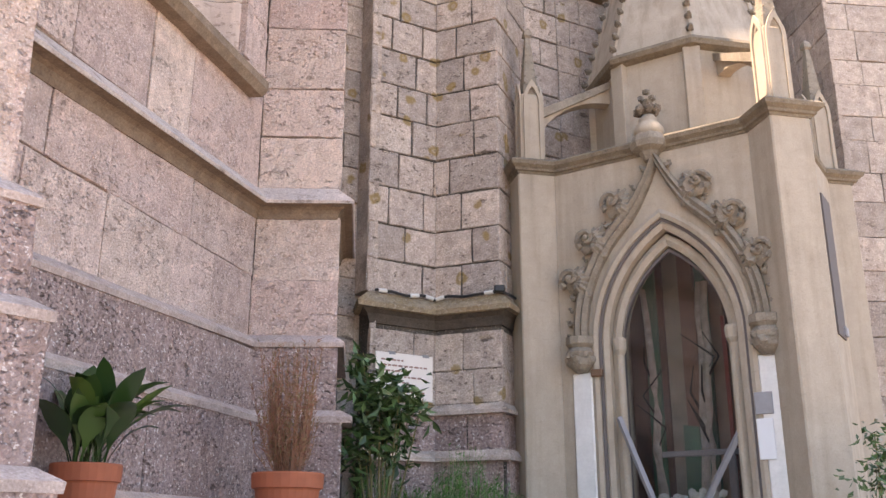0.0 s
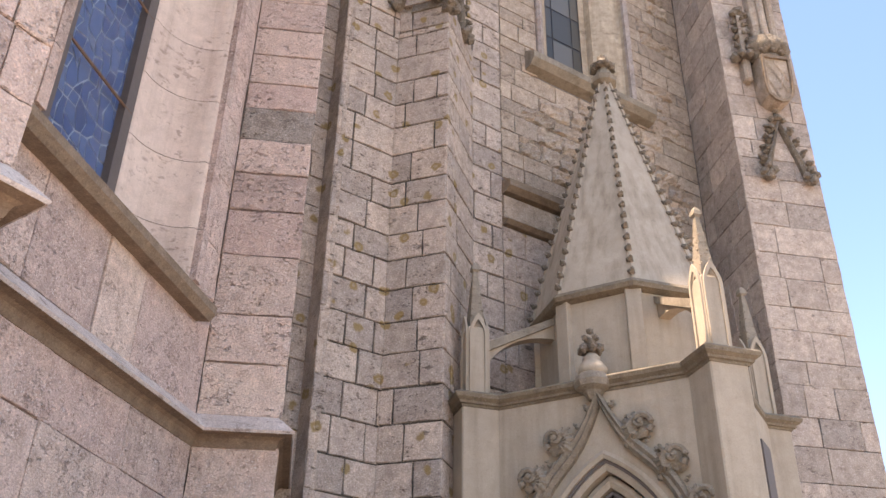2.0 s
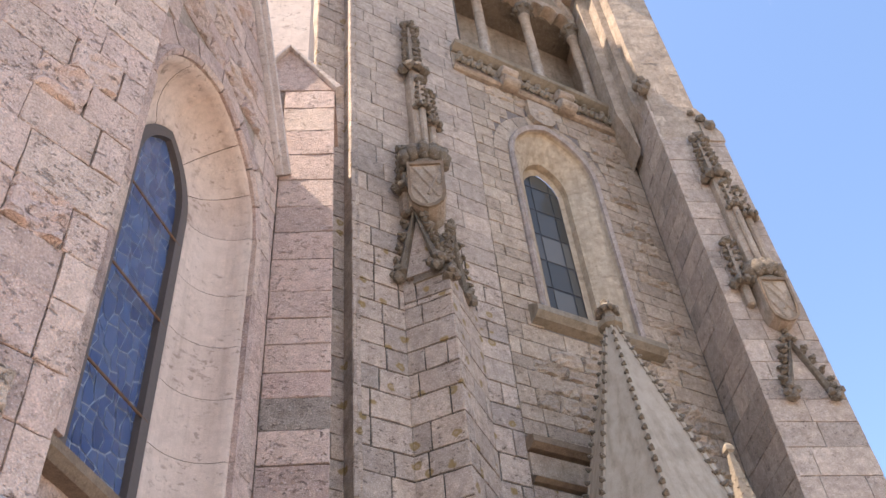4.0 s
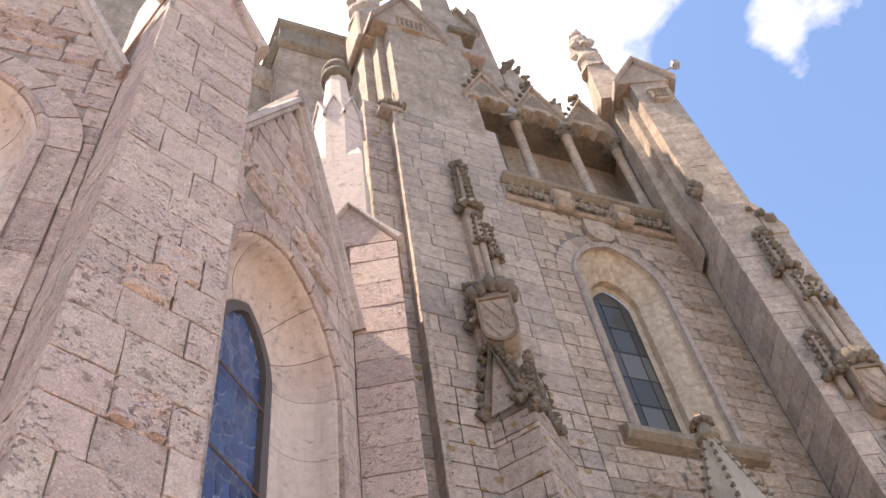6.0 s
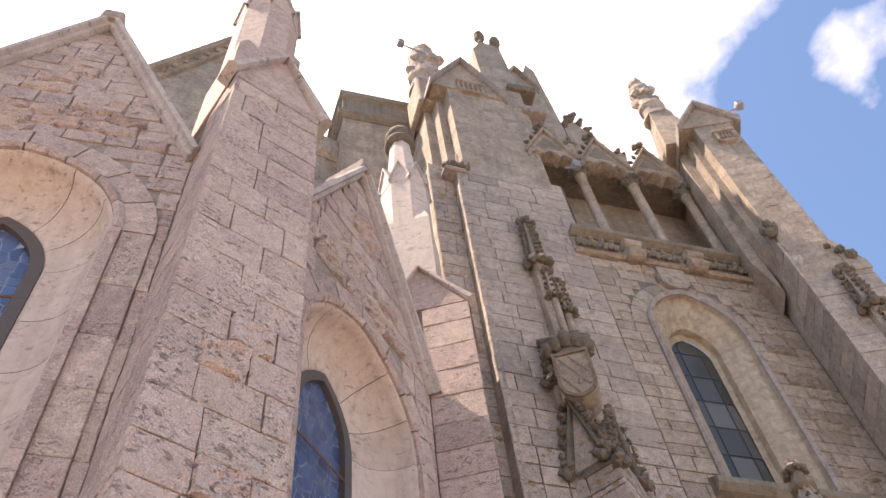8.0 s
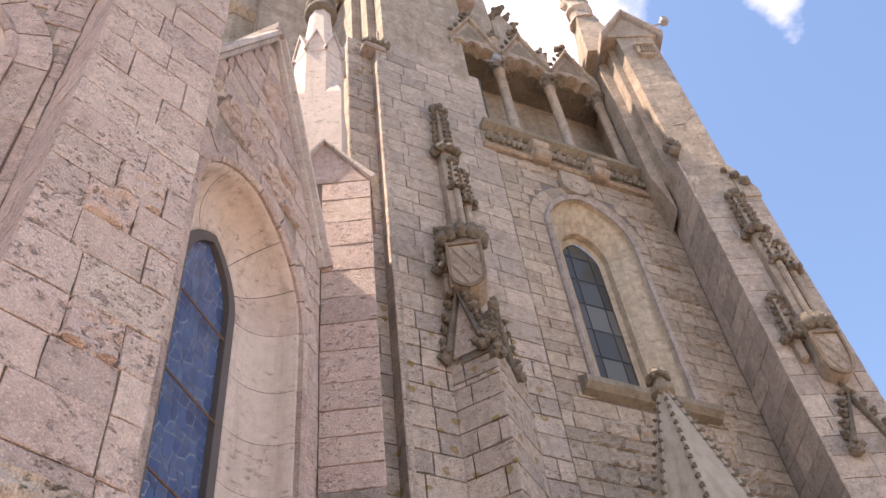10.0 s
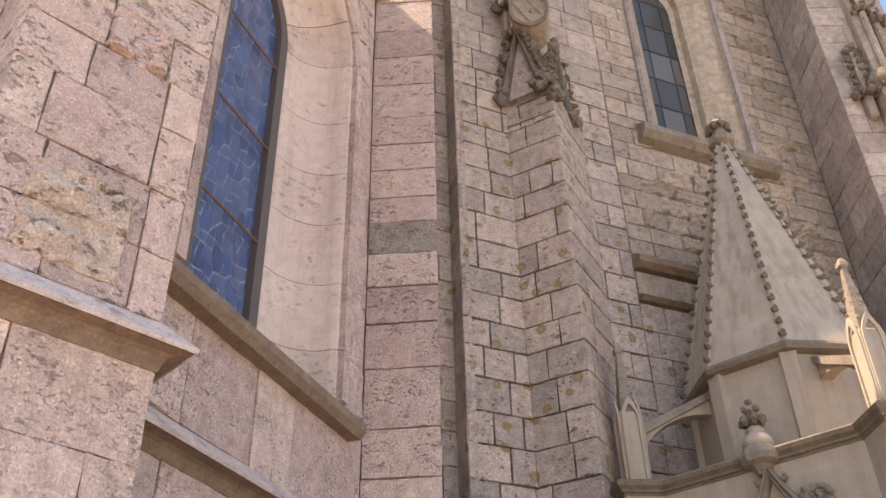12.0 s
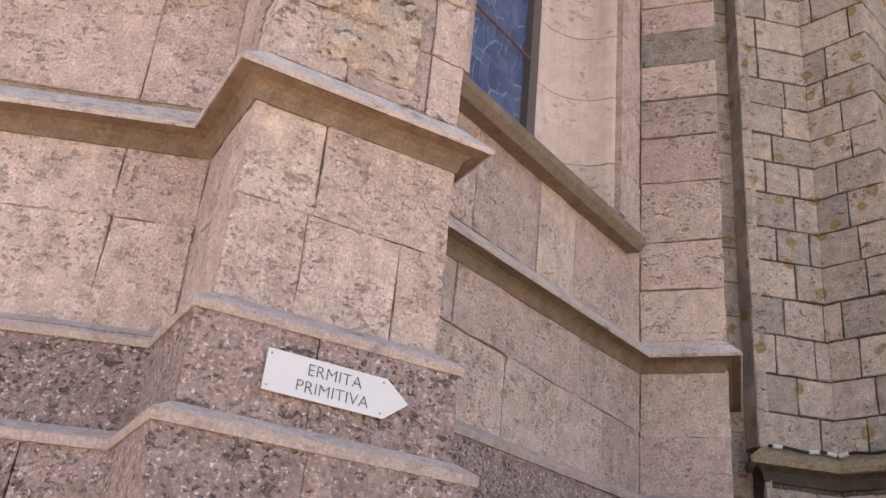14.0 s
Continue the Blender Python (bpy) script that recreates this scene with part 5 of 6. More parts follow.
for xa, xb in ((-0.55, 0.67), (0.67, 1.87), (1.87, 3.10)):
    cx, w, ap, eb = (xa + xb) / 2, xb - xa, 21.05, 19.8
    low = []
    for i in range(25):
        t = i / 24
        # three lobes with points hanging between them
        lobe = abs(math.sin(t * 3 * math.pi))
        low.append((xb - 0.06 - (w - 0.12) * t, 19.5 + 0.2 * math.sin(t * math.pi) + 0.17 * lobe ** 0.6))
    g = part("loggia_gable", prism(B(), [(xa + 0.06, eb), (cx, ap), (xb - 0.06, eb)] + low, -0.05, 0.2), M_TANM, tower, "gable over a cusped arch", m=m_t)
    bm = B()
    ring = [(x, z) for x, z in low[2:-2]]
    loft(bm, [[(x, -0.05, z + 0.07) for x, z in ring], [(x, -0.085, z + 0.07) for x, z in ring], [(x, -0.085, z + 0.015) for x, z in ring], [(x, -0.05, z + 0.015) for x, z in ring]])
    part("arch_fillet", bm, M_TANM, g)
    part("gable_panel", prism(B(), [(cx - w * 0.26, 20.1), (cx + w * 0.26, 20.1), (cx, 20.72)], -0.056, -0.04), M_CASTD, g, "sunk triangular panel")
    for s in (1, -1):
        bm = B()
        rows = []
        for k in range(2):
            bx, bz = (cx + s * (w / 2 - 0.02), eb - 0.02) if k == 0 else (cx, ap)
            rows.append([(bx, y, bz + q) for q, y in ((-0.09, -0.05), (-0.07, -0.12), (0.02, -0.15), (0.07, -0.1), (0.07, 0.25), (-0.09, 0.25))])
        vs = loft(bm, rows, True)
        bm.faces.new(vs[0])
        bm.faces.new(vs[1][::-1])
        bmesh.ops.recalc_face_normals(bm, faces=bm.faces)
        part("gable_coping", bm, M_TANM, g)
        knobs("crocket", [(cx + s * (w / 2) * (1 - t) + s * 0.03, -0.06, eb + (ap - eb) * t + 0.1, 0.06) for t in (0.25, 0.5, 0.75)], M_CARVE, g)
    part("finial", lumps(B(), [(cx, 0, ap + 0.1, 0.09), (cx - 0.1, 0, ap + 0.24, 0.085), (cx + 0.1, 0, ap + 0.24, 0.085), (cx, -0.09, ap + 0.24, 0.085), (cx, 0, ap + 0.35, 0.07)], rnd), M_CARVE, g)
    lp = part("loggia_pier", lathe(B(), [(0.15, 19.58), (0.13, 19.7), (0.12, 20.45), (0.15, 20.5), (0.06, 20.75)], 8), M_TANM, tower, m=m_t @ Matrix.Translation((xb, 0.05, 0)))
    part("pier_finial", lumps(B(), [(0, 0, 20.8, 0.1), (0.1, -0.05, 20.72, 0.075), (-0.1, -0.05, 20.72, 0.075), (0, -0.08, 20.9, 0.06)], rnd), M_CARVE, lp)
part("parapet", box(B(), -0.6, LT + 0.3, 0.28, 0.6, 19.9, 20.6), M_TANM, tower, m=m_t)
flood(QS @ m_t @ Matrix.Translation((0.2, -0.1, 19.1)), "grey floodlight hanging under the loggia arch", 0.3)

# far buttress
far = thing("wall_far_buttress", QS, "tall grey limestone buttress at the far tower corner", "buttress", kind="structure")
m_ff, L_ff = fr2(F1, F2)
m_fl, L_fl = fr2(T1, F1)
FB = [T1 + Vector((0.25, 0.3)), F1, F2, F3, T1 + Vector((2, 1.5))]
part("core", solid("w", shrink(FB, 0.03), 0, 14.3, M_MORTARD, ""), M_MORTARD, far)
F2u = F1 + Vector((0.845, 0.116))
m_fu, L_fu = fr2(F1, F2u)
tower_top(far, m_fu, 0.05, ((-0.1, 0.3), (-0.3, 0.6)), L_fu, 14.2, 20.6, (-0.22, 0.38, L_fu + 0.1, 20.35, 21.35), 2.0, foot=1.6)
arms(far, m_fu, 0.32, 0.72, 19.35, 19.85)
part("set_off", prism(B(), [(0.8, 14.2), (L_ff + 0.02, 14.2), (L_ff + 0.02, 14.42), (0.86, 15.15), (0.8, 15.15)], -0.03, 1.5), M_TANM, far, m=m_ff)
part("set_off_leaf", lumps(B(), [(L_ff - 0.15, -0.05, 14.6, 0.11), (L_ff - 0.28, -0.06, 14.8, 0.09), (L_ff - 0.4, -0.02, 15.0, 0.08)], rnd), M_CARVE, far, m=m_ff)
part("statue_base", lathe(B(), [(0.62, 20.42), (0.55, 21.1), (0.36, 22.3), (0.34, 22.6)], 4, turn=0.5), M_TANM, far, m=m_fu @ Matrix.Translation((-0.1, 0.75, 0)))
gf = fr2(F1 + Vector((0.34, 0.047)), F2)[0]
gablet(far, gf, 0.6, 8.7, 9.6, 9, 0.05, M_GREY)
part("leaf_corner", lumps(B(), [(-0.02, -0.08, 15.6, 0.12), (0.05, -0.12, 15.7, 0.1), (-0.1, -0.05, 15.72, 0.1), (0.0, -0.1, 15.9, 0.08)], rnd), M_CARVE, far, m=m_ff)
shield_crown("heraldic_shield", QS @ gf @ Matrix.Translation((0.3, -0.0, 0)), 9.8, 0.8, 0.42, 15, "crowned stone shield on the far buttress")
wall_shaft("wall_pinnacle", QS @ gf @ Matrix.Translation((0.26, -0.02, 0)), 11.0, 14.1, "slender crocketed pinnacle on the far buttress", 16)
statue(QS @ m_fu @ Matrix.Translation((-0.1, 0.75, 22.6)), 2.6, "weathered plain stone figure on the far buttress", 2)
flood(QS @ m_fu @ Matrix.Translation((0.62, 0.1, 20.9)), "small grey floodlight on an arm beside the figure", 0.8)
# turret behind the loggia
tur = thing("belfry_turret", QS, "gabled stone turret rising behind the loggia", "turret")
m_tu = fr((0.47, 10.3), 60)
part("tall_block", prism(B(), [(1.2, 18), (2.12, 18), (2.12, 26.2), (2.0, 30.6), (1.78, 31.05), (1.5, 30.0), (1.2, 29.0)], 0.15, 1.6), M_TANM, tur, m=m_tu)
part("gabled_front", prism(B(), [(0.5, 18), (1.66, 18), (1.66, 28.4), (1.14, 29.75), (0.6, 28.6)], 0.0, 0.8), M_TANM, tur, m=m_tu)
for xa, za in ((0.55, 28.5), (1.72, 28.3)):
    bm = B()
    rows = [[(x, y, z + q) for q, y in ((-0.1, -0.02), (-0.05, -0.12), (0.12, -0.14), (0.16, 0.8), (-0.1, 0.8))] for x, z in ((xa, za), (1.14, 29.8))]
    vs = loft(bm, rows, True)
    bm.faces.new(vs[0])
    bm.faces.new(vs[1][::-1])
    bmesh.ops.recalc_face_normals(bm, faces=bm.faces)
    part("gable_coping", bm, M_TANM, tur, m=m_tu)
# near-black plate on the face stands for the shade inside the slit
part("slit", box(B(), 1.02, 1.16, -0.03, 0.1, 26.3, 28.3), M_DARK, tur, m=m_tu)
part("sloped_buttress", prism(B(), [(-0.25, 18), (0.78, 18), (0.78, 27.1), (0.68, 30.6), (0.1, 30.9), (-0.25, 30.0)], -0.35, 0.9), M_TANM, tur, m=m_tu)
part("cornice", box(B(), 0.4, 1.25, -0.5, 0.3, 26.75, 27.05, 0.05), M_CARVE, tur, m=m_tu)
part("ledge", box(B(), 0.3, 1.3, -0.5, 0.3, 25.2, 25.5, 0.04), M_COPED, tur, m=m_tu)
for x, z in ((0.12, 31.0), (0.62, 30.75)):
    part("finial", lathe(B(), [(0.09, z - 0.15), (0.07, z + 0.1), (0.16, z + 0.22), (0.19, z + 0.4), (0.12, z + 0.52), (0.17, z + 0.66), (0.1, z + 0.74)], 8, c=(x, 0.1)), M_CARVE, tur, "dark knobbed finial", m=m_tu @ Matrix.Translation((0, -0.4, 0)))
mer = part("merlon", prism(B(), [(2.2, 19.5), (2.9, 19.5), (2.9, 26.2), (2.55, 26.9), (2.2, 26.2)], 0.2, 0.9), M_TANM, tur, "small gabled merlon", m=m_tu)
knobs("crocket", [(2.2, 0.2, 26.35, 0.16), (2.38, 0.2, 26.75, 0.16), (2.55, 0.2, 27.1, 0.18), (2.74, 0.2, 26.75, 0.15), (2.92, 0.2, 26.4, 0.15)], M_CARVE, mer)


# ---- shrine ----
m_s = fr((1.705, 7.232), 122)
shrine = thing("shrine", m_s, "small neo-gothic beige cast-stone shrine with crocketed spire", "shrine")
SC, GZ = 0.09, 1.0
DA, DSPR, DRISE = 0.60, 2.92, 0.99
PLAN = [(-1.08, 1.75), (-1.08, 0.24), (-1.32, 0.0), (-1.08, -0.24), (-0.84, 0.0), (0.84, 0.0), (1.08, -0.24), (1.32, 0.0), (1.08, 0.24), (1.08, 1.42), (1.32, 1.66), (1.08, 1.9)]
bm = B()
front = [(-0.9, GZ), (SC - DA, GZ)] + arch(DA, DSPR, DRISE, 12, SC)[::-1] + [(SC + DA, GZ), (0.9, GZ), (0.9, 4.5), (-0.9, 4.5)]
prism(bm, front, 0.0, 0.16)
part("front_wall", bm, M_CAST, shrine)
part("side_wall", box(B(), -1.08, -0.9, 0.0, 1.8, GZ, 4.5), M_CAST, shrine)
part("side_wall", box(B(), 0.9, 1.15, 0.0, 1.8, GZ, 4.5), M_CAST, shrine)
part("back_wall", box(B(), -1.0, 1.0, 1.7, 1.85, GZ, 4.5), M_CAST, shrine)
part("roof_slab", box(B(), -1.07, 1.07, 0.02, 1.8, 4.42, 4.55), M_CAST, shrine)
for cx, cy in ((-1.08, 0.0), (1.08, 0.0), (1.08, 1.66)):
    bm = B()
    r = 0.24
    box(bm, -r * 0.7071, r * 0.7071, -r * 0.7071, r * 0.7071, GZ, 4.5, 0.012)
    part("corner_pillar", bm, M_CAST, shrine, m=Matrix.Translation((cx, cy, 0)) @ Matrix.Rotation(math.pi / 4, 4, "Z"))
    pin = part("pinnacle", lathe(B(), [(0.135, 4.58), (0.135, 5.28), (0.12, 5.3)], 4, turn=0.0), M_CAST, shrine, "slender cast-stone corner pinnacle", m=Matrix.Translation((cx, cy, 0)))
    part("spirelet", lathe(B(), [(0.11, 5.25), (0.028, 5.92), (0.055, 5.94), (0.05, 5.98), (0.02, 6.02)], 4), M_CASTD, pin)
    rnd = random.Random(int(cx * 10 + cy * 100))
    for k in range(4):
        mk = Matrix.Rotation(math.pi / 4 + math.pi / 2 * k, 4, "Z")
        bm = B()
        o_, i_ = arch(0.085, 5.2, 0.24, 6, 0.0, 4.62), arch(0.06, 5.2, 0.17, 6, 0.0, 4.62)
        loft(bm, [[(x, -0.093, z) for x, z in o_], [(x, -0.113, z) for x, z in o_], [(x, -0.113, z) for x, z in i_], [(x, -0.093, z) for x, z in i_]])
        part("gablet", bm, M_CAST, pin, m=mk)
        spots = [(0, -0.078 * (1 - i / 7) - 0.0, 5.42 + 0.075 * i, 0.02) for i in range(6)]
        knobs("crocket", spots, M_CASTD, pin, m=Matrix.Rotation(math.pi / 2 * k, 4, "Z"))
    # flying arch towards the drum
    dx, dy = 0.0 - cx, 1.22 - cy
    d = math.hypot(dx, dy)
    ln = d - 0.86
    bm = B()
    low = [(ln * (1 - math.cos(t)), 4.6 + 0.72 * math.sin(t)) for t in [math.pi / 2 * i / 10 for i in range(11)]]
    poly = [(0.0, 4.6)] + low[1:] + [(ln + 0.08, 5.32), (ln + 0.08, 5.5), (0.12, 5.12), (-0.1, 5.02), (-0.1, 4.6)]
    prism(bm, poly, -0.06, 0.06)
    part("flying_arch", bm, M_CAST, shrine, m=Matrix.Translation((cx, cy, 0)) @ Matrix.Rotation(math.atan2(dy, dx), 4, "Z"))
    bm = B()
    prism(bm, [(ln + 0.08, 5.5), (ln + 0.08, 5.57), (0.1, 5.17), (0.1, 5.08)], -0.09, 0.09)
    part("arch_coping", bm, M_CASTD, shrine, m=Matrix.Translation((cx, cy, 0)) @ Matrix.Rotation(math.atan2(dy, dx), 4, "Z"))
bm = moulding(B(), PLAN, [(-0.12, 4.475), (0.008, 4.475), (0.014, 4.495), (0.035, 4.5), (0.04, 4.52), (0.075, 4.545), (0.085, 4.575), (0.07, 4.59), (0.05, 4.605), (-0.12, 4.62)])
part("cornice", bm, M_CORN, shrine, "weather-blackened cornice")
# drum and spire
DC = Matrix.Translation((0.0, 1.22, 0))
drum = part("drum", lathe(B(), [(0.90, 4.5), (0.90, 5.62)], 8, turn=0.5), M_CAST, shrine, m=DC)
for k in range(8):
    bm = box(B(), -0.075, 0.075, -0.93, -0.8, 4.5, 5.60, 0.008)
    part("corner_strip", bm, M_CAST, drum, m=Matrix.Rotation(math.pi / 4 * (k + 0.5), 4, "Z"))
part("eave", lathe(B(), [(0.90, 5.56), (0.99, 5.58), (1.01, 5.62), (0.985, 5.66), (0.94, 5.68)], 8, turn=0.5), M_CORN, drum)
ZT = 8.75
part("spire", lathe(B(), [(0.95, 5.66), (0.075, ZT)], 8, turn=0.5), M_SPIRE, shrine, "octagonal beige spire with stained faces", m=DC)
rnd = random.Random(77)
for k in range(8):
    a = math.pi / 4 * (k + 0.5) - math.pi / 2
    for i in range(20):
        t = 0.02 + i / 20.5
        r = 0.965 + (0.09 - 0.965) * t
        knob(shrine, DC @ Matrix.Translation((r * math.cos(a), r * math.sin(a), 5.68 + (ZT - 5.68) * t)) @ Matrix.Rotation(a, 4, "Z"), 0.044 - 0.012 * t)
    part("rib", tube(B(), [(0.95 * math.cos(a), 0.95 * math.sin(a), 5.66), (0.08 * math.cos(a), 0.08 * math.sin(a), ZT)], 0.016, 5), M_CAST, shrine, m=DC)
part("spire_finial", lathe(B(), [(0.08, ZT - 0.02), (0.15, ZT + 0.02), (0.16, ZT + 0.09), (0.1, ZT + 0.13), (0.07, ZT + 0.25), (0.14, ZT + 0.3), (0.06, ZT + 0.38), (0.02, ZT + 0.48)], 8), M_CASTD, shrine, m=DC)
part("finial_leaves", lumps(B(), [(0.11 * math.cos(a), 0.11 * math.sin(a), ZT + 0.27, 0.05) for a in [i * math.pi / 4 for i in range(8)]] + [(0, 0, ZT + 0.42, 0.06)], rnd), M_CARVE, shrine, m=DC)
# door surround
def arch_ring(name, a0, a1, spr, ri0, ri1, y0, y1, zb, mat, bulge=0.0, label=""):
    bm = B()
    o_, i_ = arch(a1, spr, ri1, 14, SC, zb), arch(a0, spr, ri0, 14, SC, zb)
    mid = [((x0 + x1) / 2, (z0 + z1) / 2) for (x0, z0), (x1, z1) in zip(o_, i_)]
    loft(bm, [[(x, y1, z) for x, z in o_], [(x, y0, z) for x, z in o_], [(x, y0 - bulge, z) for x, z in mid], [(x, y0, z) for x, z in i_], [(x, y1, z) for x, z in i_]])
    return part(name, bm, mat, shrine, label)


arch_ring("arch_moulding", 0.60, 0.66, DSPR, 0.99, 1.06, -0.02, 0.05, GZ, M_CAST, 0.015, "pale arch moulding of the doorway")
arch_ring("arch_moulding", 0.52, 0.60, DSPR, 0.90, 0.99, 0.03, 0.16, GZ, M_CAST, 0.02)
arch_ring("arch_moulding", 0.44, 0.52, DSPR - 0.02, 0.80, 0.90, 0.10, 0.24, GZ, M_CAST, 0.025)
arch_ring("outer_frame", 0.575, 0.605, DSPR, 0.96, 1.0, 0.005, 0.05, GZ, M_FRAME, 0.004, "thin dark metal frame of the doorway")
# ogee hood
def ogee(off):
    base = arch(0.71 + off, 2.99, 1.10 + off * 1.2, 14, SC)
    n_ = len(base) // 2
    right = base[:n_ + 1]
    out = []
    for i, (x, z) in enumerate(right):
        t = max(0.0, (i / n_ - 0.72) / 0.28)
        out.append((x + (SC - x) * 0.0 - t * 0.0, z + 0.30 * t ** 2.2))
    return out + [(2 * SC - x, z) for x, z in out[-2::-1]]


bm = B()
loft(bm, [[(x, y, z) for x, z in ogee(q)] for q, y in ((0.08, 0.02), (0.08, -0.07), (0.05, -0.10), (0.02, -0.07), (0.0, -0.09), (-0.03, -0.05), (-0.03, 0.02))])
part("ogee_hood", bm, M_CASTD, shrine, "weathered ogee hood mould")
for s in (1, -1):
    x = SC + s * 0.745
    cp = part("hood_corbel", lathe(B(), [(0.04, 2.70), (0.1, 2.76), (0.12, 2.86), (0.09, 2.9), (0.12, 2.93), (0.12, 2.99)], 10), M_CASTD, shrine, "leafy carved corbel", m=Matrix.Translation((x, -0.04, 0)))
    part("leaf_carving", lumps(B(), [(0.09 * math.cos(a), 0.09 * math.sin(a), 2.80 + 0.04 * (i % 2), 0.045) for i, a in enumerate([j * math.pi / 4 for j in range(8)])], rnd), M_CASTD, cp)
    part("door_jamb", box(B(), SC + s * 0.745 - 0.085, SC + s * 0.745 + 0.085, -0.035, 0.05, GZ, 2.70, 0.01), M_WHITE, shrine, "white marble door jamb")
    part("jamb_shaft", lathe(B(), [(0.045, GZ), (0.035, 1.2), (0.035, 2.84), (0.055, 2.88), (0.06, 2.96), (0.05, 2.98)], 10), M_CAST, shrine, m=Matrix.Translation((SC + s * 0.46, 0.10, 0)))


def leaf_scroll(parent, x, z, s, seed):
    """A compact curled leaf: a rolled volute on a fan of ribs."""
    r_ = random.Random(seed)
    bm = lumps(B(), [(x + s * 0.02, -0.045, z + 0.01, 0.105), (x - s * 0.05, -0.04, z - 0.07, 0.06)], r_, (1, 0.5, 1), 2)
    pts, rad = [], []
    for i in range(17):
        a = -0.9 + i * 0.44
        q = 0.092 * (1 - i / 20)
        pts.append((x + s * (0.045 + q * math.cos(a)), -0.085 - 0.003 * i, z + 0.03 + q * math.sin(a)))
        rad.append(0.030 - 0.0011 * i)
    tube(bm, pts, rad, 6)
    for i in range(7):
        a = 1.75 + i * 0.42
        e = 0.135 * (1 + 0.12 * (i % 2))
        tube(bm, [(x + s * 0.02, -0.07, z), (x + s * (0.01 + 0.5 * e * math.cos(a)), -0.105, z + 0.5 * e * math.sin(a)), (x + s * (0.01 + e * math.cos(a)), -0.06, z + e * math.sin(a))], [0.02, 0.027, 0.012], 5)
    lumps(bm, [(x + s * 0.045, -0.13, z + 0.03, 0.03), (x - s * 0.09, -0.05, z - 0.12, 0.035), (x - s * 0.05, -0.06, z - 0.13, 0.03)], r_)
    return part("leaf_crocket", bm, M_CASTD, parent, "curled carved leaf crocket")


for i, (x, z, s) in enumerate(((-0.25, 4.07, -1), (-0.49, 3.78, -1), (-0.65, 3.46, -1), (0.40, 4.10, 1), (0.64, 3.80, 1), (0.82, 3.46, 1))):
    leaf_scroll(shrine, x, z, s, i)
for s in (1, -1):
    pts = [(x, z) for x, z in ogee(0.11)]
    half = pts[:15] if s == 1 else pts[14:]
    spots = [(x, -0.05, z, 0.02 + 0.012 * (i % 2)) for i, (x, z) in enumerate(half)]
    spots += [(x + s * 0.02, -0.05, z + 0.03, 0.018) for x, z in half]
    knobs("trail_leaf", spots, M_CASTD, shrine)
# central finial on the cornice
part("finial_shelf", lathe(B(), [(0.05, 4.40), (0.09, 4.47), (0.15, 4.50), (0.165, 4.55), (0.15, 4.58), (0.13, 4.62), (0.02, 4.63)], 8, turn=0.5), M_CASTD, shrine, m=Matrix.Translation((SC - 0.04, -0.04, 0)))
part("vase", lathe(B(), [(0.09, 4.62), (0.125, 4.65), (0.13, 4.69), (0.10, 4.74), (0.07, 4.77), (0.08, 4.79), (0.05, 4.83)], 14), M_CAST, shrine, "pale stone vase", m=Matrix.Translation((SC - 0.05, 0.0, 0)), smooth=True)
part("vase_leaves", lumps(B(), [(0.075 * math.cos(a), 0.075 * math.sin(a), 4.88, 0.05) for a in [i * math.pi / 3 for i in range(6)]] + [(0, 0, 4.86, 0.06), (0, 0, 4.94, 0.055)] + [(0.05 * math.cos(a), 0.05 * math.sin(a), 4.98, 0.035) for a in [i * 2 for i in range(3)]] + [(0, 0, 5.05, 0.035)], rnd), M_CARVE, shrine, m=Matrix.Translation((SC - 0.05, 0.0, 0)))
# side slit: a dark plate stands for the shaded opening
part("side_slit", box(B(), 1.14, 1.165, 0.98, 1.3, 3.0, 4.22), M_FRAME, shrine, "narrow side slit window as a dark plate")
part("slit_hinge", box(B(), 1.15, 1.19, 1.2, 1.3, 3.02, 3.10, 0.01), M_STEEL, shrine)
# metal door with glass
door = part("door", B(), M_STEEL, shrine, "grey metal door frame with glass")
bm = B()
o_, i_ = arch(0.455, 2.88, 0.80, 12, SC, GZ), arch(0.435, 2.88, 0.77, 12, SC, GZ)
loft(bm, [[(x, 0.17, z) for x, z in o_], [(x, 0.13, z) for x, z in o_], [(x, 0.13, z) for x, z in i_], [(x, 0.17, z) for x, z in i_]])
part("door_frame", bm, M_FRAME, door)
part("cross_rail", box(B(), SC - 0.24, SC + 0.43, 0.30, 0.34, 2.03, 2.075, 0.006), M_STEEL, door)
part("mid_stile", box(B(), SC + 0.28, SC + 0.34, 0.30, 0.33, GZ, 2.04, 0.006), M_STEEL, door)
part("brace", tube(B(), [(SC - 0.46, -0.0, 2.33), (SC - 0.2, 0.02, 1.62)], 0.026, 4), M_STEEL, door)
part("brace", tube(B(), [(SC + 0.46, 0.10, 2.2), (SC + 0.1, 0.12, 1.6)], 0.026, 4), M_STEEL, door)
part("lock_plate", box(B(), SC + 0.61, SC + 0.74, -0.05, -0.03, 2.27, 2.43, 0.004), M_STEEL, door, "grey lock plate")
part("hinge", box(B(), SC - 0.66, SC - 0.56, -0.06, -0.02, 2.66, 2.72, 0.008), M_IRON, door)
part("white_tile", box(B(), SC + 0.61, SC + 0.73, -0.05, -0.036, 1.95, 2.24, 0.004), M_SIGN, door)
glass = bpy.data.materials.new("window_glass")
glass.use_nodes = True
gn = glass.node_tree.nodes
gb = gn["Principled BSDF"]
gb.inputs["Transmission Weight"].default_value, gb.inputs["Roughness"].default_value, gb.inputs["IOR"].default_value = 1.0, 0.02, 1.45
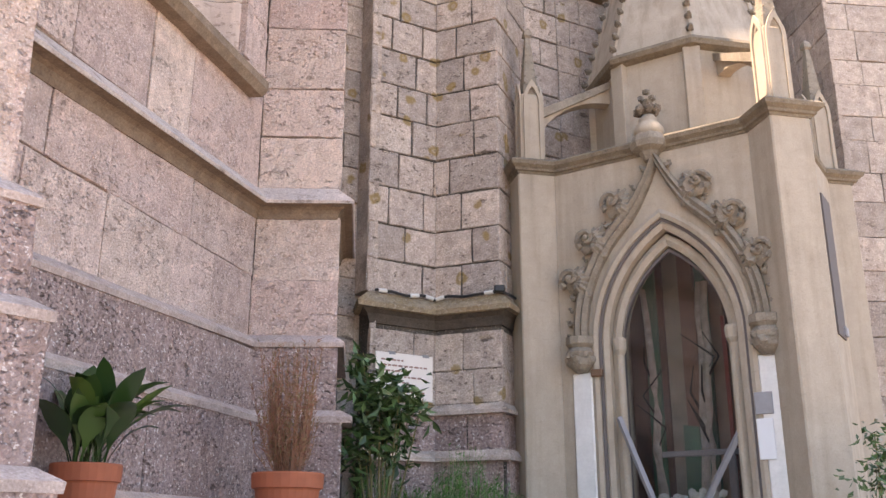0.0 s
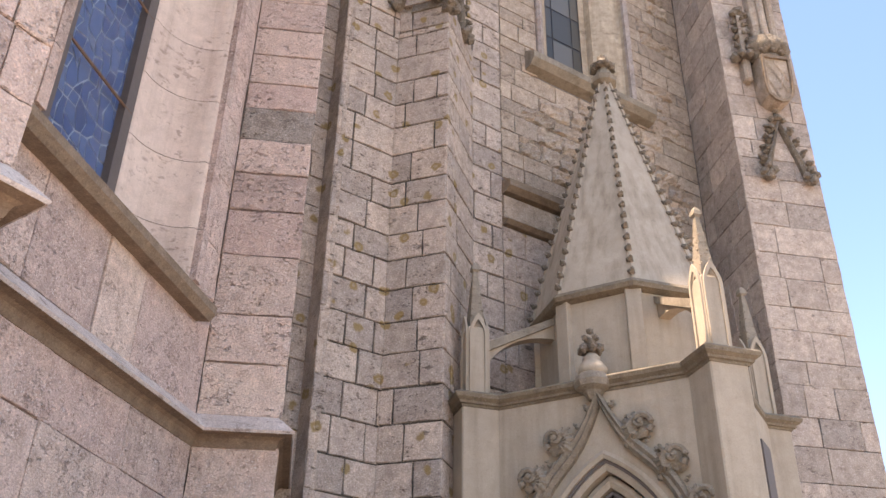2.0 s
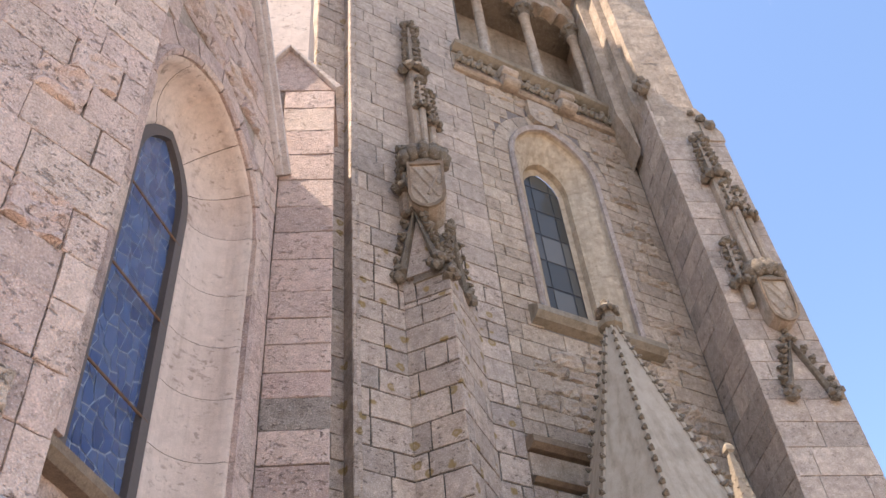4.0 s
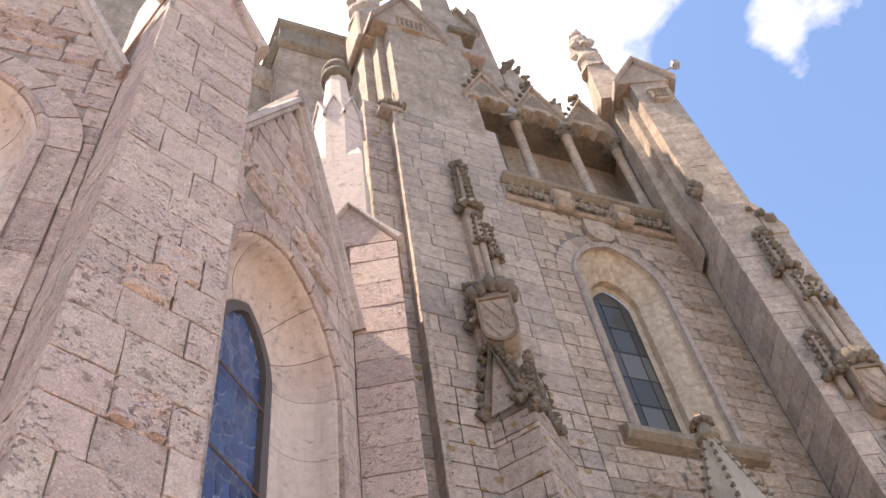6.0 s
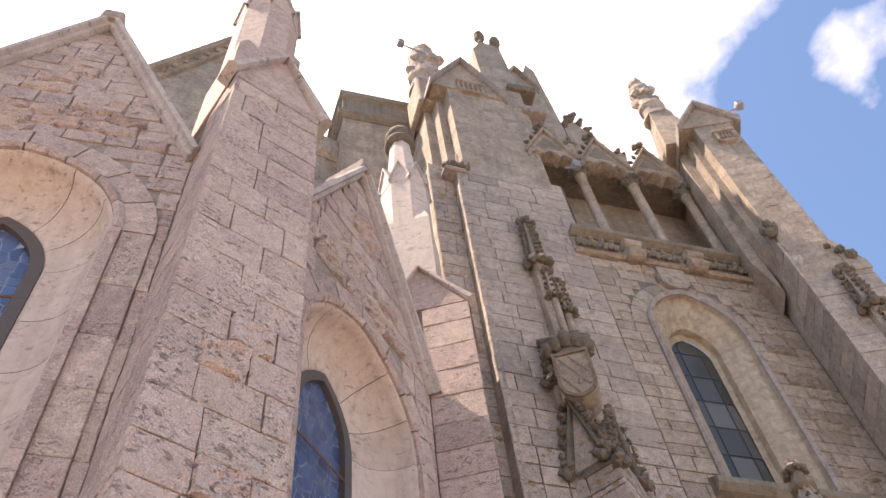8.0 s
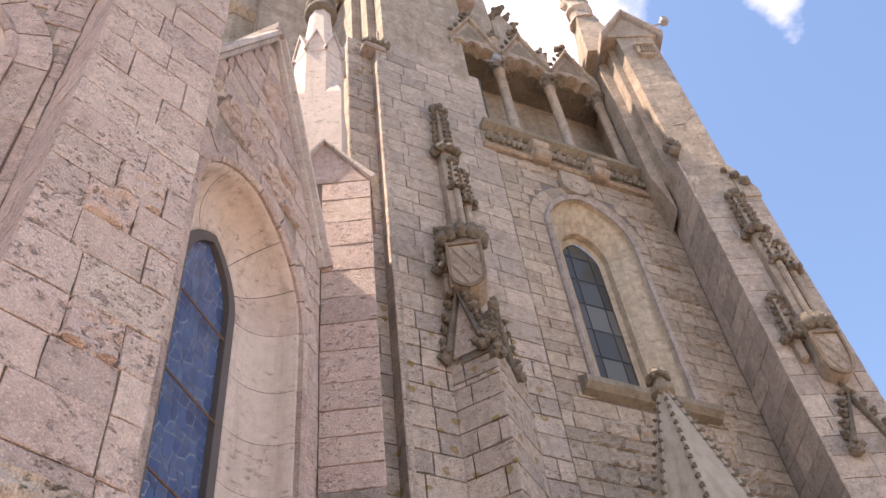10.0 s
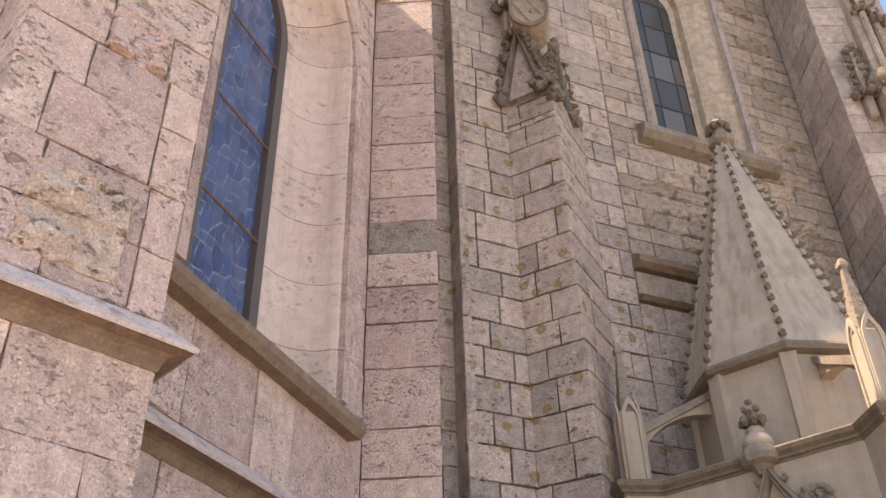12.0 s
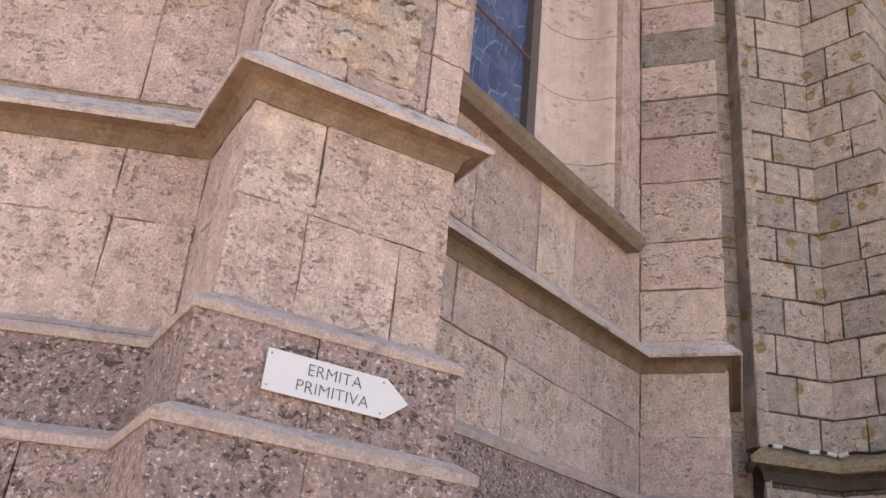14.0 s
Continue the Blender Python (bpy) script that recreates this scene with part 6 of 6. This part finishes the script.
gp_ = part("door_pane", prism(B(), arch(0.44, 2.88, 0.775, 10, SC, GZ), 0.15, 0.154), glass, door)
gp_.visible_shadow = False
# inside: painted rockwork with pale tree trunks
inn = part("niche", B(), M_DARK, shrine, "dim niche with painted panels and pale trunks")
cols = [(0.24, 0.14, 0.10), (0.07, 0.15, 0.11), (0.28, 0.20, 0.15), (0.13, 0.08, 0.065), (0.09, 0.18, 0.12), (0.30, 0.07, 0.06), (0.31, 0.26, 0.21)]
mats = [plain("painted_panel", q, 0.7, amt=0.5, scale=9) for q in cols]
x = -0.85
k = 0
while x < 0.85:
    w = rnd.uniform(0.05, 0.16)
    part("painted_panel", prism(B(), [(x, GZ), (x + w - 0.004, GZ), (x + w - 0.004 + rnd.uniform(-.02, .02), 4.4), (x + rnd.uniform(-.01, .02), 4.4)], 0.85 - rnd.uniform(0, 0.05), 0.95), mats[k % 7 if k % 5 else 3], inn)
    x += w
    k += 1
M_BARK = plain("pale_bark", (0.46, 0.40, 0.34), 0.8, amt=0.6, scale=18)
for bx, lean, r in ((0.02, 0.03, 0.045), (0.11, 0.02, 0.05), (-0.28, -0.02, 0.05), (0.55, 0.03, 0.04)):
    pts = [(bx + lean * i * 0.4 + rnd.uniform(-0.02, 0.02), 0.7, GZ + 0.28 * i) for i in range(10)]
    part("tree_trunk", tube(B(), pts, [r * (1 - 0.05 * i) for i in range(10)], 8), M_BARK, inn, "pale tree trunk")
    for i in range(3):
        p = pts[4 + i]
        part("twig", tube(B(), [p, (p[0] + rnd.uniform(-.14, .14), 0.66, p[2] + 0.18), (p[0] + rnd.uniform(-.16, .16), 0.66, p[2] + 0.4)], [0.014, 0.01, 0.005], 5), M_DARK, inn)
part("red_ribbon", box(B(), 0.3, 0.33, 0.68, 0.7, 1.4, 3.2), mats[5], inn)
part("green_cloth", prism(B(), [(-0.1, 1.5), (0.05, 1.5), (0.04, 2.3), (-0.09, 2.32)], 0.7, 0.72), mats[4], inn)
pf = part("picture", box(B(), SC + 0.33, SC + 0.62, 0.5, 0.53, 2.05, 2.42), plain("grey_print", (0.35, 0.35, 0.36), 0.4, amt=0.5, scale=6), inn, "small framed grey picture")
bm = B()
for x0, x1, z0, z1 in ((0.31, 0.34, 2.03, 2.44), (0.61, 0.64, 2.03, 2.44), (0.31, 0.64, 2.41, 2.44), (0.31, 0.64, 2.03, 2.06)):
    box(bm, SC + x0, SC + x1, 0.48, 0.52, z0, z1)
part("picture_frame", bm, plain("dark_red_wood", (0.09, 0.03, 0.025), 0.5), pf)
part("white_flowers", lumps(B(), [(rnd.uniform(-0.2, 0.4), 0.35 + rnd.uniform(0, .1), 1.72 + rnd.uniform(-.04, .05), 0.035) for _ in range(24)], rnd), plain("white_petals", (0.7, 0.7, 0.66), 0.7), inn)
# near-black backing puts the niche's inner darkness into its colour
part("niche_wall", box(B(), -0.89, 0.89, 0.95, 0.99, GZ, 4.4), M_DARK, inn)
part("floor_slab", box(B(), -1.0, 1.0, -0.3, 1.7, 0.9, 1.04, 0.02), M_WHITE, shrine)

# ---- signs ----
def letters(name, text, size, mat, parent, m, label=""):
    cu = bpy.data.curves.new(name, "FONT")
    cu.offset = -0.0016
    cu.body, cu.size, cu.extrude, cu.align_x, cu.align_y = text, size, 0.0012, "CENTER", "CENTER"
    tmp = bpy.data.objects.new(name, cu)
    scene.collection.objects.link(tmp)
    me = bpy.data.meshes.new_from_object(tmp.evaluated_get(bpy.context.evaluated_depsgraph_get()))
    bpy.data.objects.remove(tmp)
    me.materials.clear()
    me.materials.append(mat)
    ob = new(name, me)
    ob.parent = parent
    ob.matrix_basis = m
    return tagged(ob, label)


sg = thing("arrow_sign", m_b1 @ Matrix.Translation((0.51, -0.096, 2.42)) @ Matrix.Rotation(radians(0.8), 4, "Y"), "white enamel arrow sign with dark lettering on the buttress", "sign")
part("plate", prism(B(), [(-0.30, -0.078), (0.185, -0.078), (0.285, 0.0), (0.185, 0.078), (-0.30, 0.078)], -0.006, 0.0), M_SIGN, sg)
rx = Matrix.Rotation(math.pi / 2, 4, "X")
letters("lettering", "ERMITA", 0.066, M_INK, sg, Matrix.Translation((-0.03, -0.008, 0.031)) @ rx)
letters("lettering", "PRIMITIVA", 0.066, M_INK, sg, Matrix.Translation((-0.03, -0.008, -0.035)) @ rx)
for x, z in ((-0.285, 0.06), (-0.285, -0.06), (0.17, 0.06), (0.17, -0.06)):
    part("screw", lathe(B(), [(0.004, 0), (0.004, 0.003), (0.001, 0.004)], 8), M_STEEL, sg, m=Matrix.Translation((x, -0.006, z)) @ rx)
m_j, L_j = fr2(J0, K)
pq = thing("memorial_plaque", m_j @ Matrix.Translation((0.31, -0.03, 2.69)), "pale marble plaque with faded red lettering on the pier", "plaque")
part("slab", box(B(), -0.27, 0.27, -0.012, 0.012, -0.19, 0.19, 0.004), M_PLQ, pq)
rnd = random.Random(12)
for r, (x0, n) in enumerate(((-0.22, 5), (-0.2, 9), (-0.22, 5), (-0.2, 8), (-0.22, 6), (0.02, 4))):
    x = x0
    z = 0.13 - 0.045 * r - (0.03 if r == 5 else 0)
    for i in range(n):
        w = rnd.uniform(0.02, 0.05)
        if x + w > 0.24:
            break
        part("lettering_bar", box(B(), x, x + w, -0.0135, -0.011, z - 0.007, z + 0.007), M_INK2, pq)
        x += w + 0.012
for x in (-0.12, 0.2):
    part("clip", box(B(), x - 0.03, x + 0.03, -0.016, 0.0, 0.175, 0.2), M_STEEL, pq)

# cable on the string course
cb = thing("cable", Matrix(), "black cable with white sleeves along the tower string course", "cable")
pts = []
for a_, b_ in ((J0, K), (K, TBR), (TBR, SR)):
    d = (b_ - a_).normalized()
    n = Vector((d.y, -d.x))
    for t in (0.02, 0.25, 0.5, 0.75, 0.98):
        p = a_ + (b_ - a_) * t + n * 0.06
        pts.append((p.x, p.y, 3.385 + 0.012 * math.sin(t * 6.28 + len(pts))))
part("wire", tube(B(), pts, 0.013, 6), M_CABLE, cb)
for i in (0, 2, 3, 5, 8):
    p, q = Vector(pts[i]), Vector(pts[i + 1])
    part("sleeve", tube(B(), [p.lerp(q, 0.2), p.lerp(q, 0.75)], 0.018, 8), M_CABLEW, cb)
part("junction", box(B(), TBR.x - 0.06, TBR.x + 0.03, TBR.y - 0.1, TBR.y - 0.03, 3.38, 3.44, 0.01), M_CABLE, cb)

# ---- plants ----
def pot(name, m, r, h, label):
    t = thing(name, m, label, "potted plant", "potted plants")
    p = part("pot", lathe(B(), [(r * 0.68, 0), (r * 0.9, h * 0.78), (r * 0.92, h * 0.8), (r * 1.0, h * 0.81), (r * 1.02, h * 0.98), (r * 1.0, h), (r * 0.9, h), (r * 0.88, h * 0.9)], 28), M_TERRA, t, "terracotta pot with a thick rim", smooth=False)
    part("soil", lathe(B(), [(r * 0.89, h * 0.86), (r * 0.89, h * 0.9)], 20), M_SOIL, t)
    return t


def strap_leaf(bm, base, az, length, lean, width, droop, rnd):
    rows = []
    d = Vector((math.cos(az), math.sin(az), 0))
    side = Vector((-d.y, d.x, 0))
    for i in range(9):
        t = i / 8
        stalk = t < 0.3
        w = width * (0.07 if t < 0.36 else math.sin(math.pi * min(1, (t - 0.36) / 0.64) ** 0.75) ** 0.75 + 0.01)
        out = length * (lean * t + droop * t * t * 0.5)
        up = length * (t * math.sqrt(max(0.05, 1 - lean * lean)) - droop * t * t * t * 0.6)
        c_ = Vector(base) + d * out + Vector((0, 0, up))
        rows.append([c_ - side * w + Vector((0, 0, 0.25 * w)), c_ - d * 0.004, c_ + side * w + Vector((0, 0, 0.25 * w))])
    loft(bm, rows)


rnd = random.Random(21)
t1 = pot("potted_aspidistra", Matrix.Translation((-1.519, 4.197, 1.32)), 0.152, 0.40, "broad-leaved dark green aspidistra in a terracotta pot")
for i in range(46):
    bm = B()
    a = rnd.gauss(-0.2, 1.25)
    strap_leaf(bm, (rnd.uniform(-.06, .06), rnd.uniform(-.06, .06), 0.36), a, rnd.uniform(0.38, 0.62), rnd.uniform(0.05, 0.5), rnd.uniform(0.042, 0.072), rnd.uniform(0.1, 0.7), rnd)
    part("leaf", bm, M_LEAF, t1, smooth=True)
t2 = pot("potted_dry_shrub", Matrix.Translation((-0.861, 5.521, 1.32)), 0.205, 0.45, "withered red-brown shrub in a terracotta pot")
bm, bl = B(), B()
for i in range(130):
    a = rnd.uniform(-math.pi, math.pi)
    r0 = rnd.uniform(0, 0.08)
    hh = rnd.uniform(0.3, 0.84)
    sp = rnd.uniform(0.02, 0.2)
    p0 = Vector((r0 * math.cos(a), r0 * math.sin(a), 0.4))
    p1 = p0 + Vector((sp * 0.7 * math.cos(a), sp * 0.7 * math.sin(a), hh * 0.5))
    p2 = p0 + Vector((sp * math.cos(a) + rnd.uniform(-.03, .03), sp * math.sin(a) + rnd.uniform(-.03, .03), hh))
    tube(bm, [p0, p1, p2], [0.0026, 0.0018, 0.0008], 3)
    for k in range(38):
        t = rnd.uniform(0.2, 1)
        q = p0.lerp(p1, t * 2) if t < 0.5 else p1.lerp(p2, t * 2 - 1)
        dv = Vector((rnd.uniform(-1, 1), rnd.uniform(-1, 1), rnd.uniform(0.2, 1.4))).normalized() * rnd.uniform(0.02, 0.055)
        sd = dv.cross(Vector((rnd.uniform(-1, 1), rnd.uniform(-1, 1), 0.3))).normalized() * 0.0034
        bl.faces.new([bl.verts.new(q - sd), bl.verts.new(q + sd), bl.verts.new(q + dv)])
tagged(part("brush", bm, M_TWIG, t2), "dry red-brown twigs", kind="stuff")
tagged(part("needles", bl, M_DRYLEAF, t2), "dry feathery needles", kind="stuff")


def leafy(bm, c_, spread, n, size, rnd, mat=None):
    """Small pointed leaves round a centre."""
    for _ in range(n):
        o = Vector((rnd.gauss(0, 1), rnd.gauss(0, 1), rnd.gauss(0, 1)))
        p = Vector(c_) + Vector((o.x * spread[0], o.y * spread[1], o.z * spread[2]))
        d = Vector((rnd.uniform(-1, 1), rnd.uniform(-1, 1), rnd.uniform(-0.9, 0.5))).normalized()
        s_ = d.cross(Vector((rnd.uniform(-1, 1), rnd.uniform(-1, 1), 1))).normalized()
        L = size * rnd.uniform(0.7, 1.3)
        nn = d.cross(s_) * L * 0.1
        vs = [bm.verts.new(p), bm.verts.new(p + d * L * 0.45 + s_ * L * 0.23 + nn), bm.verts.new(p + d * L), bm.verts.new(p + d * L * 0.45 - s_ * L * 0.23 + nn)]
        bm.faces.new(vs)


def bush(name, base, clumps, size, label, seed):
    r_ = random.Random(seed)
    t = thing(name, Matrix.Translation(base), label, "shrub", "shrubs")
    bl = B()
    for i, (x, y, z, s_, n) in enumerate(clumps):
        part("stem", tube(B(), [(r_.uniform(-.06, .06), r_.uniform(-.04, .04), 0), (x * 0.5, y * 0.5, z * 0.55), (x, y, z + 0.05)], [0.009, 0.007, 0.004], 6), M_STEM, t)
        leafy(bl, (x, y, z), (s_, s_, s_ * 1.1), n, size, r_)
    tagged(part("foliage", bl, M_SHRUB, t), kind="stuff")
    return t


bush("shrub", (-0.42, 6.55, 1.0), [(-0.13, 0, 1.63, 0.045, 40), (-0.1, 0, 1.45, 0.08, 90), (0.0, -.05, 1.4, 0.09, 90), (0.14, -0.05, 1.36, 0.08, 80), (0.02, 0.05, 1.25, 0.1, 110), (0.15, 0, 1.22, 0.07, 70), (-0.12, 0, 1.15, 0.09, 90), (0.05, 0, 1.02, 0.09, 70), (-0.15, 0, 0.95, 0.08, 60), (0.3, -0.02, 1.3, 0.035, 10)], 0.105, "leafy green shrub against the tower foot", 5)
bush("shrub", (2.75, 6.05, 1.0), [(0.02, 0, 1.0, 0.06, 60), (0.1, 0, 0.9, 0.08, 80), (0.0, 0, 0.78, 0.08, 80), (0.15, 0, 0.72, 0.1, 90), (0.05, 0, 0.55, 0.1, 90)], 0.06, "small glossy evergreen shrub beside the shrine", 6)
fern = thing("low_foliage", Matrix(), "low feathery green foliage in the bed", "plants", kind="stuff")
bm = B()
r_ = random.Random(9)
for i in range(420):
    x, y = r_.uniform(-0.6, 0.55), r_.uniform(6.7, 7.2)
    h = 0.66 + r_.uniform(0.0, 0.42) * (0.6 + 0.4 * math.sin(x * 9))
    p0 = Vector((x, y, 1.0))
    p1 = p0 + Vector((r_.uniform(-.1, .1), r_.uniform(-.1, .1), h))
    tube(bm, [p0, p0.lerp(p1, 0.6) + Vector((r_.uniform(-.02, .02), 0, 0)), p1], [0.003, 0.002, 0.001], 3)
    for k in range(9):
        q = p0.lerp(p1, r_.uniform(0.55, 1))
        dv = Vector((r_.uniform(-1, 1), r_.uniform(-1, 1), r_.uniform(-0.2, 1))).normalized() * r_.uniform(0.03, 0.07)
        sd = dv.cross(Vector((0.3, 0.2, 1))).normalized() * 0.006
        bm.faces.new([bm.verts.new(q - sd), bm.verts.new(q + sd), bm.verts.new(q + dv)])
part("fronds", bm, M_FERN, fern)
# low stone step that carries the pots
bm = moulding(B(), [A4 + Vector((0.12, 0.1)), C + Vector((0.15, -0.2)), A6 + Vector((0, -0.2))], [(-0.2, 0.5), (1.15, 0.5), (1.15, 1.29), (1.12, 1.32), (-0.2, 1.32)])
tagged(obj("stone_step", bm, M_PINKM), "low stone step along the apse foot", "step", kind="structure")


# ---- stones of walls, last ----
apse_stones(wall_a, m_w0, 31)
apse_stones(wall_b, m_w1, 47)
# near buttress: face and both flanks
for m_, L_, sd, ea, eb in ((m_b1, L_b1, 60, 1, 1), (m_b1l, L_b1l, 70, 0, 0.8), (m_b1r, L_b1r, 80, 0.8, 0)):
    for k, (z0, z1, o_) in enumerate(((1.0, Z_LOW, 0.215), (Z_LOW + 0.02, Z_LEDGE - 0.02, 0.145), (Z_LEDGE + 0.02, Z_BAND - 0.05, 0.075))):
        ashlar(but1, m_, -ea * o_, L_ + eb * o_, [z0, z1], sd + k, M_CONG, 0.5, 1.0, out=o_, gap=0.006)
    ashlar(but1, m_, 0, L_, [Z_BAND - 0.02, 3.12, Z_COP - 0.07], sd + 3, M_PINK, 0.4, 0.7, rough=0.0, gap=0.004)
    ashlar(but1, m_, 0, L_, courses(Z_COP + 0.12, 10.72, 0.26, 0.42, 61), sd + 4, M_PINKR, 0.3, 0.66, rough=0.3, gap=0.009)
# second buttress: one or two stones a course
ashlar(but2, m_b2, -0.02, L_b2 + 0.2, [1.0, Z_LOW], 90, M_CONG, 0.5, 1.0, out=0.215, whole=True)
ashlar(but2, m_b2, -0.02, L_b2 + 0.1, [Z_LOW + 0.02, Z_LEDGE - 0.02], 91, M_CONG, 0.5, 1.0, out=0.145, whole=True)
ashlar(but2, m_b2, -0.02, L_b2 + 0.05, [Z_LEDGE + 0.02, Z_BAND + 0.0], 92, M_CONG, 0.5, 1.0, out=0.075, whole=True)
ashlar(but2, m_b2, 0.0, L_b2 + 0.03, [Z_BAND + 0.05, 3.17, Z_COP - 0.02], 93, M_PINK, 0.5, 1.0, whole=True, gap=0.004)
ashlar(but2, m_b2, 0.0, L_b2 + 0.03, [Z_COP + 0.2, 4.28, 4.68, 5.2, 5.62, 5.98, 6.33], 95, M_PINKR, 0.5, 1.0, whole=True, gap=0.01)
ashlar(but2, m_b2, 0.0, L_b2 + 0.03, [6.33, 6.67], 96, M_PINKD, 0.5, 1.0, whole=True, gap=0.01)
ashlar(but2, m_b2, 0.0, L_b2 + 0.03, [6.67, 6.95, 7.28, 7.6, 7.95, 8.4, 8.8, 9.2, 9.65, 10.1, 10.55, 11.0, 11.36], 94, M_PINKR, 0.5, 1.0, whole=True, gap=0.01)
# pier and spur
ashlar(pier, m_p @ Matrix.Translation((0, 0.22, 0)), -0.5, -0.03, courses(1.0, 17.6, 0.29, 0.36, 99), 98, M_GREY, 0.3, 0.6, gap=0.013)
rp = courses(3.38, 17.4, 0.29, 0.36, 100)
ashlar(pier, m_p, 0, L_p, [1.0, 2.02], 101, M_CONG, 0.4, 0.8, out=0.04)
ashlar(pier, m_p, 0, L_p, [2.08, 2.40], 102, M_CONG, 0.4, 0.8)
ashlar(pier, m_p, 0, L_p, [2.48, 2.76, 3.08], 103, M_GREY, 0.3, 0.6)
ashlar(pier, m_p, -0.045, L_p, [z for z in rp if z < 10.4], 104, M_GREY, 0.3, 0.6, gap=0.018)
ashlar(pier, m_p, -0.045, L_p, [max(z for z in rp if z < 10.4)] + [z for z in rp if z >= 10.4], 107, M_GREYS, 0.4, 0.85, gap=0.01)
ashlar(pier, m_p @ Matrix.Translation((0.14, 0, 0)), 0, L_p - 0.36, courses(17.4, 21.1, 0.28, 0.36, 5), 105, M_TAN, 0.3, 0.6)
ashlar(pier, m_jb, 0.8, L_jb, courses(1.0, 17.8, 0.28, 0.4, 7), 106, M_GREY, 0.3, 0.6)
rs = [z for z in rp if z < 9.0] + [9.0, 9.3]
for m_, L_, sd in ((m_sf, L_sf, 110), (m_sr, L_sr, 120)):
    ashlar(spur, m_, 0, L_, [1.0, 2.02], sd, M_CONG, 0.4, 0.8, out=0.04)
    ashlar(spur, m_, 0, L_, [2.08, 2.40], sd + 1, M_CONG, 0.3, 0.6)
    ashlar(spur, m_, 0, L_, [2.48, 2.76, 3.08], sd + 2, M_GREY, 0.3, 0.6)
    ashlar(spur, m_, 0, L_, rs, sd + 3, M_GREY, 0.26, 0.6, gap=0.018)
# belfry wall
def tclip(z0, z1):
    h = arch_half(TW["a"] + 0.09 if z1 < TW["spr"] else TW["a"] + 0.36, TW["spr"], TW["rise"] + (0.1 if z1 < TW["spr"] else 0.4), z0 + 0.02)
    if z1 < 9.9 or h <= 0 or z0 > TW["spr"] + TW["rise"] + 0.45:
        return [(0, LT)]
    return [(0, TW["c"] - h), (TW["c"] + h, LT)]


ashlar(tower, m_t, 0, LT, courses(1.0, 7.3, 0.3, 0.4, 130), 131, M_GREY, 0.35, 0.7)
ashlar(tower, m_t, 0, LT, courses(8.0, 15.62, 0.19, 0.3, 132), 133, M_TAN, 0.28, 0.7, rough=0.62, clip=tclip, gap=0.014)
for m_, L_, sd, z1, mt in ((m_fl, L_fl, 140, 15.4, M_GREYS), (m_ff, L_ff, 150, 14.3, M_GREYS)):
    ashlar(far, m_, 0, L_, courses(1.0, z1, 0.3, 0.42, sd), sd + 1, mt, 0.35, 0.7)
ashlar(far, m_fu, 0.05, L_fu, courses(14.3, 20.2, 0.28, 0.4, 160), 161, M_TAN, 0.35, 0.7)
# one deeply weathered block on the near buttress
M_ROUGH = stone("crumbling_limestone", [(0.66, 0.51, 0.42), (0.76, 0.61, 0.50), (0.56, 0.42, 0.33)], vary="noise", pit=1.0, pit_scale=22, pit_dark=0.25, bump=1.3, big=2.0, stain=0.4, stain_col=(0.24, 0.18, 0.13))
for z0, z1 in ((3.88, 4.13), (4.135, 4.36)):
    me, mw, mh = block_mesh(0.48, z1 - z0, 0.06, True, 1, M_ROUGH)
    ob = new("stone", me)
    ob.parent = but1
    ob.matrix_basis = m_b1 @ Matrix.Translation((0.455, -0.014, (z0 + z1) / 2)) @ Matrix.Diagonal((0.48 / mw, 1, (z1 - z0) / mh, 1))
